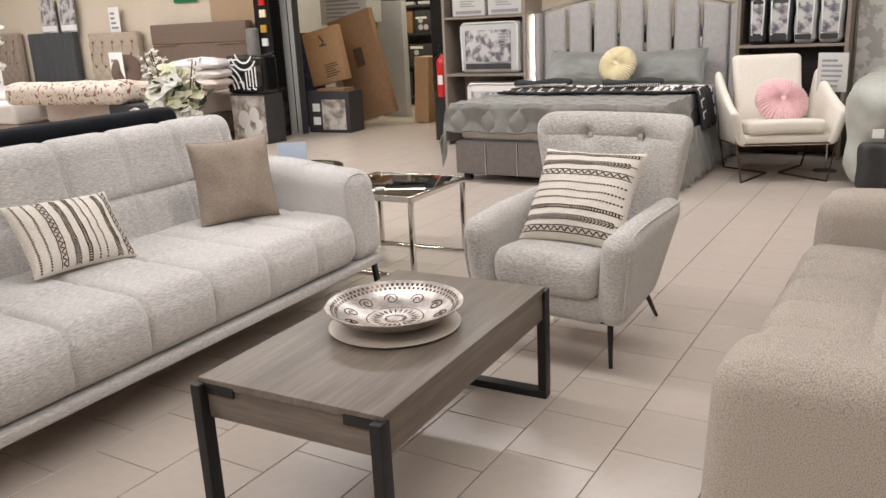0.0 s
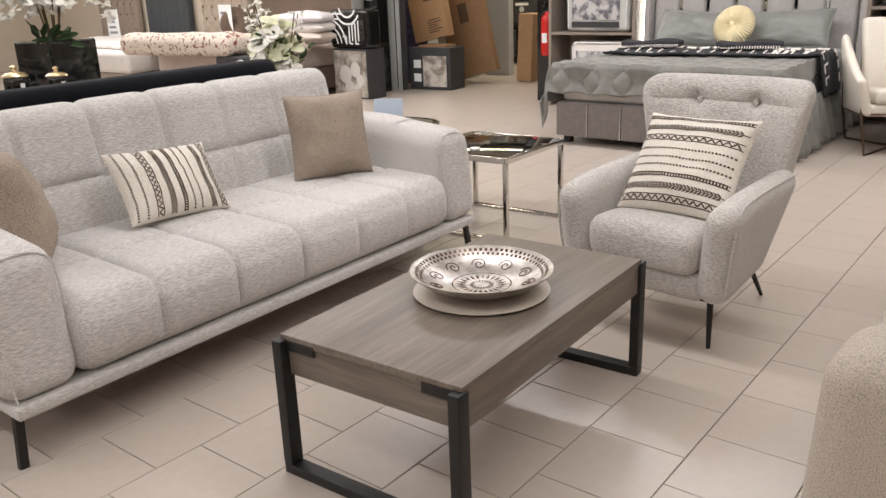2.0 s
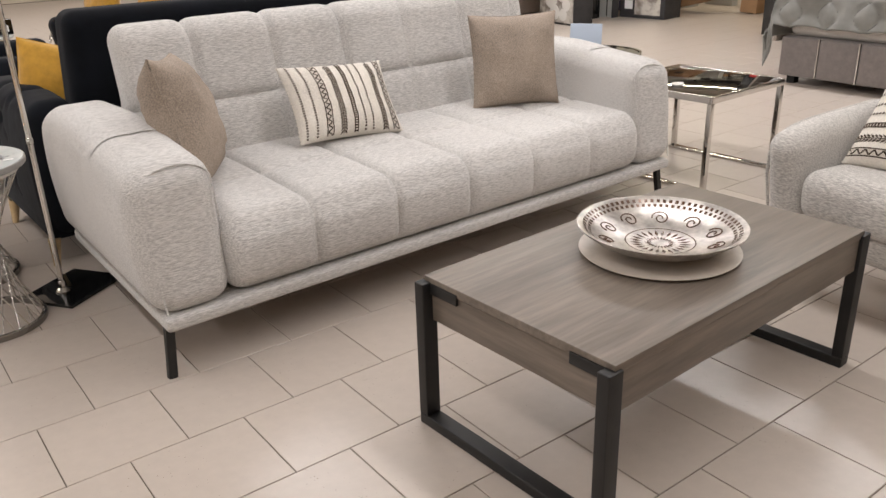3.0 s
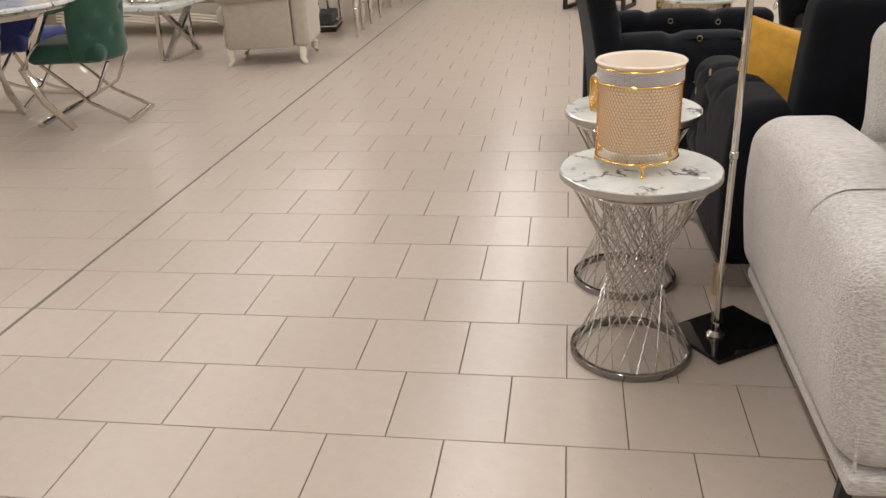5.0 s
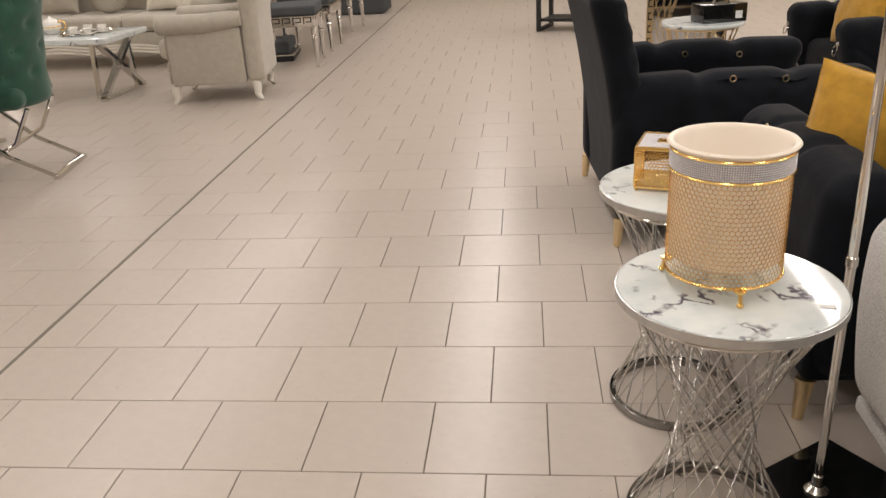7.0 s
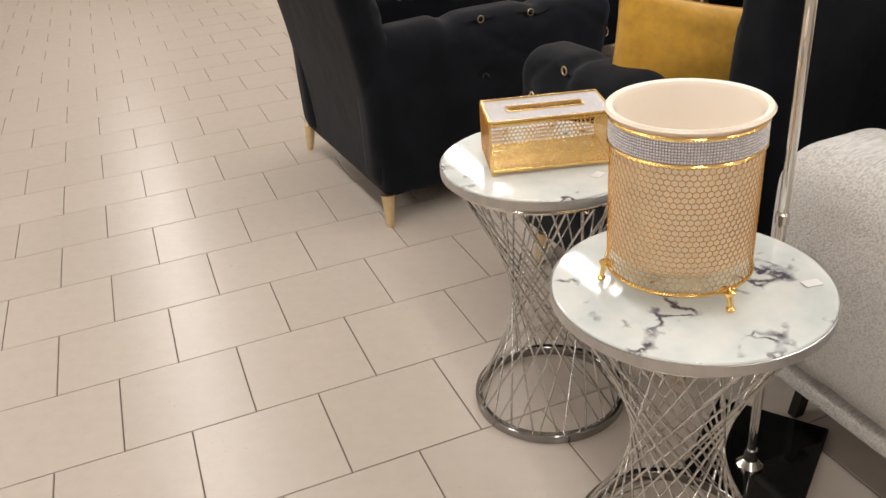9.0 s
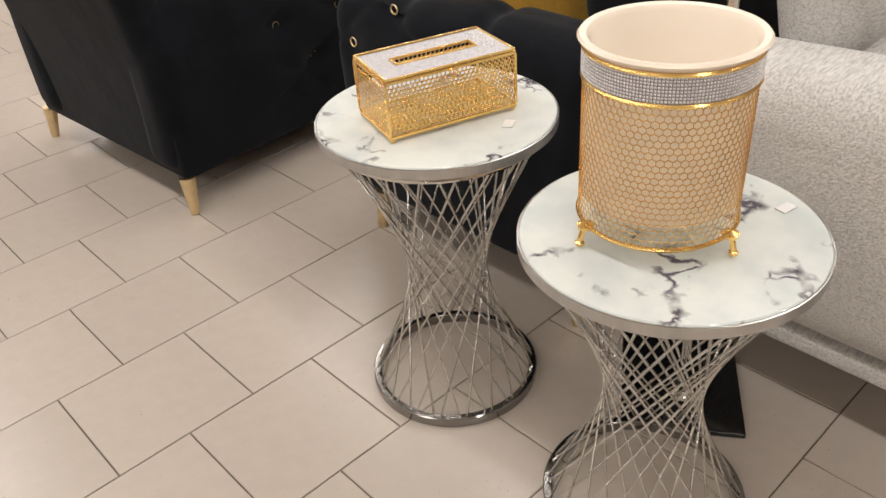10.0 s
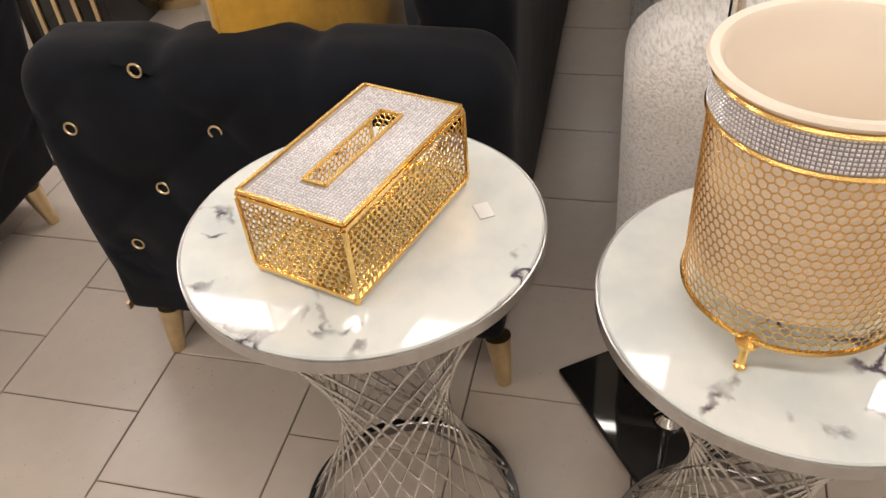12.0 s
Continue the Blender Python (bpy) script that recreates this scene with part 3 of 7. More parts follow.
def pale_sofa(m):
    W, H_ARM, H_BACK = 2.35, 0.625, 0.885
    e = thing("three_seater_sofa", m, "pale grey chenille grid-tufted three-seater sofa on black steel legs", "sofa")
    part("base", shear(rbox(0.03, W - 0.03, -0.035, 0.93, 0.158, 0.2, 0.012, (12, 4, 1))), M_SOFA, e)
    c = (W - 0.45) / 6

    def seat(x, y, z):
        k = seam_depth(x, c, 0.215, 0.013)
        top = max(0, (z - 0.30) / 0.12)
        yy = seam_depth(y, 0.36, 0.33, 0.013)
        front = max(0, (0.12 - y) / 0.12)
        z2 = z + (0.020 * k * yy - 0.010 + 0.008 * math.sin((y + 0.02) * 3.4)) * top
        y2 = y - 0.020 * k * front * math.sin(math.pi * min(1, max(0, (z - 0.19) / 0.24))) + 0.010 * front
        return (x, y2, z2)

    part("seat", shear(bend(rbox(0.235, W - 0.235, -0.035, 0.78, 0.198, 0.432, 0.07, (160, 56, 10), 5), seat)), M_SOFA, e)

    def back(x, y, z):
        k = seam_depth(x, c, 0.215, 0.012)
        row = puff(z - 0.615, 0.018)
        f = 1 if y < 0.86 else 0
        crown = max(0, (z - 0.66) / 0.2)
        bulge = (0.026 * k * row - 0.015) if y < 0.84 else 0
        z2 = z + (0.032 * k - 0.018) * crown
        y2 = y - bulge + (z - 0.4) * 0.24
        return (x, y2, z2)

    part("backrest", shear(bend(rbox(0.262, W - 0.155, 0.695, 0.86, 0.30, H_BACK, 0.062, (160, 5, 44), 4), back)), M_SOFA, e)

    def arm(side):
        def fn(x, y, z):
            t = (z - 0.195) / (H_ARM - 0.195)
            outer = (0.13 - x) / 0.095 if side < 0 else (x - 0.105) / 0.095
            fl = side * 0.022 * math.sin(max(0, t) * 2.6) * max(0, outer)
            y2 = y + 0.05 * t * (1 if y < 0.3 else 0.2)
            for cut in (0.42, 0.75):
                x_out = x < 0.06 if side < 0 else x > 0.175
                if x_out and z < H_ARM - 0.07:
                    x = x + side * (-0.006) * (1 - puff(y - cut, 0.014))
            sag = 0.045 * min(1, max(0, y) / 0.5) - 0.05 * max(0, y - 0.6)
            return (x + fl, y2, z + sag * t)
        return fn

    part("armrest", shear(bend(rbox(0.012, 0.25, -0.04, 0.94, 0.197, H_ARM, 0.072, (4, 30, 10), 5), arm(-1))), M_SOFA, e)
    g = bend(rbox(-0.015, 0.223, -0.04, 0.94, 0.197, H_ARM, 0.072, (4, 30, 10), 5), arm(1))
    part("armrest", shear(move(g, W - 0.235)), M_SOFA, e)
    for x0, side in ((0, -1), (W - 0.235, 1)):
        fn = arm(side)
        pts = []
        for a in np.linspace(0, np.pi, 16):
            cx, cz = (0.14 if side < 0 else 0.095) - 0.098 * np.cos(a), H_ARM - 0.066 + 0.056 * np.sin(a)
            pts.append(fn(cx, -0.018, cz))
        lo, hi = (0.041, 0.239) if side < 0 else (-0.004, 0.194)
        pts = [fn(lo, -0.03, 0.21 if side < 0 else 0.44)] + pts + [fn(hi, -0.03, 0.44 if side < 0 else 0.21)]
        part("piping", shear(move(tube(pts, 0.0032, 6), x0)), M_SOFA, e)
    for x, sx in ((0.05, -1), (W - 0.05, 1)):
        blade_leg(e, x, 0.02, 0.160, sx, 1)
        blade_leg(e, x + 0.085 + (0.05 if x < 1 else -0.05), 0.90, 0.160, sx, -1)
    return e


SOFA = pose(0.795, -0.885, 0, 0, 0, 2.0)
pale_sofa(SOFA)


def motif_bands(front, spec, length_axis):
    """Raised stitched bands over a cushion's front. spec: (centre, kind) with the centre from -1 to 1 across the bands."""
    geos = []

    def S(p, q):
        u, v = (q, p) if length_axis == "u" else (p, q)
        u, v = max(-0.985, min(0.985, u)), max(-0.985, min(0.985, v))
        return front(u, v, 0.0016)

    def quad(p0, q0, p1, q1, n=2):
        geos.append(strip([(p0, q0), (p0, q1), (p1, q1), (p1, q0)], S, n))

    def slant(pa, qa, pb, qb, w):
        geos.append(strip([(pa, qa - w), (pa, qa + w), (pb, qb + w), (pb, qb - w)], lambda a, b: S(a, b), 1))

    for c, kind in spec:
        if kind == "line":
            quad(c - 0.008, -0.97, c + 0.008, 0.97, 40)
        elif kind == "dots":
            for q in np.arange(-0.94, 0.95, 0.062):
                quad(c - 0.018, q - 0.018, c + 0.018, q + 0.018, 1)
        elif kind == "zigzag":
            quad(c - 0.066, -0.97, c - 0.047, 0.97, 40)
            quad(c + 0.047, -0.97, c + 0.066, 0.97, 40)
            k = 0
            for q in np.arange(-0.96, 0.93, 0.07):
                a, b = (-0.04, 0.04) if k % 2 else (0.04, -0.04)
                slant(c + a, q, c + b, q + 0.07, 0.017)
                k += 1
        elif kind == "chain":
            quad(c - 0.042, -0.97, c - 0.022, 0.97, 40)
            quad(c + 0.022, -0.97, c + 0.042, 0.97, 40)
            for q in np.arange(-0.95, 0.95, 0.055):
                quad(c - 0.022, q - 0.014, c + 0.022, q + 0.014, 1)
        elif kind == "leaf":
            quad(c - 0.008, -0.97, c + 0.008, 0.97, 40)
            for q in np.arange(-0.94, 0.9, 0.066):
                for s in (-1, 1):
                    geos.append(strip([(c + s * 0.006, q + 0.03), (c + s * 0.03, q - 0.022), (c + s * 0.07, q - 0.04), (c + s * 0.04, q + 0.026)], S, 1))
    return join(*geos)


def patterned_cushion(m, w, h, t, axis, spec, label, seed):
    e = thing("patterned_cushion", m, label, "cushion")
    geo, front, outline, g = pillow(w, h, t, seed=seed, wrinkle=0.008)
    cover = part("cover", geo, M_CREAM, e)
    part("stitched_pattern", motif_bands(front, spec, axis), M_STITCH, cover, smooth=False)
    knots = []
    for p in np.linspace(-0.97, 0.97, 22):
        for u, v in (((-1, p), (1, p)) if axis == "v" else ((-1, p), (1, p))):
            x, z = outline(u, v)
            knots.append(move(lathe([(0, -0.006), (0.006, 0), (0, 0.006)], 6), x, 0, z))
    part("knotted_edge", join(*knots), M_CREAM, cover, kind="stuff")
    return e


patterned_cushion(SOFA @ pose(1.005, 0.53, 0.58, -36, 3, -4), 0.44, 0.31, 0.13, "v",
                  [(-0.9, "dots"), (-0.72, "dots"), (-0.48, "zigzag"), (-0.22, "leaf"), (0.02, "chain"), (0.2, "dots"), (0.36, "dots"), (0.62, "leaf"), (0.84, "zigzag")],
                  "cream lumbar cushion with brown stitched bands on the pale sofa", 3)
plain_cushion("scatter_cushion", SOFA @ pose(1.835, 0.45, 0.635, -10, 0, -24), 0.39, 0.39, 0.17, M_TAUPE, "plain taupe square cushion leaning on the pale sofa back", 4)
plain_cushion("scatter_cushion", SOFA @ pose(0.35, 0.44, 0.635, -14, 6, 60), 0.43, 0.42, 0.20, M_TAUPE, "plain taupe square cushion leaning upright against the sofa arm", 7)


def wing_armchair(m):
    """Grey chenille lounge chair: origin on the floor under its middle, facing -y."""
    e = thing("armchair", m, "grey chenille armchair with high buttoned back and black metal legs", "armchair")

    def seat(x, y, z):
        k = max(0, (z - 0.3) / 0.13)
        return (x * (1 + 0.03 * k), y, z + 0.022 * k * math.cos(x * 4.2) - 0.05 * max(0, y + 0.3) * k)

    part("seat", bend(rbox(-0.225, 0.225, -0.39, 0.26, 0.27, 0.425, 0.06, (10, 12, 4), 5), seat), M_CHAIR, e)
    part("base", bend(rbox(-0.265, 0.265, -0.36, 0.20, 0.165, 0.285, 0.04, (8, 8, 2), 4), lambda x, y, z: (x * (0.84 + (z - 0.16) * 1.1), y * (0.90 + (z - 0.16) * 0.6) - 0.10 * max(0, y), z)), M_CHAIR, e)

    def back(x, y, z):
        t = (z - 0.30) / 0.65
        wdt = 0.80 + 0.30 * min(1, t * 1.25)
        dimple = 0
        if y < 0.27:
            for bx in (-0.115, 0.115):
                for bz in (0.80,):
                    d = math.hypot(x - bx, (z - bz))
                    dimple += 0.030 * math.exp(-(d / 0.035) ** 2)
            dimple += 0.010 * (1 - puff(z - 0.80, 0.012)) * (1 if abs(x) < 0.28 else 0)
            dimple += 0.008 * ((1 - puff(x - 0.115, 0.012)) + (1 - puff(x + 0.115, 0.012))) * (1 if z > 0.62 else 0)
        wing = -0.10 * (abs(x) / 0.33) ** 3 * (1 - abs(t - 0.75))
        return (x * wdt, y + dimple + wing + (z - 0.3) * 0.14, z)

    part("backrest", bend(rbox(-0.315, 0.315, 0.17, 0.30, 0.26, 0.895, 0.055, (40, 3, 40), 4), back), M_CHAIR, e)
    for s in (-1, 1):
        def arm(x, y, z):
            t = (z - 0.2) / 0.35
            fy = (y + 0.36) / 0.68
            lift = 0.03 * math.sin(fy * 2.6) + 0.10 * max(0, fy - 0.55) ** 1.5 - 0.05 * max(0, 0.25 - fy)
            low = 1 - min(1, max(0, t))
            return (s * (x + 0.032 * t - 0.010 * fy - 0.035 * low * max(0, fy)), y - 0.03 * t * (1 - fy) - 0.24 * low * max(0, fy) ** 1.3, z + lift * t + 0.03 * low * fy)
        g = bend(rbox(0.215, 0.340, -0.37, 0.20, 0.18, 0.545, 0.061, (3, 22, 12), 6), arm)
        if s < 0:
            g = (g[0], [q[::-1] for q in g[1]])
        part("armrest", g, M_CHAIR, e)
        pts = [arm(0.333, -0.352, 0.24), arm(0.335, -0.352, 0.40), arm(0.333, -0.34, 0.465), arm(0.328, -0.315, 0.508), arm(0.322, -0.28, 0.527)] + [arm(0.320, y, 0.532) for y in np.linspace(-0.25, 0.17, 12)]
        part("piping", tube(pts, 0.005, 6), M_CHAIR, e)
    for s in (-1, 1):
        for x, y, dy in ((0.242, -0.27, -0.035), (0.165, 0.20, 0.115)):
            part("leg", join(bar((s * (x - 0.042), y, 0.172), (s * (x + 0.008), y, 0.172), 0.03, 0.012), tube([(s * x, y, 0.175), (s * (x + 0.02), y + dy, 0)], 0.0125, 10, taper=0.62)), M_BLACKLEG, e)
    part("button", join(*[move(lathe([(0, 0.01), (0.012, 0.006), (0.014, 0)], 12), bx, 0.268, 0.80, 90) for bx in (-0.115, 0.115)]), M_CHAIR, e)
    return e


CHAIR = pose(3.00, -1.96, 0, 0, 0, -96)
wing_armchair(CHAIR)
patterned_cushion(CHAIR @ pose(0.02, -0.07, 0.60, -38, 0, 2), 0.44, 0.42, 0.15, "u",
                  [(-0.84, "zigzag"), (-0.62, "leaf"), (-0.4, "chain"), (-0.2, "dots"), (-0.04, "dots"), (0.14, "dots"), (0.38, "zigzag"), (0.62, "leaf"), (0.86, "chain")],
                  "cream square cushion with brown stitched bands on the grey armchair", 5)


def beige_sofa(m):
    """Facing -y, origin at its left front corner as seen from the front."""
    W = 1.95
    e = thing("two_seater_sofa", m, "beige grey woven two-seater sofa with rounded arms and tufted seat", "sofa")
    part("base", rbox(0.02, W - 0.02, 0.02, 0.9, 0.08, 0.2, 0.02, (10, 4, 1)), M_SOFAB, e)
    for x0 in (0, W - 0.27):
        def arm(x, y, z):
            t = (z - 0.1) / 0.5
            return (x, y + 0.025 * t * (1 - y), z + 0.012 * math.sin(y * 3))
        part("armrest", bend(rbox(x0, x0 + 0.27, -0.02, 0.92, 0.10, 0.605, 0.085, (3, 16, 6), 6), arm), M_SOFAB, e)

    def seat(x, y, z):
        k = seam_depth(x, 0.235, 0.27, 0.02) * seam_depth(y, 0.3, 0.27, 0.02)
        t = max(0, (z - 0.34) / 0.1)
        return (x, y - 0.02 * (seam_depth(x, 0.235, 0.27, 0.02)) * max(0, 1 - y * 8) , z + 0.022 * k * t)

    part("seat", bend(rbox(0.268, W - 0.268, -0.01, 0.72, 0.19, 0.425, 0.075, (64, 28, 5), 5), seat), M_SOFAB, e)

    def back(x, y, z):
        k = seam_depth(x, 0.235, 0.27, 0.02) * puff(z - 0.62, 0.02)
        return (x, y - (0.025 * k if y < 0.78 else 0) + (z - 0.4) * 0.2, z)

    part("backrest", bend(rbox(0.06, W - 0.06, 0.69, 0.88, 0.3, 0.86, 0.07, (60, 3, 20), 4), back), M_SOFAB, e)
    for x in (0.08, W - 0.08):
        for y in (0.07, 0.85):
            blade_leg(e, x, y, 0.085, 1 if x > 1 else -1, 1)
    return e


beige_sofa(pose(3.46, -2.80, 0, 0, 0, 180))


def coffee_table(m):
    """Origin on the floor at the middle."""
    L, W, H = 1.035, 0.59, 0.4155
    e = thing("coffee_table", m, "grey oak coffee table with black steel loop legs at both ends", "table")
    part("tabletop", rbox(-L / 2, L / 2, -W / 2, W / 2, H - 0.022, H, 0.002), M_WOOD, e)
    for s in (-1, 1):
        part("side_panel", rbox(-L / 2 + 0.004, L / 2 - 0.004, s * (W / 2 - 0.012) - 0.009, s * (W / 2 - 0.012) + 0.009, H - 0.115, H - 0.0225, 0.001), M_WOOD, e)
        part("end_panel", rbox(s * (L / 2 - 0.013) - 0.009, s * (L / 2 - 0.013) + 0.009, -W / 2 + 0.022, W / 2 - 0.022, H - 0.115, H - 0.0225, 0.001), M_WOODEND, e)
    part("underside", rbox(-L / 2 + 0.03, L / 2 - 0.03, -W / 2 + 0.03, W / 2 - 0.03, H - 0.11, H - 0.1, 0.001), M_WOOD, e)
    for s in (-1, 1):
        f = part("leg_frame", rbox(s * (L / 2 + 0.004) - 0.022, s * (L / 2 + 0.004) + 0.022, -W / 2 - 0.006, W / 2 + 0.006, 0, 0.03, 0.003), M_BLACKLEG, e)
        for t in (-1, 1):
            part("post", rbox(s * (L / 2 + 0.004) - 0.022, s * (L / 2 + 0.004) + 0.022, t * (W / 2 - 0.009) - 0.016, t * (W / 2 - 0.009) + 0.016, 0.0305, H - 0.012, 0.003), M_BLACKLEG, f)
            part("bracket", rbox(s * (L / 2 - 0.0005) - 0.004, s * (L / 2 - 0.0005) + 0.005, t * (W / 2 - 0.07) - 0.052, t * (W / 2 - 0.07) + 0.046, H - 0.042, H - 0.014, 0.001), M_BLACKLEG, f)
    return e


TABLE = pose(1.81, -1.797, 0, 0, 0, 2.6)
coffee_table(TABLE)


def dish(m):
    e = thing("charger_plate", m, "round beige charger plate lying on the coffee table", "plate")
    part("disc", lathe([(0, 0.0), (0.15, 0.0), (0.20, 0.006), (0.203, 0.009), (0.198, 0.0105), (0.15, 0.006), (0, 0.005)], 72), M_PLATE, e)
    e = thing("decorative_bowl", m @ pose(0.01, 0.005, 0.006), "wide silver enamel bowl with a pierced rim and a dark rosette", "bowl")
    prof = [(0, 0.0), (0.06, 0.0), (0.12, 0.010), (0.175, 0.034), (0.207, 0.060), (0.211, 0.0625), (0.212, 0.066), (0.205, 0.066), (0.172, 0.042), (0.118, 0.020), (0.06, 0.011), (0, 0.010)]
    part("shell", lathe(prof, 96), M_BOWL, e)

    def S(r, a, lift=0.0012):
        rs, zs = [0, 0.06, 0.118, 0.172, 0.205], [0.010, 0.011, 0.020, 0.042, 0.066]
        return (r * math.cos(a), r * math.sin(a), float(np.interp(r, rs, zs)) + lift)
    g = []
    for k in range(24):
        a = 2 * np.pi * k / 24
        for r0, r1, w in ((0.02, 0.04, 0.09), (0.045, 0.078, 0.075)):
            g.append(([S(r0, a), S((r0 + r1) / 2, a - w), S(r1, a), S((r0 + r1) / 2, a + w)], [(0, 1, 2, 3)]))
        for j in range(4):
            b = a + 2 * np.pi / 24 * j / 4
            g.append(([S(0.086, b), S(0.086, b + 0.075), S(0.089, b + 0.075), S(0.089, b)], [(0, 1, 2, 3)]))
    part("rosette", join(*g), M_BOWLDARK, e, smooth=False)
    curls, outlines = [], []
    for k in range(10):
        a = 2 * np.pi * k / 10
        for lift, r0, out in ((0.0010, 0.0012, curls), (0.0004, 0.0021, outlines)):
            pts = []
            for t in np.linspace(0, 1, 26):
                turn, w = 9.5 * t, 1 - 0.8 * t
                pts.append(S(0.137 + 0.026 * w * math.sin(turn), a + 0.17 * w * math.cos(turn), lift))
            out.append(tube(pts, r0, 4))
    part("scroll_relief", join(*curls), M_CHROME, e)
    part("scroll_line", join(*outlines), M_BOWLDARK, e)
    g = []
    for k in range(72):
        a = 2 * np.pi * k / 72
        for r0, r1, o in ((0.176, 0.184, 0.0), (0.188, 0.197, 0.04)):
            g.append(([S(r0, a + o), S(r0, a + o + 0.045), S(r1, a + o + 0.045), S(r1, a + o)], [(0, 1, 2, 3)]))
    part("rim_pattern", join(*g), M_BOWLDARK, e, smooth=False)


dish(TABLE @ pose(0.013, -0.004, 0.4158))


def glass_table(m):
    """Origin on the floor in the middle; a square black glass top on chrome loops."""
    e = thing("side_table", m, "square chrome side table with a black glass top", "table")
    h = 0.30
    H = 0.445
    part("glass_top", rbox(-h + 0.008, h - 0.008, -h + 0.008, h - 0.008, H - 0.006, H + 0.001, 0.001), M_BLACKGLASS, e)
    for s in (-1, 1):
        part("rim", rbox(-h, h, s * (h - 0.004) - 0.006, s * (h - 0.004) + 0.006, H - 0.03, H + 0.002, 0.002), M_CHROME, e)
        part("rim", rbox(s * (h - 0.004) - 0.006, s * (h - 0.004) + 0.006, -h + 0.0105, h - 0.0105, H - 0.03, H + 0.002, 0.002), M_CHROME, e)
        for t in (-1, 1):
            part("leg", rbox(s * (h - 0.012) - 0.012, s * (h - 0.012) + 0.012, t * (h - 0.012) - 0.012, t * (h - 0.012) + 0.012, 0.0125, H - 0.0305, 0.002), M_CHROME, e)
        part("floor_rail", rbox(s * (h - 0.02) - 0.02, s * (h - 0.02) + 0.02, -h, h, 0, 0.012, 0.002), M_CHROME, e)
    return e


glass_table(pose(3.60, -0.58, 0, 0, 0, 2))

e = thing("round_side_table", pose(3.62, 0.10, 0), "round chrome-rimmed dark glass table behind the pale sofa", "table")
part("glass_top", lathe([(0, 0.488), (0.24, 0.488), (0.243, 0.494), (0.24, 0.499), (0, 0.499)], 64), M_BLACKGLASS, e)
part("rim", lathe([(0.2435, 0.475), (0.256, 0.475), (0.258, 0.49), (0.256, 0.503), (0.2435, 0.503)], 64, closed=True), M_CHROME, e)
part("base_ring", ring(0.2, 0.008, 0.008), M_CHROME, e)
for k in range(4):
    a = radians(90 * k + 30)
    part("leg", bar((0.2 * math.cos(a), 0.2 * math.sin(a), 0.01), (0.25 * math.cos(a), 0.25 * math.sin(a), 0.476), 0.014), M_CHROME, e, smooth=False)
e = thing("candle_dish", pose(3.42, -0.62, 0.4465), "small white round dish on the black glass table", "dish")
part("dish", lathe([(0, 0), (0.025, 0), (0.03, 0.008), (0.027, 0.012), (0.02, 0.008), (0, 0.007)], 24), M_PORCELAIN, e)

# ---- round wire tables and gold pieces ----
def hex_sheet(cols, rows, pitch, place, wall=0.10, thick=0.0012):
    """A pierced sheet of hexagonal holes. place(s, t, depth) gives the point for metres s along and t up."""
    vs, fs, seen = [], [], {}
    dx, dy = pitch, pitch * math.sqrt(3) / 2
    R = pitch / math.sqrt(3)

    def vid(s, t, d, key):
        if key not in seen:
            seen[key] = len(vs)
            vs.append(place(s, t, d))
        return seen[key]
    period = cols * dx
    for r in range(rows):
        for c in range(cols):
            cs, ct = (c + 0.5 * (r % 2)) * dx, r * dy + R
            outer, inner = [], []
            for k in range(6):
                a = radians(60 * k + 30)
                s, t = cs + R * math.cos(a), ct + R * math.sin(a)
                ks = (round((s % period if period else s) / dx * 4) % (cols * 4) if place.closed else round(s / dx * 4), round(t / R * 4))
                outer.append([vid(s, t, d, ("o", ks, d)) for d in (0, thick)])
                s, t = cs + R * (1 - wall) * math.cos(a), ct + R * (1 - wall) * math.sin(a)
                inner.append([vid(s, t, d, ("i", r, c, k, d)) for d in (0, thick)])
            for k in range(6):
                j = (k + 1) % 6
                fs.append((outer[k][1], outer[j][1], inner[j][1], inner[k][1]))
                fs.append((outer[j][0], outer[k][0], inner[k][0], inner[j][0]))
                fs.append((inner[k][1], inner[j][1], inner[j][0], inner[k][0]))
    return np.array(vs), fs


class Round:
    closed = True

    def __init__(self, radius, z0):
        self.radius, self.z0 = radius, z0

    def __call__(self, s, t, d):
        a = s / self.radius
        return ((self.radius + d) * math.cos(a), (self.radius + d) * math.sin(a), self.z0 + t)


class Flat:
    closed = False

    def __init__(self, o, u, v, w):
        self.o, self.u, self.v, self.w = map(np.array, (o, u, v, w))

    def __call__(self, s, t, d):
        return tuple(self.o + self.u * s + self.v * t + self.w * d)


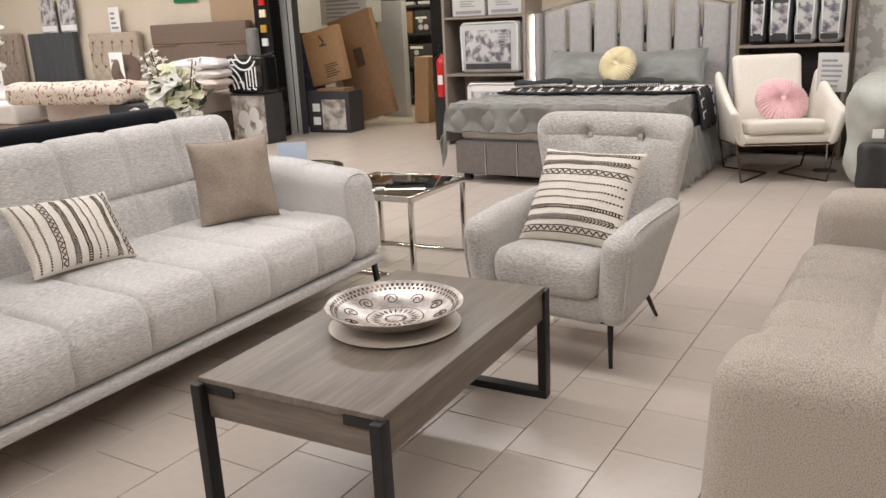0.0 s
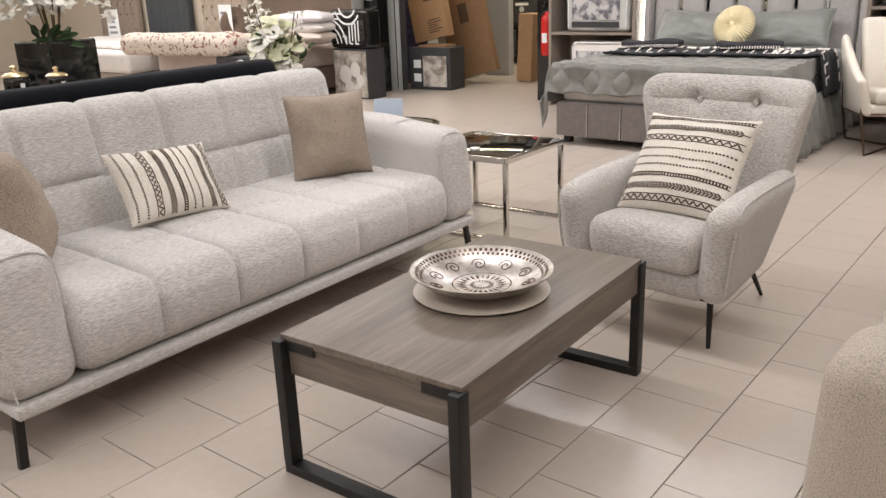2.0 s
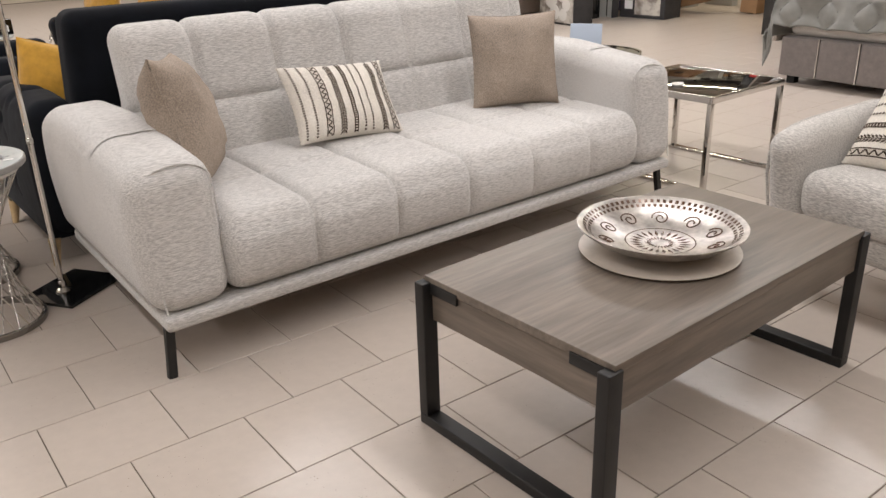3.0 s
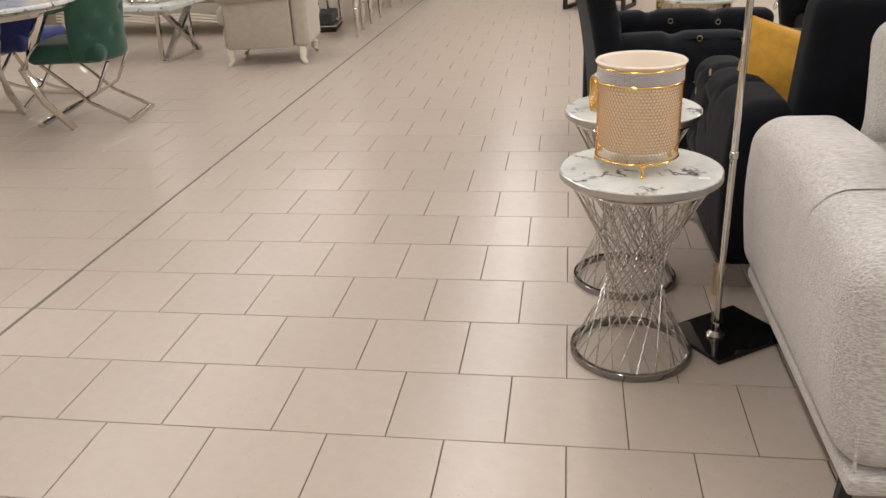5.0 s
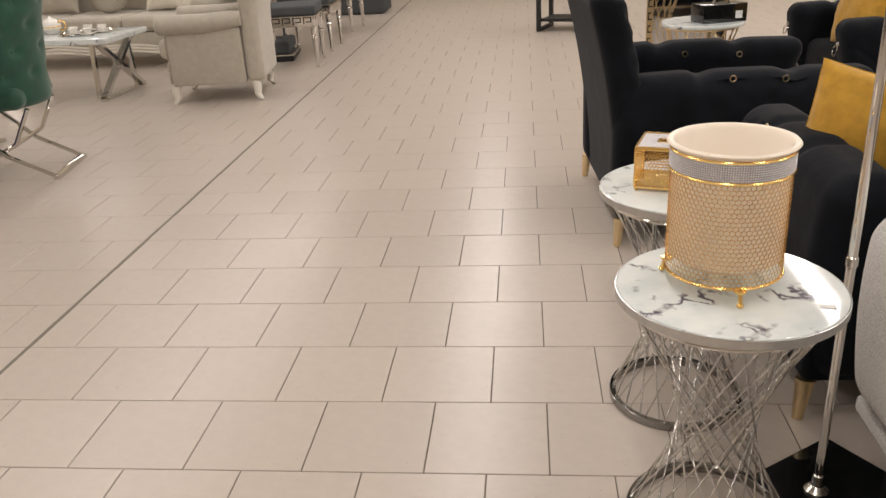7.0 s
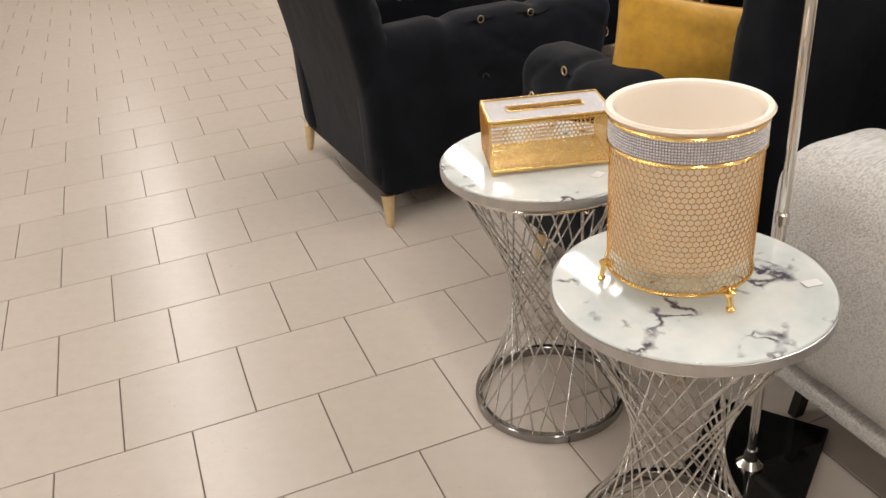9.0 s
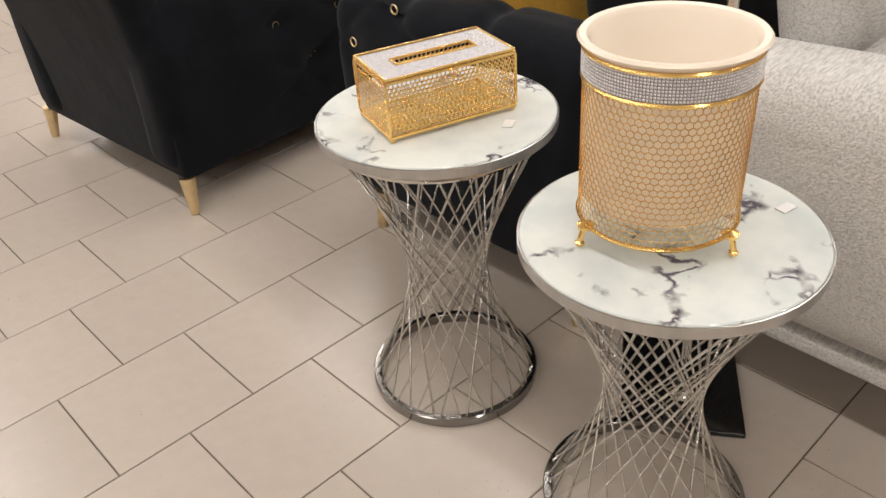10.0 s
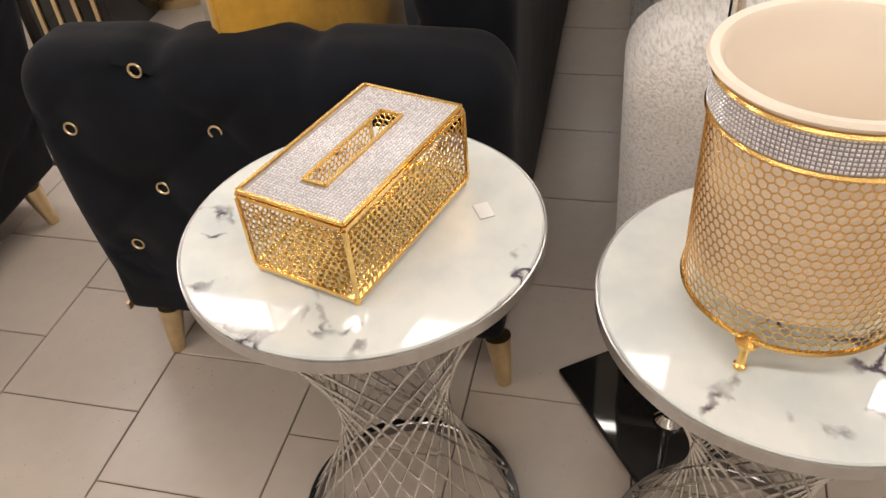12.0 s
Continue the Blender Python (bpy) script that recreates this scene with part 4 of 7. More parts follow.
def wire_table(m, twist, H):
    e = thing("round_side_table", m, "round white marbled side table on a twisted chrome wire base", "table", "round wire side tables")
    R, RB = 0.208, 0.164
    part("tabletop", lathe([(0, H - 0.012), (R - 0.003, H - 0.012), (R, H - 0.009), (R, H - 0.002), (R - 0.002, H), (0, H)], 96), M_MARBLE, e)
    part("rim", lathe([(R - 0.012, H - 0.021), (R + 0.001, H - 0.021), (R + 0.003, H - 0.019), (R + 0.003, H - 0.003), (R + 0.0008, H - 0.0025), (R + 0.0008, H - 0.0125), (R - 0.012, H - 0.0125)], 96, closed=True), M_RIM, e)
    part("base_ring", lathe([(RB - 0.008, 0), (RB + 0.006, 0), (RB + 0.008, 0.002), (RB + 0.008, 0.02), (RB + 0.006, 0.022), (RB - 0.006, 0.022), (RB - 0.008, 0.02)], 96, closed=True), M_DARKCHROME, e)
    part("top_ring", ring(0.185, 0.005, H - 0.035, 72), M_CHROME, e)
    n = 20
    for k in range(n):
        for s in (-1, 1):
            a = 2 * np.pi * (k + (0.25 if s > 0 else 0.0)) / n + twist
            b = a + s * radians(128)
            p = (RB * math.cos(a), RB * math.sin(a), 0.02)
            q = (0.185 * math.cos(b), 0.185 * math.sin(b), H - 0.034)
            k2 = 0.0016 * s
            part("wire_rod", tube([p, q], 0.0022, 6), M_ROD, e)
    return e


WT1 = (0.481, -0.139)
WT2 = (0.492, 0.340)
wire_table(pose(*WT1, 0, 0, 0, 10), 0.1, 0.558)
wire_table(pose(*WT2, 0, 0, 0, 200), 0.2, 0.596)


def studs(place, ns, nt, step, keep=lambda s, t: True, size=0.0018, height=0.0012):
    """Rows of small faceted stones."""
    vs, fs = [], []
    for i in range(ns):
        for j in range(nt):
            s, t = (i + 0.5) * step, (j + 0.5) * step
            if not keep(s, t):
                continue
            o = len(vs)
            for a, b in ((-1, -1), (1, -1), (1, 1), (-1, 1)):
                vs.append(place(s + a * size, t + b * size, 0.0))
            for a, b in ((-1, -1), (1, -1), (1, 1), (-1, 1)):
                vs.append(place(s + a * size * 0.5, t + b * size * 0.5, height))
            for k in range(4):
                l = (k + 1) % 4
                fs.append((o + k, o + l, o + 4 + l, o + 4 + k))
            fs.append((o + 4, o + 5, o + 6, o + 7))
    return np.array(vs), fs


def waste_bin(m):
    e = thing("waste_bin", m, "gold pierced bin with cream liner standing on a marbled side table", "bin")
    R = 0.105
    z0, z1 = 0.032, 0.264
    pitch = 2 * math.pi * R / 70
    rows = round((z1 - 0.038 - z0 - 0.008) / (pitch * 0.866))
    liner = part("liner", lathe([(0, 0.057), (R - 0.012, 0.057), (R - 0.003, 0.064), (R - 0.0012, z1 + 0.005), (R + 0.006, z1 + 0.009), (R + 0.009, z1 + 0.013), (R + 0.006, z1 + 0.0165), (R - 0.002, z1 + 0.015), (R - 0.0075, z1 + 0.008), (R - 0.012, 0.082), (R - 0.02, 0.070), (0, 0.068)], 96), M_LINER, e, "cream plastic liner with a rolled lip")
    part("pierced_sleeve", hex_sheet(70, rows, pitch, Round(R, z0 + 0.004), wall=0.13), M_SLEEVE, e, "gold honeycomb sleeve")
    part("bottom_rim", ring(R + 0.001, 0.003, z0 + 0.002, 84, 6), M_GOLD, e)
    part("upper_rim", ring(R + 0.0015, 0.003, z1 - 0.035, 84, 6), M_GOLD, e)
    part("top_rim", ring(R + 0.0015, 0.0028, z1 + 0.002, 84, 6), M_GOLD, e)
    part("band", lathe([(R + 0.0, z1 - 0.033), (R + 0.0018, z1 - 0.033), (R + 0.0018, z1), (R, z1)], 84, closed=True), M_STONEBED, e)
    part("rhinestone_band", studs(Round(R + 0.002, z1 - 0.0315), 165, 8, 2 * math.pi * (R + 0.002) / 165, size=0.00145), M_CRYSTAL, e, kind="stuff")
    for k in range(3):
        a = radians(120 * k - 86)
        f = part("foot", move(join(tube([(0, 0, 0.036), (0.007, 0, 0.024), (0.011, 0, 0.009)], 0.0042, 8), move(lathe([(0, 0), (0.006, 0.003), (0.0065, 0.007), (0, 0.012)], 12), 0.011, 0, 0), move(lathe([(0, -0.004), (0.011, -0.002), (0.012, 0.003), (0, 0.008)], 12), 0.003, 0, 0.030)), (R - 0.002) * math.cos(a), (R - 0.002) * math.sin(a), 0, 0, 0, math.degrees(a)), M_GOLD, e)
    return e


waste_bin(pose(0.470, -0.122, 0.5585))


def tissue_box(m):
    """Origin in the middle of its base, long side along x."""
    L, W, H = 0.232, 0.133, 0.102
    e = thing("tissue_box", m, "gold pierced tissue box with rhinestone lid on marbled table", "tissue box")
    z0 = 0.010
    pitch = 0.0085
    rows = int((H - z0 - 0.006) / (pitch * 0.866)) - 0
    for o, u, w, ln in (((-L / 2, -W / 2, z0), (1, 0, 0), (0, -1, 0), L), ((L / 2, -W / 2, z0), (0, 1, 0), (1, 0, 0), W), ((L / 2, W / 2, z0), (-1, 0, 0), (0, 1, 0), L), ((-L / 2, W / 2, z0), (0, -1, 0), (-1, 0, 0), W)):
        cols = int(ln / pitch) - 1
        off = (ln - cols * pitch) / 2
        o2 = np.array(o) + np.array(u) * off
        part("pierced_side", hex_sheet(cols, rows, pitch, Flat(o2, u, (0, 0, 1), w), wall=0.2), M_GOLD, e)
    cols = int((L - 0.002) / 0.008)
    part("bottom_plate", hex_sheet(cols, 17, 0.008, Flat((-L / 2 + 0.003, -W / 2 + 0.006, z0 + 0.001), (1, 0, 0), (0, 1, 0), (0, 0, 1)), wall=0.3), M_GOLD, e)
    for z in (z0, H):
        for s in (-1, 1):
            part("frame_bar", bar((-L / 2, s * W / 2, z), (L / 2, s * W / 2, z), 0.0045), M_GOLD, e, smooth=False)
            part("frame_bar", bar((s * L / 2, -W / 2 + 0.003, z), (s * L / 2, W / 2 - 0.003, z), 0.0045), M_GOLD, e, smooth=False)
    for s in (-1, 1):
        for t in (-1, 1):
            part("corner_post", bar((s * L / 2, t * W / 2, z0 + 0.003), (s * L / 2, t * W / 2, H - 0.003), 0.004), M_GOLD, e, smooth=False)
            part("foot", move(lathe([(0, 0), (0.004, 0.001), (0.0045, 0.005), (0.003, 0.009), (0, 0.0095)], 10), s * (L / 2 - 0.004), t * (W / 2 - 0.004)), M_GOLD, e)
    a, b = 0.072, 0.014
    lid = part("lid", join(box(-L / 2 + 0.003, L / 2 - 0.003, -W / 2 + 0.003, -b, H + 0.0025, H + 0.004), box(-L / 2 + 0.003, L / 2 - 0.003, b, W / 2 - 0.003, H + 0.0025, H + 0.004),
                           box(-L / 2 + 0.003, -a, -b, b, H + 0.0025, H + 0.004), box(a, L / 2 - 0.003, -b, b, H + 0.0025, H + 0.004)), M_STONEBED, e, "rhinestone lid", smooth=False)
    st = 0.0039
    part("rhinestone_band", studs(Flat((-L / 2 + 0.004, -W / 2 + 0.004, H + 0.0042), (1, 0, 0), (0, 1, 0), (0, 0, 1)), 59, 31, st,
                              keep=lambda s, t: not (abs(s - L / 2 + 0.004) < a + 0.003 and abs(t - W / 2 + 0.004) < b + 0.003), size=0.00150), M_CRYSTAL, lid, kind="stuff")
    sl = [(-a, -b), (a, -b), (a, b), (-a, b)]
    part("slot_rim", join(*[bar((*sl[i], H + 0.0055), (*sl[(i + 1) % 4], H + 0.0055), 0.0035) for i in range(4)]), M_GOLD, lid, smooth=False)
    part("edge_trim", join(*[bar((p[0] * (L / 2 - 0.001), p[1] * (W / 2 - 0.001), H + 0.005), (q[0] * (L / 2 - 0.001), q[1] * (W / 2 - 0.001), H + 0.005), 0.0035) for p, q in (((-1, -1), (1, -1)), ((1, -1), (1, 1)), ((1, 1), (-1, 1)), ((-1, 1), (-1, -1)))]), M_GOLD, lid, smooth=False)
    part("clasp", move(ring(0.006, 0.0018, 0, 16, 6), 0.0, -W / 2 - 0.004, H - 0.006, 90), M_GOLD, e)
    return e


tissue_box(pose(0.488, 0.331, 0.5965, 0, 0, -16.9))

tag = thing("price_sticker", pose(0.53, 0.205, 0.597, 0, 0, 30), "small white price sticker on a marbled tabletop", "price tag")
part("paper", rbox(-0.014, 0.014, -0.009, 0.009, 0, 0.001, 0.0005), M_WHITE, tag)
tag = thing("price_sticker", pose(0.63, -0.23, 0.559, 0, 0, -10), "small white price sticker on a marbled tabletop", "price tag")
part("paper", rbox(-0.014, 0.014, -0.009, 0.009, 0, 0.001, 0.0005), M_WHITE, tag)


def floor_lamp(m):
    e = thing("floor_lamp", m, "chrome pole floor lamp with square gloss black base beside the sofa", "lamp")
    px = -0.045
    part("base", rbox(-0.14, 0.14, -0.115, 0.115, 0, 0.012, 0.004), M_BLACKGLOSS, e)
    part("collar", move(lathe([(0, 0.0125), (0.026, 0.0125), (0.026, 0.018), (0.014, 0.03), (0.012, 0.055), (0, 0.055)], 28), px), M_CHROME, e)
    part("pole", tube([(px, 0, 0.05), (px, 0, 0.60), (px, 0, 1.75)], 0.009, 16), M_CHROME, e)
    part("joint", move(lathe([(0.0091, 0.555), (0.0115, 0.558), (0.0115, 0.575), (0.0091, 0.578)], 20, closed=True), px), M_CHROME, e)
    part("shade", move(lathe([(0.18, 1.50), (0.15, 1.78), (0.147, 1.78), (0.177, 1.50)], 48, closed=True), px), M_WHITE, e)
    part("shade_arm", bar((px - 0.15, 0, 1.76), (px + 0.15, 0, 1.76), 0.006), M_CHROME, e)
    return e


floor_lamp(pose(0.768, -0.030, 0, 0, 0, 35))


# ---- black button-tufted seats ----
def black_seat(name, m, W, label, back_front=0.16, back_inset=0.20, lean=0.10, fore=0.0, grid=(), rake=0.07, flare=0.05, inner=()):
    """Facing -y, origin on the floor midway between the front legs' line and the back's, W between the legs."""
    D = 0.66
    e = thing(name, m, label, "sofa" if W > 1.2 else "armchair")
    h = W / 2
    part("base", rbox(-h - 0.0, h + 0.0, -D / 2 - 0.01 - fore, D / 2 + 0.0, 0.10, 0.26, 0.02, (6, 4, 1)), M_VELVET, e)
    part("seat", bend(rbox(-h + 0.07, h - 0.07, -D / 2 - 0.02, D / 2 - 0.2, 0.25, 0.43, 0.05, (10, 8, 2), 4), lambda x, y, z: (x, y, z + (0.02 * math.cos(x * 3) if z > 0.35 else 0))), M_VELVET, e)
    btn = []
    for s in (-1, 1):
        def arm(x, y, z):
            t = max(0, (z - 0.10) / 0.52)
            out = 0.02 - 0.03 * max(0, t - 0.7)
            dim = 0.0
            if x > 0.07:
                for by, bz in grid:
                    d2 = ((y - by) ** 2 + (z - bz) ** 2)
                    dim += 0.016 * math.exp(-d2 / 0.0011)
                q1, q2 = ((y + 0.075) / 0.245 + (z - 0.505) / 0.235), ((y + 0.075) / 0.245 - (z - 0.505) / 0.235)
                near = min(abs(q1 - round(q1)), abs(q2 - round(q2)))
                if y < 0.0 and z > 0.2:
                    dim += 0.006 * math.exp(-(near / 0.06) ** 2)
            bul = 0.015 * math.sin(math.pi * min(1, t))
            if z > 0.5:
                z -= 0.016 * sum(math.exp(-((y - c) / 0.022) ** 2) for c in (-0.15, 0.04)) * min(1, (z - 0.5) / 0.1)
            return (s * (h - 0.115 + x + out + bul - dim), y - (lean * t + fore) * min(1, max(0, (0.05 - y) / 0.35)), z + 0.02 * t * math.cos(y * 3))
        g = bend(rbox(-0.09, 0.09, -D / 2 - 0.03, D / 2 + 0.02, 0.10, 0.62, 0.07, (4, 56, 44), 5), arm)
        if s < 0:
            g = (g[0], [q[::-1] for q in g[1]])
        part("armrest", g, M_VELVET, e)
        for by, bz in grid:
            x, y, z = arm(0.0905, by, bz)
            b = part("button", move(join(ring(0.0108, 0.0021, 0.001, 20, 6)), x, y, z, 0, 90, 0), M_LEGGOLD, e)
        for by, bz in inner:
            x, y, z = arm(-0.0905, by, bz)
            part("button", move(ring(0.0115, 0.0023, 0.001, 20, 6), x, y, z, 0, 90, 0), M_LEGGOLD, e)
        x, y, z = arm(0.0, -D / 2 - 0.034, 0.50)
        rg = part("pull_ring", join(move(ring(0.025, 0.003, 0, 24, 6), x, y - 0.014, z - 0.02, 80), move(lathe([(0, 0), (0.012, 0.004), (0, 0.014)], 12), x, y + 0.002, z + 0.012, 90)), M_CHROME, e)

    def back(x, y, z):
        t = (z - 0.1) / 0.85
        dim = 0
        if y < back_front + 0.04:
            u = ((x / 0.22), (z - 0.5) / 0.2)
            a, b = u[0] + u[1], u[0] - u[1]
            near = min(abs(a - round(a)), abs(b - round(b)))
            dim = 0.012 * math.exp(-(near / 0.09) ** 2)
        return (x * (1 + flare * t), y + dim + rake * t * t, z)

    part("backrest", bend(rbox(-h + back_inset, h - back_inset, back_front, D / 2 + 0.0, 0.10, 0.94, 0.055, (int(W * 30), 3, 24), 4), back), M_VELVET, e)
    part("gold_trim", bar((-h, -D / 2 - 0.008 - fore, 0.108), (h, -D / 2 - 0.008 - fore, 0.108), 0.006, 0.016), M_LEGGOLD, e)
    for s in (-1, 1):
        for y in (-D / 2, D / 2):
            part("leg", tube([(s * (h - 0.012), y * 0.97, 0.11), (s * h, y, 0)], 0.024, 16, taper=0.55), M_LEGGOLD, e)
    return e


# the seat behind the wire tables faces +y; the one beyond it faces +x
black_seat("three_seater_sofa", pose(0.77 + 1.17, 0.60, 0, 0, 0, 181.5), 2.34, "black velvet three-seater sofa with ring-buttoned arms and gold legs", 0.16, 0.15, rake=0.015, flare=-0.05, lean=0.04, fore=0.065,
           grid=((-0.165, 0.60), (-0.28, 0.497), (-0.08, 0.495), (-0.18, 0.39), (-0.26, 0.265), (-0.06, 0.27)))
black_seat("armchair", pose(0.745, 1.83, 0, 0, 0, 94), 0.88, "black velvet armchair with ring-buttoned arms and tapered gold legs", 0.2, 0.02, 0.16, 0.09, rake=0.13, grid=((-0.02, 0.60), (-0.13, 0.60), (-0.18, 0.424), (-0.025, 0.424), (-0.115, 0.303), (-0.22, 0.177), (-0.035, 0.185)), inner=((-0.02, 0.575), (-0.16, 0.575)))
plain_cushion("scatter_cushion", pose(1.06, 0.60, 0.555, -10, 12, -20), 0.48, 0.44, 0.16, M_MUSTARD, "mustard velvet cushion on the black sofa", 11)
plain_cushion("scatter_cushion", pose(2.15, 2.66, 0.67, -14, 0, -70), 0.42, 0.40, 0.15, M_MUSTARD, "mustard velvet cushion against the far black armchair arm", 12)

# ---- the bed side of the shop ----
def text_bars(e, x0, x1, z0, z1, y, rows, material=None, gap=0.45):
    """Lines of unreadable print as thin bars, on a face looking to -y."""
    h = (z1 - z0) / rows
    rng = random.Random(int(abs(x0 * 977 + z0 * 131) * 10) + rows)
    for k in range(rows):
        w = (x1 - x0) * rng.uniform(0.55, 1.0)
        part("print_line", box(x0, x0 + w, y - 0.0015, y - 0.0005, z0 + k * h, z0 + k * h + h * gap), material or M_GREYTXT, e, smooth=False)


def facing_west(x, y, z=0, turn=0):
    """Things built to look to -y, turned to look to -x (into the shop)."""
    return pose(x, y, z, 0, 0, -90 + turn)


def grey_bed():
    e = thing("double_bed", facing_west(6.80, -0.56), "grey double bed with a lit arched channel-panelled headboard", "bed")
    W = 1.78
    h = W / 2
    # local: x to the right as seen from the foot, -y towards the foot
    part("base_box", rbox(-h + 0.02, h - 0.02, -0.95, 1.0, 0.06, 0.335, 0.01), M_BASEGREY, e)
    for k in range(6):
        x0 = -h + 0.02 + k * (W - 0.04) / 6
        part("foot_panel", rbox(x0 + 0.006, x0 + (W - 0.04) / 6 - 0.006, -0.985, -0.951, 0.06, 0.335, 0.012), M_BASEGREY, e)
        if k:
            part("chrome_strip", box(x0 - 0.004, x0 + 0.004, -0.988, -0.951, 0.06, 0.335), M_CHROME, e, smooth=False)
    for sx in (-1, 1):
        for y in (-0.9, 0.9):
            part("leg", box(sx * (h - 0.1) - 0.03, sx * (h - 0.1) + 0.03, y - 0.03, y + 0.03, 0, 0.059), M_BLACKLEG, e, smooth=False)
    part("mattress", rbox(-h + 0.04, h - 0.04, -0.93, 1.0, 0.336, 0.60, 0.05), M_WHITECLOTH, e)
    hb = part("headboard_frame", rbox(-h - 0.10, h + 0.10, 1.02, 1.07, 0.05, 1.33, 0.01), M_HEADGREY, e)
    n = 7
    pw = (W + 0.06) / n
    for k in range(n):
        xc = -h - 0.03 + (k + 0.5) * pw
        top = 1.46 - 0.13 * (xc / h) ** 2

        def arch(x, y, z, xc=xc):
            t = (z - 0.3) / 1.2
            return (x, y, z - 0.13 * ((x / h) ** 2 - (xc / h) ** 2) * max(0, t))
        part("channel_panel", bend(rbox(xc - pw / 2 + 0.018, xc + pw / 2 - 0.018, 0.955, 1.02, 0.3, top, 0.03, (6, 1, 6), 3), arch), M_HEADGREY, hb)
        if k:
            x = -h - 0.03 + k * pw
            part("mirror_strip", box(x - 0.010, x + 0.010, 0.985, 1.0, 0.3, 1.43 - 0.13 * (x / h) ** 2), M_MIRROR, hb, smooth=False)
    pts = [(x, 1.0, 1.485 - 0.13 * (x / h) ** 2) for x in np.linspace(-h - 0.06, h + 0.06, 24)]
    part("arch_trim", tube(pts, 0.018, 8), M_CHROME, hb)
    for s in (-1, 1):
        part("side_wing", rbox(s * (h + 0.075) - 0.03, s * (h + 0.075) + 0.03, 0.90, 1.05, 0.05, 1.34, 0.01), M_HEADGREY, hb)
        part("led_strip", box(s * (h + 0.112) - 0.004, s * (h + 0.112) + 0.004, 0.90, 0.93, 0.1, 1.33), M_LED, hb, "lit white led strip", smooth=False)

    def hem(x, y):
        return 0.335 + 0.03 * math.sin(x * 9) + 0.02 * math.sin(y * 8 + 2)
    e2 = thing("comforter", facing_west(6.80, -0.56), "grey satin comforter with ogee quilting over the double bed", "bedding")
    us = np.linspace(-1.22, 1.22, 190)
    ws = np.linspace(-1.20, 0.75, 150)
    C = 0.27

    def quilt_at(u, w, lift=0.0):
        x = max(-h - 0.01, min(h + 0.01, u))
        y = max(-0.98, w)
        drop = max(0, abs(u) - (h + 0.01)) + max(0, -0.98 - w)
        z = 0.615 - drop * 0.95
        x += (0.03 * math.sin(w * 11) * min(1, drop * 6) + drop * 0.12) * (1 if u > 0 else -1) if abs(u) > h else 0
        y -= (drop * 0.16 + 0.02 * math.sin(u * 12) * min(1, drop * 8)) if w < -0.98 else 0
        swing = 0.9 * math.sin(math.pi * w / 0.2)
        q = 0.018 * min(abs(math.sin(math.pi * u / C + swing)), abs(math.sin(math.pi * u / C - swing))) ** 0.45 + lift
        z += q + 0.02 * (drop == 0) + 0.006 * noise.noise((u * 3, w * 3, 0))
        if w < -0.98:
            y -= q
        return (x, y, z)

    k = len(ws)
    vs = [quilt_at(u, w) for u in us for w in ws]
    fs = [(i * k + j, (i + 1) * k + j, (i + 1) * k + j + 1, i * k + j + 1) for i in range(len(us) - 1) for j in range(k - 1)]
    quilt = part("quilt", (np.array(vs), fs), M_BEDGREY, e2)
    md = quilt.modifiers.new("thickness", "SOLIDIFY")
    md.thickness = 0.02
    md.offset = -1
    # stitch lines as dark tubes, which also draw the shade of the quilting grooves
    seams = []
    for n in range(-4, 5):
        for side in (-1, 1):
            line = [(C * (n - side * 0.9 / math.pi * math.sin(math.pi * w / 0.2)), w) for w in np.linspace(-1.195, 0.1, 90)]
            line = [quilt_at(u, w, 0.002) for u, w in line if abs(u) < 1.2]
            if len(line) > 4:
                seams.append(tube(line, 0.0035, 4))
    part("quilt_stitching", join(*seams), M_SEAMGREY, e2)
    for x, tilt in ((-0.42, 3), (0.42, -2)):
        e3 = thing("bed_pillow", facing_west(6.80, -0.56) @ pose(x, 0.74, 0.80, -34, tilt, 0), "grey satin pillow with flanged edges against the headboard", "pillow", "pillows on the double bed")
        geo, front, outline, g = pillow(0.69, 0.36, 0.18, pinch=0.05, seed=9 + int(x * 5), wrinkle=0.02)
        part("cover", geo, M_PILLOWGREY, e3)
        part("flange", piping(outline, 0.009), M_PILLOWGREY, e3)
    round_cushion(facing_west(6.80, -0.56) @ pose(0.03, 0.50, 0.845, 62, 0, -6), 0.185, 0.14, M_YELLOW, "pale yellow round pleated cushion on the grey bed")
    e4 = thing("throw_blanket", facing_west(6.80, -0.56), "black and white patterned throw laid across the grey bed", "blanket")
    vs, fs = [], []
    us = np.linspace(-0.78, 1.27, 60)
    ws = np.linspace(-0.05, 0.42, 16)
    for u in us:
        for w in ws:
            x = min(h + 0.045, u)
            drop = max(0, u - (h + 0.045))
            vs.append((x + drop * 0.15, w - 0.25 + 0.1 * u + 0.03 * math.sin(u * 7), 0.668 + 0.014 * noise.noise((u * 6, w * 6, 1)) + 0.02 * math.sin(w * 19) ** 2 - drop * 0.95))
    k = len(ws)
    for i in range(len(us) - 1):
        for j in range(k - 1):
            fs.append((i * k + j, (i + 1) * k + j, (i + 1) * k + j + 1, i * k + j + 1))
    cloth = part("cloth", (np.array(vs), fs), M_RUG, e4)
    md = cloth.modifiers.new("thickness", "SOLIDIFY")
    md.thickness = 0.012
    V = np.array(vs)

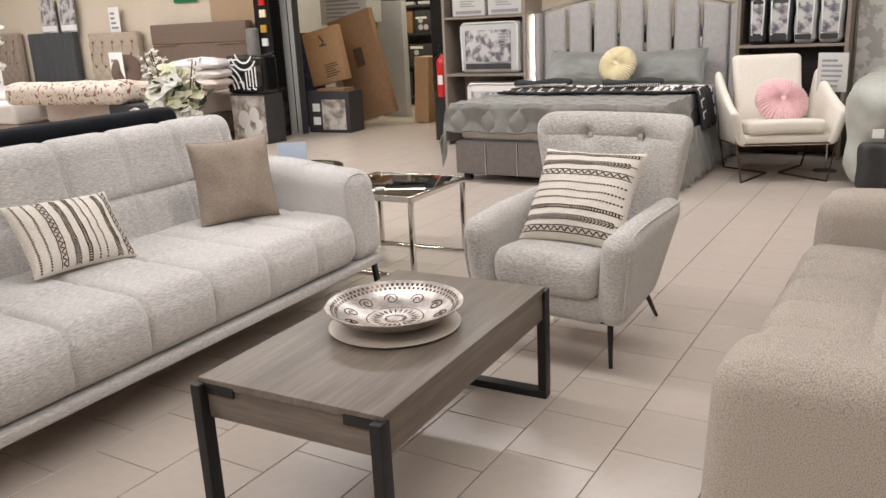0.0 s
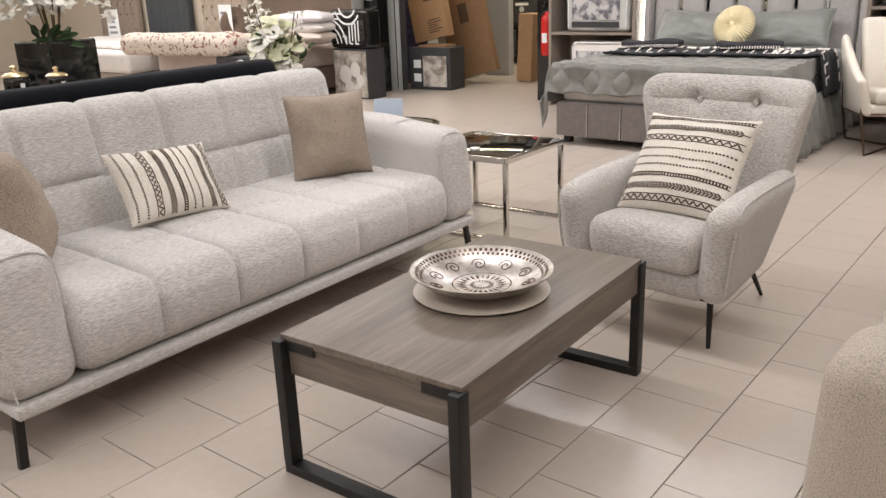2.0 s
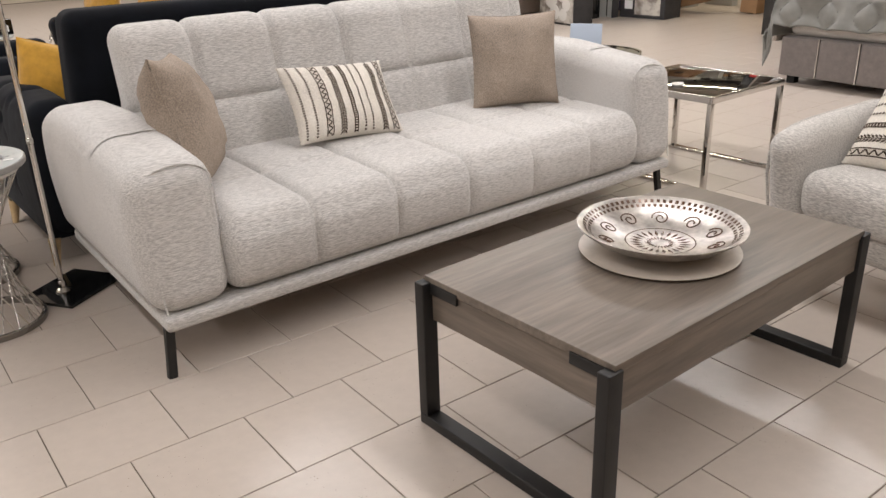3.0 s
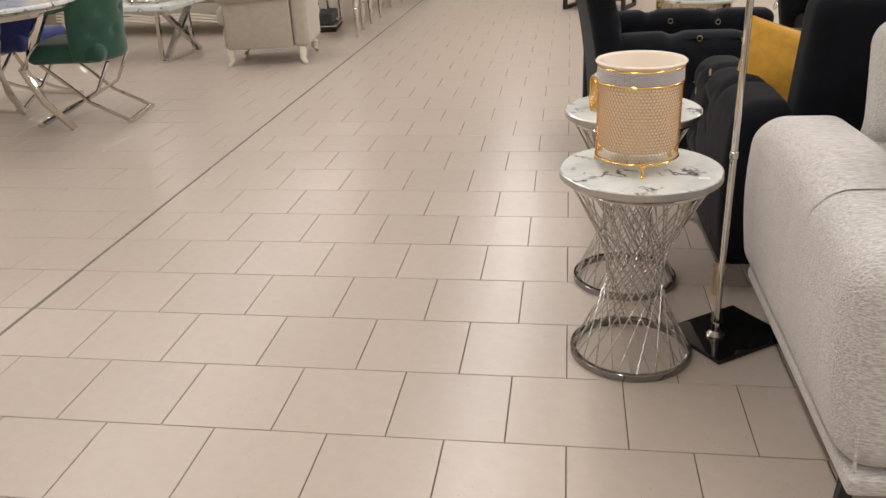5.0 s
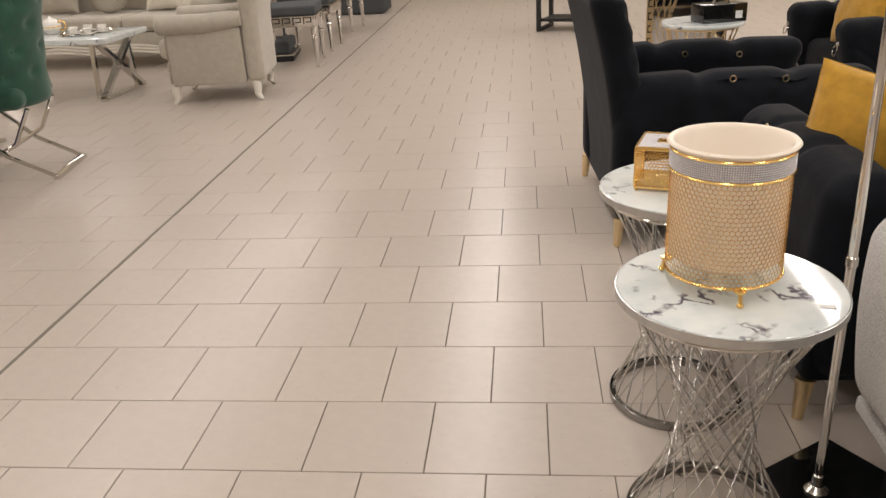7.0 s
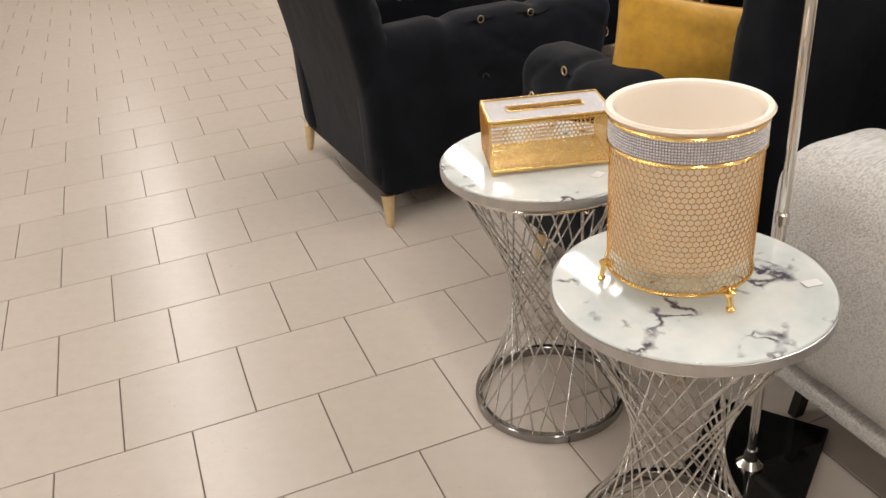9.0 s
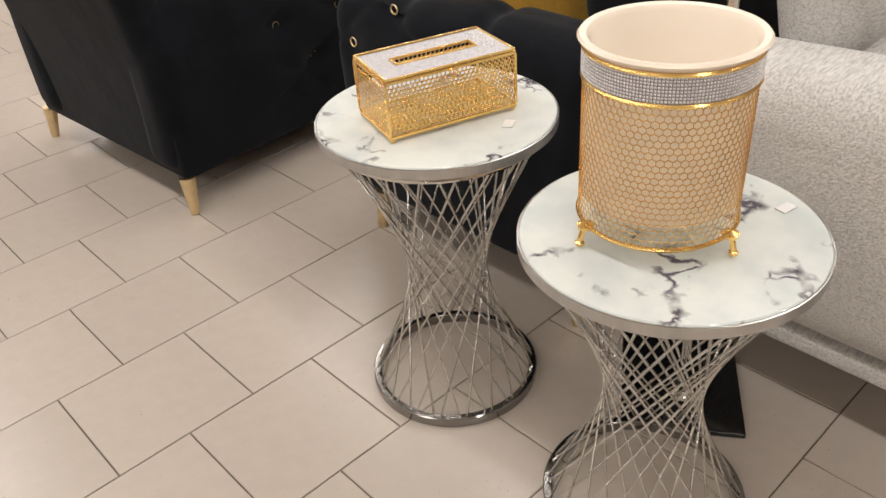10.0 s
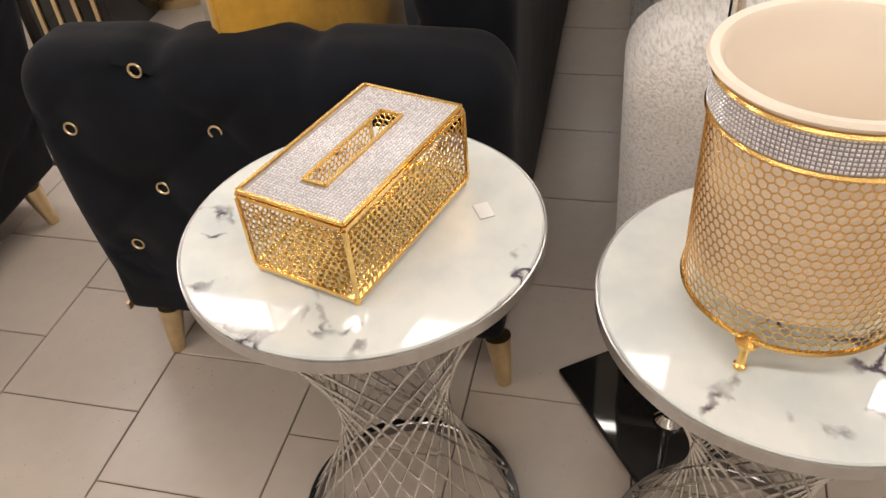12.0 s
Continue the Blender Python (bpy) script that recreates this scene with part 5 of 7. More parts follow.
    def on_throw(a, b):
        i = min(len(us) - 2, int(a * (len(us) - 1)))
        j = min(k - 2, int(b * (k - 1)))
        fa, fb = a * (len(us) - 1) - i, b * (k - 1) - j
        p = V[i * k + j] * (1 - fa) * (1 - fb) + V[(i + 1) * k + j] * fa * (1 - fb) + V[i * k + j + 1] * (1 - fa) * fb + V[(i + 1) * k + j + 1] * fa * fb
        return tuple(p + np.array([0.004, 0, 0.012]))
    g = []
    for a in np.arange(0.03, 0.96, 0.05):
        g.append(strip([(a, 0.06), (a + 0.03, 0.06), (a + 0.03, 0.13), (a, 0.13)], on_throw, 2))
        g.append(strip([(a, 0.06), (a + 0.008, 0.06), (a + 0.008, 0.28), (a, 0.28)], on_throw, 1))
        g.append(strip([(a, 0.86), (a + 0.035, 0.86), (a + 0.035, 0.93), (a, 0.93)], on_throw, 2))
    for a in (0.66, 0.70, 0.77):
        g.append(strip([(a, 0.05), (a, 0.95), (a + 0.016, 0.95), (a + 0.016, 0.05)], on_throw, 8))
    part("woven_pattern", join(*g), M_WHITECLOTH, cloth, smooth=False)
    for x in (-0.62, 0.22):
        f = thing("folded_scarf", facing_west(6.80, -0.56) @ pose(x + 0.1, 0.06, 0.70, 0, 0, 8), "black knitted folded throw end with a white fringe on the bed", "blanket")
        part("fold", bend(rbox(-0.25, 0.25, -0.09, 0.10, 0, 0.05, 0.02, (12, 4, 1)), lambda a, b, c: (a, b + 0.02 * math.sin(a * 9), c * (1 + 0.2 * math.sin(a * 15)))), M_RUG, f)
        part("fringe", join(*[bar((-0.24 + k * 0.02, -0.09, 0.02), (-0.24 + k * 0.02 + 0.004, -0.125, 0.0), 0.006) for k in range(25)]), M_WHITECLOTH, f, smooth=False)
    # satin skirt on the near side
    sk = thing("bed_skirt", facing_west(6.80, -0.56), "crumpled grey satin hanging down the side of the bed", "bedding")
    vs, fs = [], []
    for i in range(70):
        y = -0.90 + i * 1.75 / 69
        for j in range(10):
            t = j / 9
            vs.append((h + 0.06 + 0.07 * t + 0.035 * math.sin(i * 0.9) * t + 0.02 * math.sin(i * 2.3 + t * 3) * t, y + 0.02 * math.sin(t * 4 + i), 0.40 - 0.37 * t))
    for i in range(69):
        for j in range(9):
            fs.append((i * 10 + j, i * 10 + j + 1, (i + 1) * 10 + j + 1, (i + 1) * 10 + j))
    s2 = part("cloth", (np.array(vs), fs), M_BEDGREY, sk)
    s2.modifiers.new("thickness", "SOLIDIFY").thickness = 0.006


grey_bed()


def packed_bedding(name, m, w, h, d, label, tint=None, colour=None):
    """A clear zip bag with a printed insert."""
    e = thing(name, m, label, "bedding pack")
    body = part("bag", bend(rbox(-w / 2, w / 2, -d / 2, d / 2, 0, h, 0.045, (6, 3, 4), 4), lambda x, y, z: (x + 0.006 * math.sin(z * 30), y + 0.01 * math.sin(x * 14) * math.cos(z * 9), z)), colour or M_LIGHTGREY, e)
    part("picture_insert", rbox(-w * 0.40, w * 0.36, -d / 2 - 0.008, -d / 2 - 0.002, h * 0.22, h * 0.84, 0.002), tint or M_PICPRINT, e)
    part("caption_strip", box(-w * 0.40, w * 0.36, -d / 2 - 0.011, -d / 2 - 0.0085, h * 0.08, h * 0.19), M_DARKGREY, e, smooth=False)
    text_bars(e, w * 0.16, w * 0.34, h * 0.5, h * 0.8, -d / 2 - 0.009, 5)
    z = tube([(-w / 2 + 0.03, -d / 2, 0.03), (-w / 2 + 0.02, -d / 2 - 0.004, h - 0.04), (-w / 2 + 0.06, -d / 2 - 0.004, h - 0.01), (w / 2 - 0.06, -d / 2 - 0.004, h - 0.01), (w / 2 - 0.02, -d / 2 - 0.004, h - 0.04), (w / 2 - 0.03, -d / 2, 0.03)], 0.008, 6)
    part("edge_binding", z, M_WHITE, e)
    return e


def shelf_unit(name, y0, y1, zs, label):
    e = thing(name, pose(0, 0, 0), label, "shelf")
    x0, x1 = 7.58, 7.985
    top = 2.3
    part("side", box(x0, x1, y0, y0 + 0.03, 0, top), M_SHELF, e, smooth=False)
    part("side", box(x0, x1, y1 - 0.03, y1, 0, top), M_SHELF, e, smooth=False)
    part("back_panel", box(x1 - 0.012, x1, y0 + 0.0305, y1 - 0.0305, 0, top), M_SHELF, e, smooth=False)
    for z in zs:
        part("shelf_board", box(x0 + 0.005, x1 - 0.0125, y0 + 0.0305, y1 - 0.0305, z - 0.025, z), M_SHELF, e, smooth=False)
    return e


shelf_unit("shelf_unit", 0.47, 1.44, (0.10, 0.76, 1.345, 1.9), "greige open shelf unit holding packed bedding")
packed_bedding("bedding_pack", facing_west(7.72, 0.90, 0.765), 0.70, 0.52, 0.22, "clear bag of grey bedding with picture insert on a shelf")
packed_bedding("bedding_pack", facing_west(7.72, 0.88, 0.105), 0.62, 0.56, 0.22, "clear bag of white bedding with insert on the low shelf", colour=M_WHITECLOTH)
for k, yy in enumerate((0.70, 1.12)):
    b = carton("storage_box", facing_west(7.74, yy, 1.35), 0.38, 0.30, 0.24, M_LIGHTGREY, "white printed storage box on the upper shelf", [(-0.15, 0.15, 0.02, 0.05, M_GREYTXT)])
    text_bars(b, -0.1, 0.12, 0.09, 0.16, -0.15, 3)

shelf_unit("display_cabinet", -2.47, -1.57, (0.25, 0.98, 1.50, 1.56), "dark shelf unit holding wrapped bedding packs")
# added dark board in front of the back panel: the cabinet's inner shade as colour
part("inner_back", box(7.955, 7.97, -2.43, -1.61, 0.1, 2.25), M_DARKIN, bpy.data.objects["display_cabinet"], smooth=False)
for k, (yy, w, cm) in enumerate(((-1.74, 0.14, M_DARKGREY), (-1.92, 0.18, M_BLUEGREY), (-2.12, 0.17, M_LIGHTGREY), (-2.32, 0.18, M_HEADGREY))):
    packed_bedding("wrapped_bedding", facing_west(7.70, yy, 0.985), w, 0.40, 0.22, ("dark", "blue grey", "pale patterned", "silver grey")[k] + " wrapped bedding pack standing on the cabinet shelf", colour=cm)
e = thing("wall_panel", pose(0, 0, 0), "silver floral wallpaper panel with chrome edge strips", "wall panel")
part("panel", box(7.93, 7.97, -2.78, -2.50, 0, 2.4), M_SILVERFLORAL, e, smooth=False)
for yy in (-2.79, -2.49):
    part("edge_strip", box(7.92, 7.975, yy - 0.008, yy + 0.008, 0, 2.4), M_CHROME, e, smooth=False)


def tufted_headboard(name, y0, y1, top, material, label, cols=5, rows=3, style="diamond", x=7.9, bottom=0.2):
    e = thing(name, pose(x, (y0 + y1) / 2, 0), label, "headboard")
    w = y1 - y0

    def fn(a, b, c):
        d = 0
        if a < -0.02:
            if style == "diamond":
                u, v = (b / (w / cols)), (c - top) / 0.17
                p, q = u + v, u - v
                near = min(abs(p - round(p)), abs(q - round(q)))
                d = 0.02 * math.exp(-(near / 0.12) ** 2)
            elif style == "channel":
                u = b / (w / cols)
                d = 0.022 * math.exp(-((u - round(u)) / 0.1) ** 2)
        return (a + d, b, c)
    part("padded_panel", bend(rbox(-0.06, 0.06, -w / 2, w / 2, bottom, top, 0.03, (1, cols * 10, 40), 3), fn), material, e)
    if style == "diamond":
        for r in range(rows):
            for c in range(cols):
                b = -w / 2 + (c + 0.5 + 0.25 * (r % 2)) * w / cols
                part("button", move(lathe([(0, 0.014), (0.022, 0.007), (0.025, 0)], 12), -0.052, b, top - 0.13 - r * 0.17, 0, -90), M_BROWNBED, e)
                # dark bars between the buttons draw the shade of the tufting folds
                if r < rows - 1:
                    part("tuft_crease", bar((-0.061, b, top - 0.15 - r * 0.17), (-0.061, b, top - 0.27 - r * 0.17), 0.006), M_BROWNBED, e, smooth=False)
    if style == "panel":
        part("top_rail", rbox(-0.075, 0.05, -w / 2 + 0.01, w / 2 - 0.01, top - 0.26, top + 0.005, 0.02), material, e)
        part("gold_strip", box(-0.079, -0.065, -w / 2 + 0.02, -w / 2 + 0.6, top - 0.275, top - 0.265), M_LEGGOLD, e, smooth=False)
        part("gold_strip", box(-0.079, -0.065, w / 2 - 0.5, w / 2 - 0.05, top - 0.275, top - 0.265), M_LEGGOLD, e, smooth=False)
    return e


tufted_headboard("headboard", 4.48, 6.31, 1.44, M_BROWNBED, "wide brown velvet headboard with a padded top rail", style="panel")
tufted_headboard("headboard", 6.62, 7.70, 1.38, M_CREAMBED, "cream button-tufted headboard against the wall", 5, 3)
tufted_headboard("headboard", 8.05, 9.16, 1.42, M_BLUEGREY, "blue grey channel headboard against the wall", 7, 0, "channel")
tufted_headboard("headboard", 9.45, 10.6, 1.45, M_TAUPEBED, "taupe button-tufted headboard against the wall", 6, 3)
tufted_headboard("headboard", -4.7, -2.95, 1.75, M_CREAMBED, "cream tufted headboard behind the far bed", 6, 5)


def display_bed(y0, y1, label, material, x0=5.75, top=0.60):
    e = thing("display_bed", pose(0, 0, 0), label, "bed")
    part("base_box", rbox(x0 + 0.05, 7.82, y0 + 0.03, y1 - 0.03, 0.05, 0.33, 0.01), M_TAUPEBED, e)
    part("mattress", bend(rbox(x0, 7.82, y0, y1, 0.335, top, 0.06, (20, 16, 2), 3), lambda x, y, z: (x, y, z + (0.012 * noise.noise((x * 3, y * 3, 4)) if z > 0.5 else 0))), material, e)
    for x in (x0 + 0.12, 7.7):
        for y in (y0 + 0.1, y1 - 0.1):
            part("leg", box(x - 0.03, x + 0.03, y - 0.03, y + 0.03, 0, 0.049), M_BLACKLEG, e, smooth=False)


display_bed(4.60, 6.20, "display bed with blush bedding under the brown headboard", M_PINKCLOTH, x0=6.0)
display_bed(6.45, 7.85, "display bed with white bedding under the cream headboard", M_WHITECLOTH)
display_bed(8.0, 9.25, "display bed with white bedding under the blue grey headboard", M_WHITECLOTH)
display_bed(-4.6, -3.05, "grey display bed with pale draped bedding", M_PINKCLOTH, x0=6.2)


def draped(name, m, w, d, h, material, label, folds=9, seed=0):
    e = thing(name, m, label, "bedding")
    g = bend(rbox(-w / 2, w / 2, -d / 2, d / 2, 0, h, min(h * 0.48, 0.09), (26, 16, 4), 4),
             lambda x, y, z: (x + 0.02 * noise.noise((y * 5, z * 5, seed)), y + 0.02 * noise.noise((x * 5, z * 5, seed + 5)), z * (1 + 0.10 * math.sin(x * folds + seed)) + 0.02 * noise.noise((x * 4, y * 4, seed + 1)) * z / h))
    part("cloth", g, material, e)
    return e


draped("folded_blanket", pose(5.95, 5.33, 0.60, 0, 0, 8), 0.75, 1.75, 0.23, M_FLORAL, "cream folded blanket with red and brown flower print", seed=3)
draped("bedspread", pose(6.85, 6.0, 0.60, 0, 0, 4), 1.5, 2.6, 0.07, M_WHITECLOTH, "white bedspread over the display bed", seed=5)
draped("bedspread", pose(6.9, 8.4, 0.60, 0, 0, 0), 1.6, 2.2, 0.07, M_WHITECLOTH, "white bedspread over the far display bed", seed=6)
draped("folded_bedding", pose(6.55, 4.55, 0.56, 0, 0, 12), 0.6, 0.65, 0.15, M_PINKCLOTH, "blush folded bedding on the display bed corner", seed=8)
e = thing("drawer_pack", pose(6.0, 4.25, 0.16, 0, 0, -78), "black cushion pack with rolled white linens beside the bed", "bedding pack")
part("case", rbox(-0.42, 0.42, -0.2, 0.2, 0, 0.44, 0.02), M_DARKGREY, e)
for k, (a, b) in enumerate(((-0.02, 0.10), (-0.05, 0.30), (0.2, 0.11), (0.2, 0.31))):
    part("linen_roll", move(lathe([(0, -0.02), (0.085, -0.02), (0.09, 0), (0.085, 0.03), (0.05, 0.02), (0.04, 0.03), (0, 0.025)], 24), a, -0.215, b + 0.02, 90), M_WHITECLOTH, e)
part("foot_block", box(-0.4, 0.4, -0.18, 0.18, -0.16, -0.001), M_DARKGREY, e, smooth=False)
round_cushion(pose(7.35, 6.30, 0.86, 78, 0, -70), 0.23, 0.14, M_BROWNBED, "brown velvet round cushion standing on a display bed")
for k, (z, sx) in enumerate(((0.672, 0.0), (0.782, 0.02), (0.892, -0.02))):
    e = thing("packed_pillow", pose(6.95 + sx, 4.44, z + 0.06, 90, 0, -78 + 4 * k), "plump " + ("red-edged", "white", "lilac white")[k] + " pillow in clear wrap stacked on the bed", "pillow", "stack of packed pillows")
    geo, front, outline, g = pillow(0.72, 0.50, 0.14, seed=20 + k, wrinkle=0.02)
    part("pillow_body", geo, (M_PINKCLOTH, M_WHITECLOTH, M_LILAC)[k], e)


# packs beside the stockroom door
def maze_pack():
    e = thing("comforter_pack", facing_west(7.25, 3.92, 0.585, -6), "black comforter pack with a bold white maze pattern", "bedding pack")
    w, h = 0.68, 0.45
    part("bag", rbox(-w / 2, w / 2, -0.12, 0.12, 0, h, 0.05, (4, 2, 4), 4), M_BLACKGLOSS, e)
    y = -0.124
    g = []

    def arc(cx, cz, r, a0, a1, wd=0.011):
        pts = [(cx + r * math.cos(radians(a)), cz + r * math.sin(radians(a))) for a in np.linspace(a0, a1, 12)]
        for p, q in zip(pts, pts[1:]):
            g.append(bar((p[0], y, p[1]), (q[0], y, q[1]), 0.004, wd * 2))

    def seg(x0, z0, x1, z1, wd=0.02):
        g.append(bar((x0, y, z0), (x1, y, z1), 0.004, wd))
    for r in (0.15, 0.22, 0.30):
        arc(-0.33, 0.03, r, 8, 82)
    arc(0.02, 0.52, 0.16, 200, 330)
    arc(0.02, 0.52, 0.24, 205, 325)
    for k in range(4):
        seg(0.04 + k * 0.055, 0.06 + 0.03 * (k % 2), 0.04 + k * 0.055, 0.26 + 0.02 * k)
    seg(0.04, 0.06, 0.095, 0.06)
    seg(0.15, 0.06, 0.205, 0.06)
    seg(0.095, 0.28, 0.15, 0.30)
    seg(-0.26, 0.40, -0.08, 0.40)
    seg(-0.30, 0.34, -0.14, 0.34)
    seg(-0.30, 0.34, -0.30, 0.22)
    seg(-0.02, 0.05, -0.02, 0.14)
    seg(-0.09, 0.14, -0.02, 0.14)
    part("maze_pattern", join(*g), M_WHITE, e, smooth=False)


maze_pack()
b = carton("dinnerware_box", facing_west(7.28, 3.92, 0, -6), 0.62, 0.28, 0.58, M_DARKGREY, "tall box with a dinner plate picture on its front", [(-0.30, 0.30, 0.02, 0.56, M_DISHPRINT)])
for k, (px, pz, r) in enumerate(((-0.09, 0.28, 0.11), (0.10, 0.34, 0.09), (0.18, 0.22, 0.07), (-0.02, 0.13, 0.085), (0.13, 0.11, 0.07))):
    part("printed_plate", move(lathe([(0, -0.001), (r * 0.7, -0.001), (r, 0.0), (r, 0.0015), (0, 0.0015)], 28), px, -0.1445 - 0.001 * k, pz, 90), M_PORCELAIN, b)
e = thing("wall_unit", pose(7.72, 4.05, 0, 0, 0, 0), "black display post with small yellow and red packs", "shelf")
part("post", box(-0.05, 0.13, -0.13, 0.13, 0, 2.3), M_BLACKGLOSS, e, smooth=False)
for k, (z, c) in enumerate(((1.46, M_YELLOW), (1.28, M_MUSTARD), (1.60, M_RED), (1.12, M_WHITE))):
    part("hanging_pack", box(-0.072, -0.0505, -0.06, 0.03, z, z + 0.09), c, e, smooth=False)
e = thing("rolled_mat", pose(7.62, 4.20, 0.64), "grey patterned roll standing on the bed corner by the post", "roll")
part("roll", lathe([(0, 0), (0.075, 0), (0.08, 0.02), (0.078, 0.68), (0.05, 0.70), (0, 0.69)], 24), M_BEDGREY, e)
part("stand", lathe([(0, -0.64), (0.06, -0.64), (0.06, -0.001), (0, -0.001)], 16), M_DARKGREY, e)

# posters and price cards
for yy in (8.15, 8.62):
    e = thing("poster", facing_west(7.90, yy, 1.422), "small printed bedding poster standing on the headboard", "poster")
    part("sheet", box(-0.19, 0.19, -0.01, 0, 0, 0.5), M_PICPRINT, e, smooth=False)
    part("caption_strip", box(-0.18, 0.18, -0.013, -0.0105, 0.02, 0.1), M_WHITE, e, smooth=False)


def price_card(m, w, h, label, stand=0.0, material=None, rows=5):
    e = thing("price_card", m, label, "sign")
    part("card", rbox(-w / 2, w / 2, -0.003, 0.003, stand, stand + h, 0.002), material or M_WHITE, e)
    if rows:
        text_bars(e, -w * 0.36, w * 0.36, stand + h * 0.12, stand + h * 0.9, -0.003, rows)
    if stand:
        part("stem", tube([(0, 0.01, 0.0), (0, 0.01, stand)], 0.006, 8), M_CHROME, e)
        part("foot", lathe([(0, 0), (0.09, 0), (0.088, 0.008), (0, 0.012)], 24), M_BRONZE, e)
    return e


price_card(facing_west(7.90, 7.1, 1.385), 0.22, 0.34, "white price card on the cream headboard", rows=4)
price_card(facing_west(7.30, 6.42, 0.675, -8), 0.34, 0.44, "white price card leaning on a display bed", rows=4)
price_card(facing_west(7.30, 9.28, 0.66, 10), 0.26, 0.42, "white price card leaning on the far display bed", rows=4)
price_card(facing_west(7.05, -2.42, 0, -20), 0.24, 0.30, "tall pale grey price sign on a slim stand by the bed", stand=0.63, rows=6, material=M_LIGHTGREY)
price_card(pose(3.54, 0.09, 0.5, -8, 0, -55), 0.17, 0.16, "pale blue card standing on the round glass table", material=M_BLUECARD, rows=0)
e = thing("exit_sign", facing_west(7.97, 5.68, 1.72), "green running exit sign on the wall", "sign")
part("plate", box(-0.22, 0.22, -0.012, 0, 0, 0.2), mat("exit_green", (0.0, 0.16, 0.05), 0.4, noise_scale=10, amount=0.1), e, smooth=False)
part("arrow", join(box(0.02, 0.18, -0.015, -0.0125, 0.09, 0.11), bar((0.03, -0.014, 0.10), (0.08, -0.014, 0.15), 0.003, 0.02), bar((0.03, -0.014, 0.10), (0.08, -0.014, 0.05), 0.003, 0.02)), M_WHITE, e, smooth=False)

# extinguisher
e = thing("fire_extinguisher", pose(7.78, 1.565, 0.50), "red fire extinguisher hanging on the black pillar", "fire extinguisher")
part("cylinder", lathe([(0, 0), (0.06, 0), (0.075, 0.012), (0.078, 0.03), (0.078, 0.37), (0.07, 0.41), (0.035, 0.44), (0.03, 0.46), (0, 0.46)], 28), M_RED, e)
part("valve", join(lathe([(0, 0.46), (0.02, 0.46), (0.02, 0.49), (0, 0.49)], 14), bar((-0.01, 0, 0.49), (-0.09, 0, 0.52), 0.02, 0.012), bar((-0.01, 0, 0.50), (-0.08, 0, 0.56), 0.016, 0.01)), M_BLACKLEG, e)
part("hose", tube([(0, 0.02, 0.47), (-0.03, 0.09, 0.42), (-0.05, 0.10, 0.2), (-0.05, 0.09, 0.08)], 0.011, 8), M_BLACKLEG, e)
part("label_plate", box(-0.082, -0.076, -0.03, 0.03, 0.14, 0.24), M_WHITE, e, smooth=False)
part("bracket", box(0.07, 0.185, -0.02, 0.02, 0.2, 0.3), M_BLACKLEG, e, smooth=False)

# stockroom goods
b = carton("flat_carton", facing_west(9.05, 3.44, 0.09) @ pose(0, 0, 0, 0, -14, 0), 0.72, 0.10, 1.40, M_CARD2, "tall flat cardboard carton leaning in the stockroom", [(-0.05, 0.1, 0.7, 0.95, M_CARDPRINT)])
b = carton("flat_carton", facing_west(8.56, 3.755, 0.595) @ pose(0, 0, 0, 0, -11, 0), 0.57, 0.12, 0.70, M_CARD, "flat brown carton with printed icons leaning on an appliance box")
text_bars(b, -0.02, 0.22, 0.08, 0.26, -0.06, 6, M_CARDPRINT)
part("printed_icon", move(join(tube([(0, 0, 0), (0.03, 0, 0.03), (0, 0, 0.07), (-0.02, 0, 0.12)], 0.012, 6), bar((-0.05, 0, -0.01), (0.07, 0, -0.01), 0.003, 0.02)), 0.02, -0.063, 0.5), M_CARDPRINT, b)
b = carton("appliance_box", facing_west(8.30, 3.53, 0, 6), 0.62, 0.34, 0.52, M_DARKGREY, "black appliance box with a white product picture and labels", [(-0.10, 0.25, 0.04, 0.42, M_DISHPRINT), (-0.24, -0.13, 0.10, 0.2, M_WHITE), (-0.24, -0.13, 0.27, 0.37, M_WHITE)])
part("carton_rest", box(-0.2, 0.2, -0.1, 0.15, 0.5205, 0.549), M_CARD2, b, smooth=False)
b = carton("white_carton", facing_west(9.42, 4.02, 1.02), 0.42, 0.3, 0.32, M_LIGHTGREY, "white printed carton stacked in the stockroom")
text_bars(b, -0.14, 0.14, 0.08, 0.26, -0.15, 5)
b = carton("white_carton", facing_west(9.42, 4.02, 1.345), 0.80, 0.34, 0.5, M_LIGHTGREY, "white printed cartons stacked in the stockroom")
text_bars(b, -0.3, 0.3, 0.08, 0.4, -0.17, 6)
carton("white_carton", facing_west(9.42, 4.02, 0.0), 0.5, 0.3, 1.015, M_LIGHTGREY, "tall white carton under the stacked cartons")
carton("wardrobe_panel", facing_west(9.9, 3.66, 0), 0.42, 0.12, 1.62, M_LIGHTGREY, "tall white wrapped panel standing in the stockroom")
carton("rug_roll_box", facing_west(8.68, 4.16, 0), 0.24, 0.16, 1.25, mat("blue_patterned_fabric", (0.03, 0.035, 0.09), 0.8, noise_scale=20, amount=0.6), "blue patterned roll standing by the door post")
carton("narrow_carton", facing_west(9.4, 2.83, 0.01) @ pose(0, 0, 0, 0, 3, 0), 0.22, 0.3, 0.86, M_CARD, "narrow brown carton standing in the stockroom")
rack = thing("stock_rack", pose(11.6, 3.2, 0), "dark metal stock rack full of boxed goods", "shelf")
for yy in (-1.7, -0.55, 0.6, 1.75):
    part("upright", box(-0.3, -0.26, yy, yy + 0.05, 0, 2.6), M_BLACKLEG, rack, smooth=False)
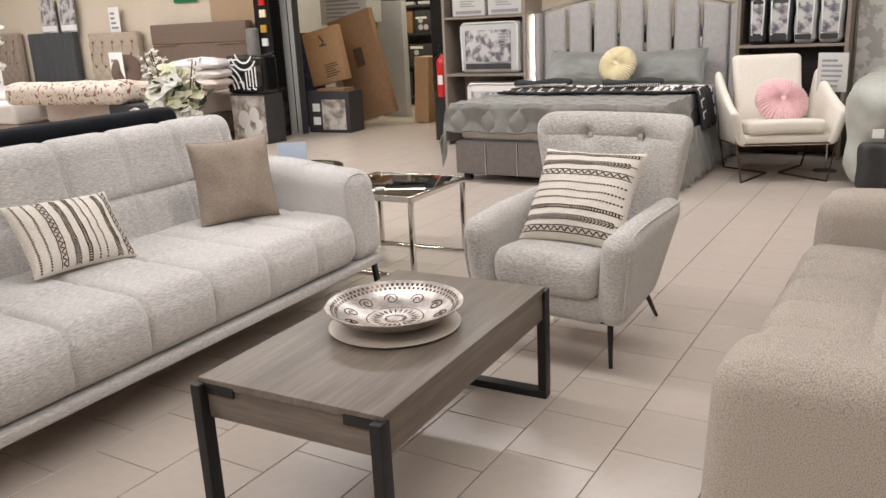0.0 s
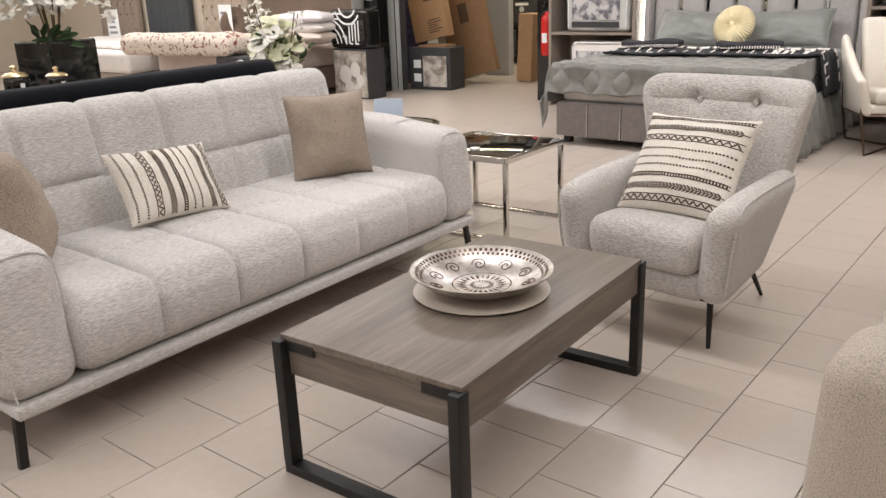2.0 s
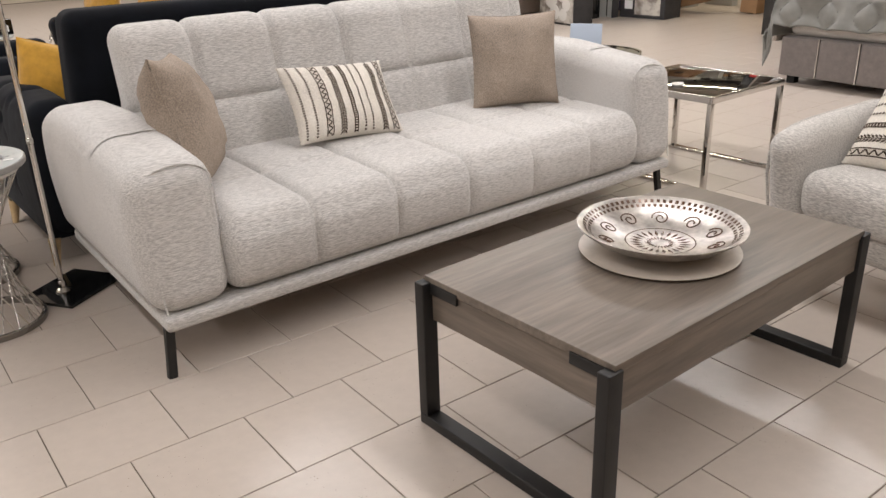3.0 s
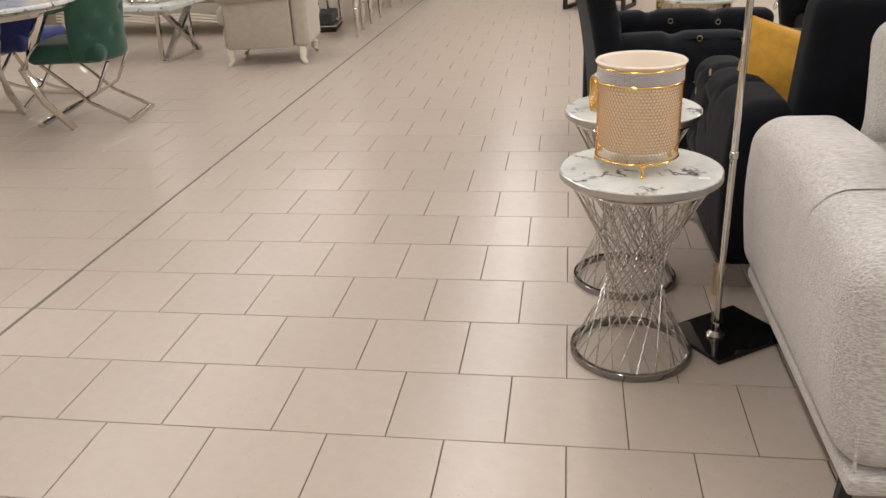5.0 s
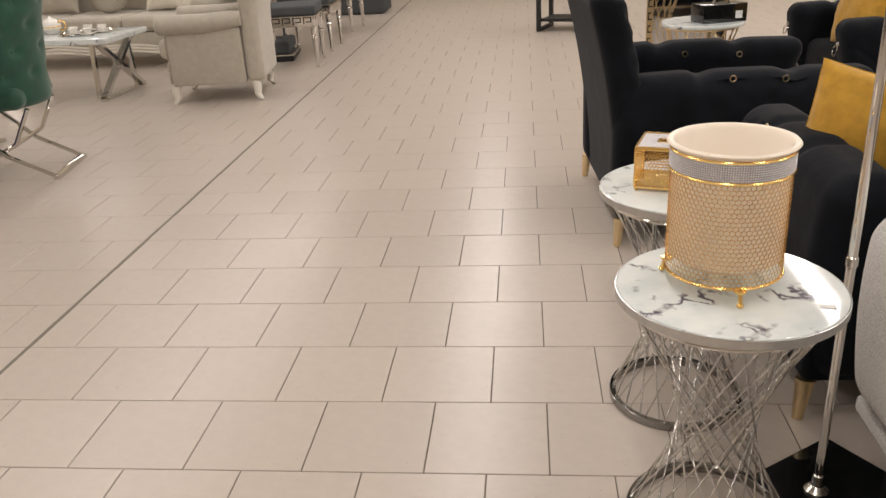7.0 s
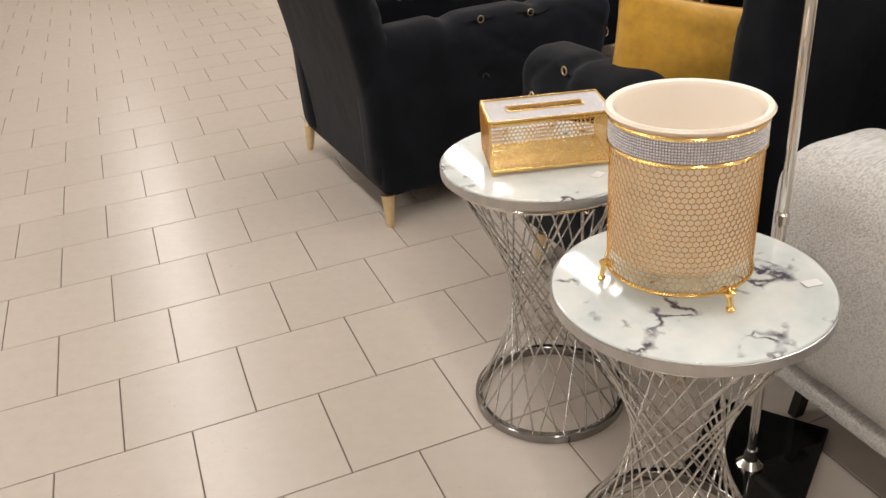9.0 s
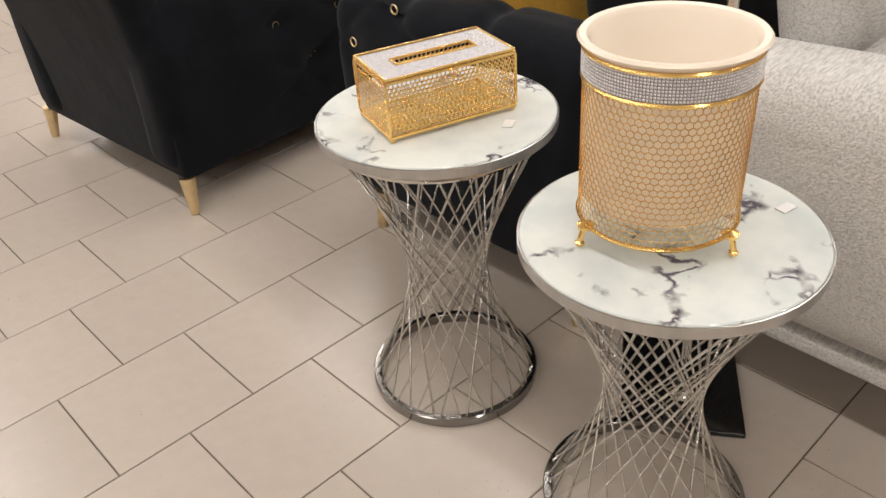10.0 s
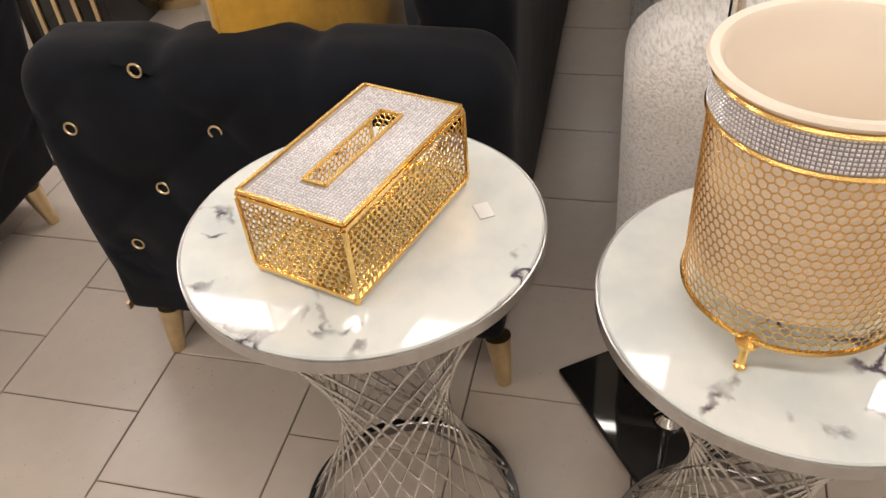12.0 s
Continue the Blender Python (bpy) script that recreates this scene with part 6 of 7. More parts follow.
for z in (0.12, 0.62, 1.12, 1.55, 1.70, 1.86, 2.02, 2.2):
    part("shelf_board", box(-0.3, 0.4, -1.7, 1.8, z, z + 0.03), M_DARKGREY, rack, smooth=False)
rng = random.Random(4)
for z, h in ((0.155, 0.40), (0.655, 0.40), (1.155, 0.34)):
    yy = -1.5
    while yy < 1.3:
        w = rng.uniform(0.34, 0.46)
        b = carton("boxed_goods", facing_west(11.55, 3.2 + yy + w / 2, z), w, 0.42, h * rng.uniform(0.8, 1), rng.choice([M_DARKGREY, M_DARKGREY, M_CARD2]), "dark box with round product pictures on the stock rack")
        for q in range(3):
            part("printed_disc", move(lathe([(0, -0.001), (0.045, -0.001), (0.045, 0.001), (0, 0.001)], 16), -0.08 + 0.1 * (q % 2), -0.2125, 0.08 + 0.11 * (q // 2), 90), M_LIGHTGREY, b)
        part("printed_flash", box(-w * 0.45, w * 0.1, -0.2125, -0.2105, h * 0.62, h * 0.72), M_WHITE, b, smooth=False)
        yy += w + 0.05
for k in range(26):
    z = (1.585, 1.735, 1.895, 2.055)[k % 4]
    part("stacked_sheet", rbox(-0.28, 0.2, -1.5 + 0.5 * (k // 4), -1.5 + 0.5 * (k // 4) + 0.42, z, z + 0.05, 0.01), M_LIGHTGREY if k % 3 else M_SHELF, rack)


# white lounge chair
def white_chair(m):
    e = thing("lounge_chair", m, "ivory lounge chair with slanted arms on thin bronze wire legs", "armchair")
    part("seat", bend(rbox(-0.27, 0.27, -0.36, 0.25, 0.36, 0.47, 0.04, (8, 8, 2), 4), lambda x, y, z: (x * (1 - 0.1 * y), y, z - 0.10 * (y + 0.36) + 0.015 * math.cos(x * 4))), M_IVORY, e)
    part("base", bend(rbox(-0.34, 0.34, -0.34, 0.30, 0.285, 0.37, 0.03, (4, 6, 1), 3), lambda x, y, z: (x, y, z - 0.10 * (y + 0.36))), M_IVORY, e)
    part("backrest", bend(rbox(-0.25, 0.25, 0.16, 0.28, 0.34, 0.92, 0.04, (8, 2, 8), 4), lambda x, y, z: (x * (1 + 0.12 * (z - 0.3)), y + (z - 0.34) * 0.38, z)), M_IVORY, e)
    for s in (-1, 1):
        def arm(x, y, z):
            t = (y + 0.36) / 0.75
            top = 0.55 + 0.26 * max(0, t) ** 1.4
            k = (z - 0.30) / 0.28
            return (s * (x + 0.07 * k), y - 0.04 * k, 0.29 - 0.08 * t + k * (top - 0.29 + 0.08 * t))
        g = bend(rbox(0.29, 0.355, -0.37, 0.40, 0.30, 0.58, 0.03, (2, 10, 6), 3), arm)
        if s < 0:
            g = (g[0], [q[::-1] for q in g[1]])
        part("armrest", g, M_IVORY, e)
        f = [(s * 0.37, -0.36, 0.50), (s * 0.36, -0.34, 0.30), (s * 0.31, -0.33, 0.005), (s * 0.05, 0.02, 0.012), (s * 0.31, 0.36, 0.005), (s * 0.36, 0.33, 0.26), (s * 0.38, 0.30, 0.45)]
        part("wire_leg", tube(f, 0.009, 8), M_BRONZE, e)
        part("side_rail", tube([(s * 0.372, -0.35, 0.30), (s * 0.372, 0.33, 0.25)], 0.007, 8), M_BRONZE, e)
    part("front_rail", tube([(-0.36, -0.35, 0.30), (0.36, -0.35, 0.30)], 0.007, 8), M_BRONZE, e)
    round_cushion(m @ pose(0.02, -0.06, 0.585, 52, 0, 8), 0.205, 0.14, M_PINK, "pink round pleated cushion on the ivory lounge chair")


white_chair(pose(6.78, -2.07, 0, 0, 0, -67))

# bed by the price sign
e = thing("comforter", pose(6.60, -2.72, 0, 0, 0, 0), "pale sage rumpled comforter hanging to the floor with dark lining", "bedding")
part("cloth", bend(rbox(-0.36, 1.3, -1.6, 0.12, 0.03, 0.78, 0.16, (30, 30, 14), 5), lambda x, y, z: (x + 0.05 * noise.noise((y * 4, z * 4, 2)) + 0.03 * math.sin(y * 18) * (0.8 - z) + 0.022 * noise.noise((y * 11, z * 8, 6)), y + 0.05 * noise.noise((x * 4, z * 4, 3)), z + 0.03 * noise.noise((x * 7, y * 7, 9)))), M_SAGECLOTH, e)
part("lining", bend(rbox(-0.40, 0.2, -0.62, 0.02, 0.02, 0.36, 0.05, (8, 12, 5), 3), lambda x, y, z: (x + 0.02 * math.sin(y * 30), y, z)), M_DARKGREY, e)
part("care_label", box(-0.43, -0.42, -0.14, -0.07, 0.40, 0.46), M_WHITE, e, smooth=False)

# ---- flowers and small decor behind the black sofa ----
def leafy(points, normals, size, material, parent, name, aspect=0.7, seed=1):
    rng = random.Random(seed)
    vs, fs = [], []
    for p, nrm in zip(points, normals):
        nrm = Vector(nrm).normalized()
        a = nrm.orthogonal().normalized()
        a.rotate(Matrix.Rotation(rng.uniform(0, 6.28), 3, nrm))
        b = nrm.cross(a)
        s = size * rng.uniform(0.7, 1.15)
        o = len(vs)
        P = Vector(p)
        for u, v, w in ((0, 0, 0), (0.5, aspect * 0.5, 0.12), (1.0, aspect * 0.28, 0.02), (1.12, 0, -0.04), (1.0, -aspect * 0.28, 0.02), (0.5, -aspect * 0.5, 0.12), (0.55, 0, 0.0)):
            vs.append(tuple(P + a * (u * s) + b * (v * s) + nrm * (w * s)))
        fs += [(o, o + 6, o + 1), (o + 1, o + 6, o + 2), (o + 2, o + 6, o + 3), (o + 3, o + 6, o + 4), (o + 4, o + 6, o + 5), (o + 5, o + 6, o)]
    return part(name, (np.array(vs), fs), material, parent)


def blossom(e, p, r, material, seed, petals=9, name="blossom"):
    rng = random.Random(seed)
    pts, nr = [], []
    for k in range(petals):
        a = 6.28 * k / petals + rng.uniform(-0.2, 0.2)
        up = rng.uniform(0.1, 0.9)
        pts.append((p[0], p[1], p[2]))
        nr.append((math.cos(a) * (1 - up) - 0.3, math.sin(a) * (1 - up) - 0.3, up))
    return leafy(pts, nr, r, material, e, name, 0.9, seed)


def bouquet(m):
    e = thing("flower_bouquet", m, "white hydrangea and rose bouquet in a pale vase", "plant")
    part("vase", lathe([(0, 0), (0.07, 0), (0.10, 0.08), (0.11, 0.22), (0.08, 0.34), (0.085, 0.36), (0.07, 0.36), (0.066, 0.33), (0, 0.32)], 32), M_PORCELAIN, e)
    rng = random.Random(8)
    heads = [(-0.03, 0.08, 0.56, 0.15), (-0.08, 0.0, 0.50, 0.15), (-0.05, 0.04, 0.66, 0.13), (-0.10, -0.10, 0.62, 0.11), (-0.02, -0.14, 0.50, 0.11), (0.04, 0.02, 0.72, 0.08), (-0.06, 0.14, 0.66, 0.07)]
    for k, (x, y, z, r) in enumerate(heads):
        for j in range(11 if r > 0.12 else 4):
            q = (x + rng.uniform(-r, r) * 0.6, y + rng.uniform(-r, r) * 0.6, z + rng.uniform(-r, r) * 0.6)
            blossom(e, q, r * 0.70, M_PETAL2 if k in (0, 1, 2, 6) else M_PETAL, k * 10 + j, 8)
    for k in range(9):
        a = rng.uniform(0, 6.28)
        top = (0.16 * math.cos(a) - 0.02, 0.20 * math.sin(a) + 0.06, rng.uniform(0.74, 0.88))
        part("stem", tube([(0, 0, 0.34), (top[0] * 0.5, top[1] * 0.5, 0.52), top], 0.004, 5), M_STEM, e)
        for j in range(3):
            blossom(e, (top[0] + rng.uniform(-0.03, 0.03), top[1] + rng.uniform(-0.03, 0.03), top[2] - j * 0.05), 0.028, M_PETAL, 200 + k * 5 + j, 5, "bud")
    pts = [(rng.uniform(-0.14, 0.16), rng.uniform(-0.12, 0.12), rng.uniform(0.40, 0.68)) for _ in range(60)]
    leafy(pts, [(rng.uniform(-1, 1), rng.uniform(-1, 1), rng.uniform(0, 1)) for _ in pts], 0.075, M_LEAF, e, "foliage", 0.55, 5)


def orchid(m):
    e = thing("orchid_planter", m, "white artificial orchids in a square gloss black planter", "plant")
    part("planter", rbox(-0.165, 0.165, -0.165, 0.165, 0, 0.30, 0.012), M_BLACKGLOSS, e)
    rng = random.Random(3)
    for k in range(7):
        a = 6.28 * k / 7
        dx, dy = 0.24 * math.cos(a), 0.2 * math.sin(a)
        P = [(dx * 0.1, dy * 0.1, 0.29), (dx * 0.3, dy * 0.3, 0.52), (dx * 0.7, dy * 0.7, 0.74 + 0.05 * (k % 3)), (dx * 1.25, dy * 1.25, 0.72 + 0.05 * (k % 3)), (dx * 1.6, dy * 1.6, 0.60)]
        part("stem", tube(P, 0.005, 6), M_STEM, e)
        for j in range(9):
            t = 0.35 + 0.62 * j / 8
            i = min(3, int(t * 4))
            f = t * 4 - i
            q = Vector(P[i]).lerp(Vector(P[i + 1]), f)
            blossom(e, (q.x + rng.uniform(-0.03, 0.03), q.y + rng.uniform(-0.03, 0.03), q.z + rng.uniform(-0.02, 0.03)), 0.050, M_PETAL, 300 + k * 12 + j, 7)
            blossom(e, (q.x + rng.uniform(-0.07, 0.07), q.y + rng.uniform(-0.07, 0.07), q.z - rng.uniform(0.02, 0.14)), 0.048, M_PETAL, 500 + k * 12 + j, 6)
            blossom(e, (q.x + rng.uniform(-0.09, 0.09), q.y + rng.uniform(-0.09, 0.09), q.z - rng.uniform(0.05, 0.22)), 0.046, M_PETAL, 700 + k * 12 + j, 6)
    pts = [(rng.uniform(-0.1, 0.1), rng.uniform(-0.1, 0.1), 0.30) for _ in range(26)]
    leafy(pts, [(rng.uniform(-1, 1), rng.uniform(-1, 1), 0.6) for _ in pts], 0.13, M_LEAF, e, "foliage", 0.4, 6)


def jar(m, s, label):
    e = thing("jar", m, label, "jar")
    part("body", lathe([(0, 0), (0.05 * s, 0), (0.055 * s, 0.02 * s), (0.055 * s, 0.10 * s), (0.05 * s, 0.115 * s), (0, 0.115 * s)], 28), M_BLACKGLOSS, e)
    part("lid", lathe([(0, 0.116 * s), (0.058 * s, 0.116 * s), (0.060 * s, 0.122 * s), (0.045 * s, 0.135 * s), (0.012 * s, 0.142 * s), (0.010 * s, 0.155 * s), (0.016 * s, 0.165 * s), (0, 0.175 * s)], 28), M_LEGGOLD, e, "gold lid with a knob")
    part("tag", box(-0.012, 0.012, -0.066 * s, -0.064 * s, 0.05 * s, 0.09 * s), M_WHITE, e, smooth=False)


def console(m, w, d, h, label, top_mat, leg_mat):
    e = thing("table", m, label, "table")
    part("tabletop", rbox(-w / 2, w / 2, -d / 2, d / 2, h - 0.03, h, 0.005), top_mat, e)
    for s in (-1, 1):
        for t in (-1, 1):
            part("leg", rbox(s * (w / 2 - 0.03) - 0.015, s * (w / 2 - 0.03) + 0.015, t * (d / 2 - 0.03) - 0.015, t * (d / 2 - 0.03) + 0.015, 0, h - 0.0305, 0.002), leg_mat, e)
    return e


DECO = (2.45, 1.68)
console(pose(DECO[0], DECO[1] + 0.06, 0, 0, 0, 3), 1.0, 0.74, 0.745, "dark mirrored display table with a gold pedestal and black cabinet", M_BLACKGLASS, M_CHROME)
deco = bpy.data.objects["table"]
part("cabinet_body", rbox(-0.46, 0.48, 0.02, 0.36, 0.0, 0.714, 0.006), M_BLACKGLOSS, deco, "black gloss cabinet body")
for k in range(5):
    part("gold_strip", box(-0.468, -0.4605, 0.05 + k * 0.07, 0.066 + k * 0.07, 0.01, 0.70), M_LEGGOLD, deco, smooth=False)
part("pedestal", lathe([(0.155, 0.0), (0.155, 0.03), (0.11, 0.035), (0.11, 0.70), (0, 0.70)], 40), M_LEGGOLD, deco, "round gold pedestal")
deco.children[-1].location = (-0.16, -0.17, 0)
orchid(pose(DECO[0] + 0.10, DECO[1] + 0.21, 0.7455, 0, 0, 10))
jar(pose(DECO[0] - 0.32, DECO[1] - 0.10, 0.7455), 1.15, "black gloss jar with an ornate gold lid")
jar(pose(DECO[0] - 0.10, DECO[1] - 0.13, 0.7455), 1.0, "black gloss jar with a white tag and gold lid")
console(pose(3.63, 1.14, 0), 0.36, 0.3, 0.34, "small pale side table under the bouquet", M_PORCELAIN, M_CHROME)
bouquet(pose(3.63, 1.09, 0.3405, 0, 0, -35))

# round gold table with a black box beyond the black seats
e = thing("round_side_table", pose(1.12, 3.35, 0), "round marbled side table on a gold cage base", "table")
part("tabletop", lathe([(0, 0.532), (0.227, 0.532), (0.23, 0.536), (0.23, 0.548), (0.227, 0.552), (0, 0.552)], 64), M_MARBLE, e)
part("base_ring", ring(0.17, 0.006, 0.006), M_LEGGOLD, e)
part("top_ring", ring(0.2, 0.006, 0.524), M_LEGGOLD, e)
for k in range(18):
    a = 2 * np.pi * k / 18
    part("cage_rod", tube([(0.17 * math.cos(a), 0.17 * math.sin(a), 0.01), (0.13 * math.cos(a + 0.5), 0.13 * math.sin(a + 0.5), 0.27), (0.2 * math.cos(a + 1), 0.2 * math.sin(a + 1), 0.522)], 0.004, 6), M_LEGGOLD, e)
b = carton("gift_box", pose(1.20, 3.32, 0.5525, 0, 0, 15), 0.26, 0.16, 0.10, M_BLACKGLOSS, "black gift box with a white label on the gold table", [(0.06, 0.1, 0.02, 0.06, M_WHITE)])
part("lid_handle", tube([(-0.05, -0.02, 0.10), (-0.03, -0.02, 0.13), (0.03, -0.02, 0.13), (0.05, -0.02, 0.10)], 0.006, 6), M_CHROME, b)
black_seat("armchair", pose(2.05, 3.0, 0, 0, 0, -88), 0.9, "black velvet armchair beyond the round gold table")
plain_cushion("scatter_cushion", pose(1.85, 2.95, 0.66, -14, -6, -80), 0.44, 0.42, 0.15, M_MUSTARD, "mustard velvet cushion on the far black armchair", 13)
# greek key screen
e = thing("screen_panel", pose(0.98, 4.3, 0), "mirrored panel with a gold key-pattern frame", "screen")
part("frame", box(-0.04, 0.0, -0.02, 0.02, 0, 1.5), M_LEGGOLD, e, smooth=False)
for k in range(16):
    z = 0.1 + k * 0.085
    part("key_motif", join(box(-0.034, -0.006, -0.024, -0.0205, z, z + 0.008), box(-0.034, -0.028, -0.024, -0.0205, z + 0.008, z + 0.05), box(-0.028, -0.012, -0.024, -0.0205, z + 0.042, z + 0.05)), M_BLACKLEG, e, smooth=False)
part("mirror", box(0.001, 0.5, -0.008, 0.008, 0.0, 1.5), M_MIRROR, e, smooth=False)

# black open frame table by the aisle
e = thing("frame_bench", pose(0.62, 7.05, 0, 0, 0, -20), "black timber frame table with a lower shelf beside the aisle", "table")
for x in (-0.32, 0.32):
    for y in (-0.2, 0.2):
        part("leg", box(x - 0.02, x + 0.02, y - 0.02, y + 0.02, 0, 0.72), M_BLACKLEG, e, smooth=False)
    part("side_rail", box(x - 0.019, x + 0.019, -0.1795, 0.1795, 0.0, 0.035), M_BLACKLEG, e, smooth=False)
for z in (0.10, 0.38):
    part("shelf_rail", box(-0.2995, 0.2995, -0.215, -0.18, z, z + 0.03), M_BLACKLEG, e, smooth=False)
part("tabletop", box(-0.36, 0.36, -0.24, 0.24, 0.7205, 0.76), M_BLACKLEG, e, smooth=False)
part("lower_shelf", box(-0.2995, 0.2995, -0.179, 0.2, 0.10, 0.12), M_BLACKLEG, e, smooth=False)


# ---- dining pieces to the left of the aisle ----
def velvet_dining_chair(m, material, label):
    """Faces -y; chrome crossed sled base."""
    e = thing("dining_chair", m, label, "chair")
    part("seat", rbox(-0.24, 0.24, -0.27, 0.20, 0.38, 0.50, 0.05, (6, 6, 2), 4), material, e)

    def back(x, y, z):
        t = (z - 0.40) / 0.62
        d = 0
        if y > 0.23:
            for r, bz in enumerate((0.55, 0.67, 0.79, 0.91)):
                for bx in ((-0.15, 0, 0.15) if r % 2 else (-0.08, 0.08, 0.2, -0.2)):
                    d += 0.022 * math.exp(-((x - bx) ** 2 + (z - bz) ** 2) / 0.0006)
        return (x * (1 + 0.12 * math.sin(t * 3)), y - 0.17 * (x / 0.25) ** 2 + 0.10 * t * t - d, z + 0.02 * math.cos(x * 10) * t)
    part("backrest", bend(rbox(-0.25, 0.25, 0.16, 0.26, 0.38, 1.02, 0.045, (30, 3, 36), 4), back), material, e)
    for r, bz in enumerate((0.55, 0.67, 0.79, 0.91)):
        for bx in ((-0.15, 0, 0.15) if r % 2 else (-0.08, 0.08, 0.2, -0.2)):
            x, y, z = back(bx, 0.262, bz)
            part("button", move(lathe([(0, 0.007), (0.009, 0.004), (0.011, 0)], 8), x, y - 0.004, z, -90), material, e)
    for s in (-1, 1):
        part("cross_leg", tube([(s * 0.2, -0.2, 0.38), (s * 0.2, -0.05, 0.24), (s * 0.2, 0.05, 0.14), (s * 0.2, 0.28, 0.015)], 0.012, 8), M_CHROME, e)
        part("cross_leg", tube([(s * 0.175, 0.2, 0.38), (s * 0.175, 0.1, 0.2), (s * 0.175, -0.08, 0.1), (s * 0.175, -0.28, 0.015)], 0.012, 8), M_CHROME, e)
    for y in (-0.28, 0.28):
        part("sled_bar", bar((-0.215, y, 0.012), (0.215, y, 0.012), 0.035, 0.022), M_CHROME, e, smooth=False)
    return e


velvet_dining_chair(pose(-2.70, 2.546, 0, 0, 0, -81), M_GREENV, "emerald green tufted velvet dining chair on a crossed chrome base")
velvet_dining_chair(pose(-3.45, 2.95, 0, 0, 0, 170), M_BLUEV, "royal blue velvet dining chair on a crossed chrome base")
velvet_dining_chair(pose(-3.35, 1.55, 0, 0, 0, 10), M_BLUEV, "royal blue velvet dining chair beside the round table")
e = thing("dining_table", pose(-3.16, 2.12, 0), "round marbled dining table on curved chrome legs", "table")
part("tabletop", lathe([(0, 0.745), (0.62, 0.745), (0.65, 0.752), (0.65, 0.765), (0.64, 0.775), (0, 0.775)], 72), M_MARBLE, e)
part("apron_ring", lathe([(0.55, 0.70), (0.60, 0.705), (0.625, 0.73), (0.62, 0.744), (0.55, 0.744)], 72, closed=True), M_CHROME, e)
for k in range(4):
    a = radians(90 * k + 12)
    c, s = math.cos(a), math.sin(a)
    part("curved_leg", tube([(0.46 * c, 0.46 * s, 0.70), (0.38 * c, 0.38 * s, 0.55), (0.28 * c, 0.28 * s, 0.38), (0.36 * c, 0.36 * s, 0.18), (0.50 * c, 0.50 * s, 0.01)], 0.036, 8, taper=0.6), M_CHROME, e)
for k, (x, y) in enumerate(((-3.0, 2.0), (-3.1, 2.35), (-3.45, 2.1), (-3.3, 1.85))):
    g = thing("glass_tumbler", pose(x, y, 0.776), "short clear glass tumbler on the dining table", "glass", "tumblers on the dining table")
    part("glass", lathe([(0, 0), (0.032, 0), (0.037, 0.09), (0.034, 0.09), (0.029, 0.006), (0, 0.006)], 20), M_GLASS, g)


def cross_table(m):
    e = thing("coffee_table", m, "white marbled coffee table on crossed chrome legs", "table")
    part("tabletop", rbox(-0.55, 0.55, -0.32, 0.32, 0.43, 0.47, 0.005), M_MARBLE, e)
    for s in (-1, 1):
        x = s * 0.42
        part("cross_leg", bar((x, -0.28, 0.02), (x, 0.28, 0.43), 0.05, 0.03), M_CHROME, e, smooth=False)
        part("cross_leg", bar((x + 0.031, 0.28, 0.02), (x + 0.031, -0.28, 0.43), 0.05, 0.03), M_CHROME, e, smooth=False)
        part("upright", bar((x - 0.03, -0.29, 0.02), (x - 0.03, -0.25, 0.43), 0.03, 0.03), M_CHROME, e, smooth=False)
        part("upright", bar((x - 0.03, 0.29, 0.02), (x - 0.03, 0.25, 0.43), 0.03, 0.03), M_CHROME, e, smooth=False)
        part("floor_bar", bar((x, -0.3, 0.01), (x, 0.3, 0.01), 0.05, 0.02), M_CHROME, e, smooth=False)
    return e


XT = pose(-3.48, 4.62, 0, 0, 0, -3)
cross_table(XT)
tray = thing("serving_tray", XT @ pose(0.22, 0.02, 0.4705), "silver tray with a tea set on the crossed-leg table", "tray")
part("tray_plate", lathe([(0, 0), (0.2, 0), (0.21, 0.012), (0.205, 0.013), (0.195, 0.004), (0, 0.004)], 40), M_CHROME, tray)
for k in range(6):
    a = 6.28 * k / 6
    c = thing("tea_cup", XT @ pose(0.22 + 0.12 * math.cos(a), 0.02 + 0.12 * math.sin(a), 0.475), "small white porcelain tea cup on its saucer", "cup", "tea cups on the tray")
    part("saucer", lathe([(0, 0), (0.035, 0), (0.055, 0.008), (0.05, 0.009), (0, 0.004)], 20), M_PORCELAIN, c)
    part("cup", lathe([(0, 0.005), (0.02, 0.005), (0.034, 0.03), (0.037, 0.045), (0.034, 0.045), (0.018, 0.012), (0, 0.012)], 20), M_PORCELAIN, c)
pot = thing("teapot", XT @ pose(-0.1, 0.05, 0.4705), "white porcelain teapot with a gold band", "teapot")
part("body", lathe([(0, 0), (0.04, 0), (0.075, 0.04), (0.075, 0.07), (0.045, 0.11), (0.015, 0.12), (0, 0.14)], 24), M_PORCELAIN, pot)
part("gold_band", ring(0.077, 0.004, 0.055, 28), M_GOLD, pot)
part("handle", move(ring(0.035, 0.006, 0, 20), 0.09, 0, 0.06, 90), M_GOLD, pot)
part("spout", tube([(-0.06, 0, 0.05), (-0.1, 0, 0.08), (-0.12, 0, 0.11)], 0.011, 8, taper=0.6), M_PORCELAIN, pot)


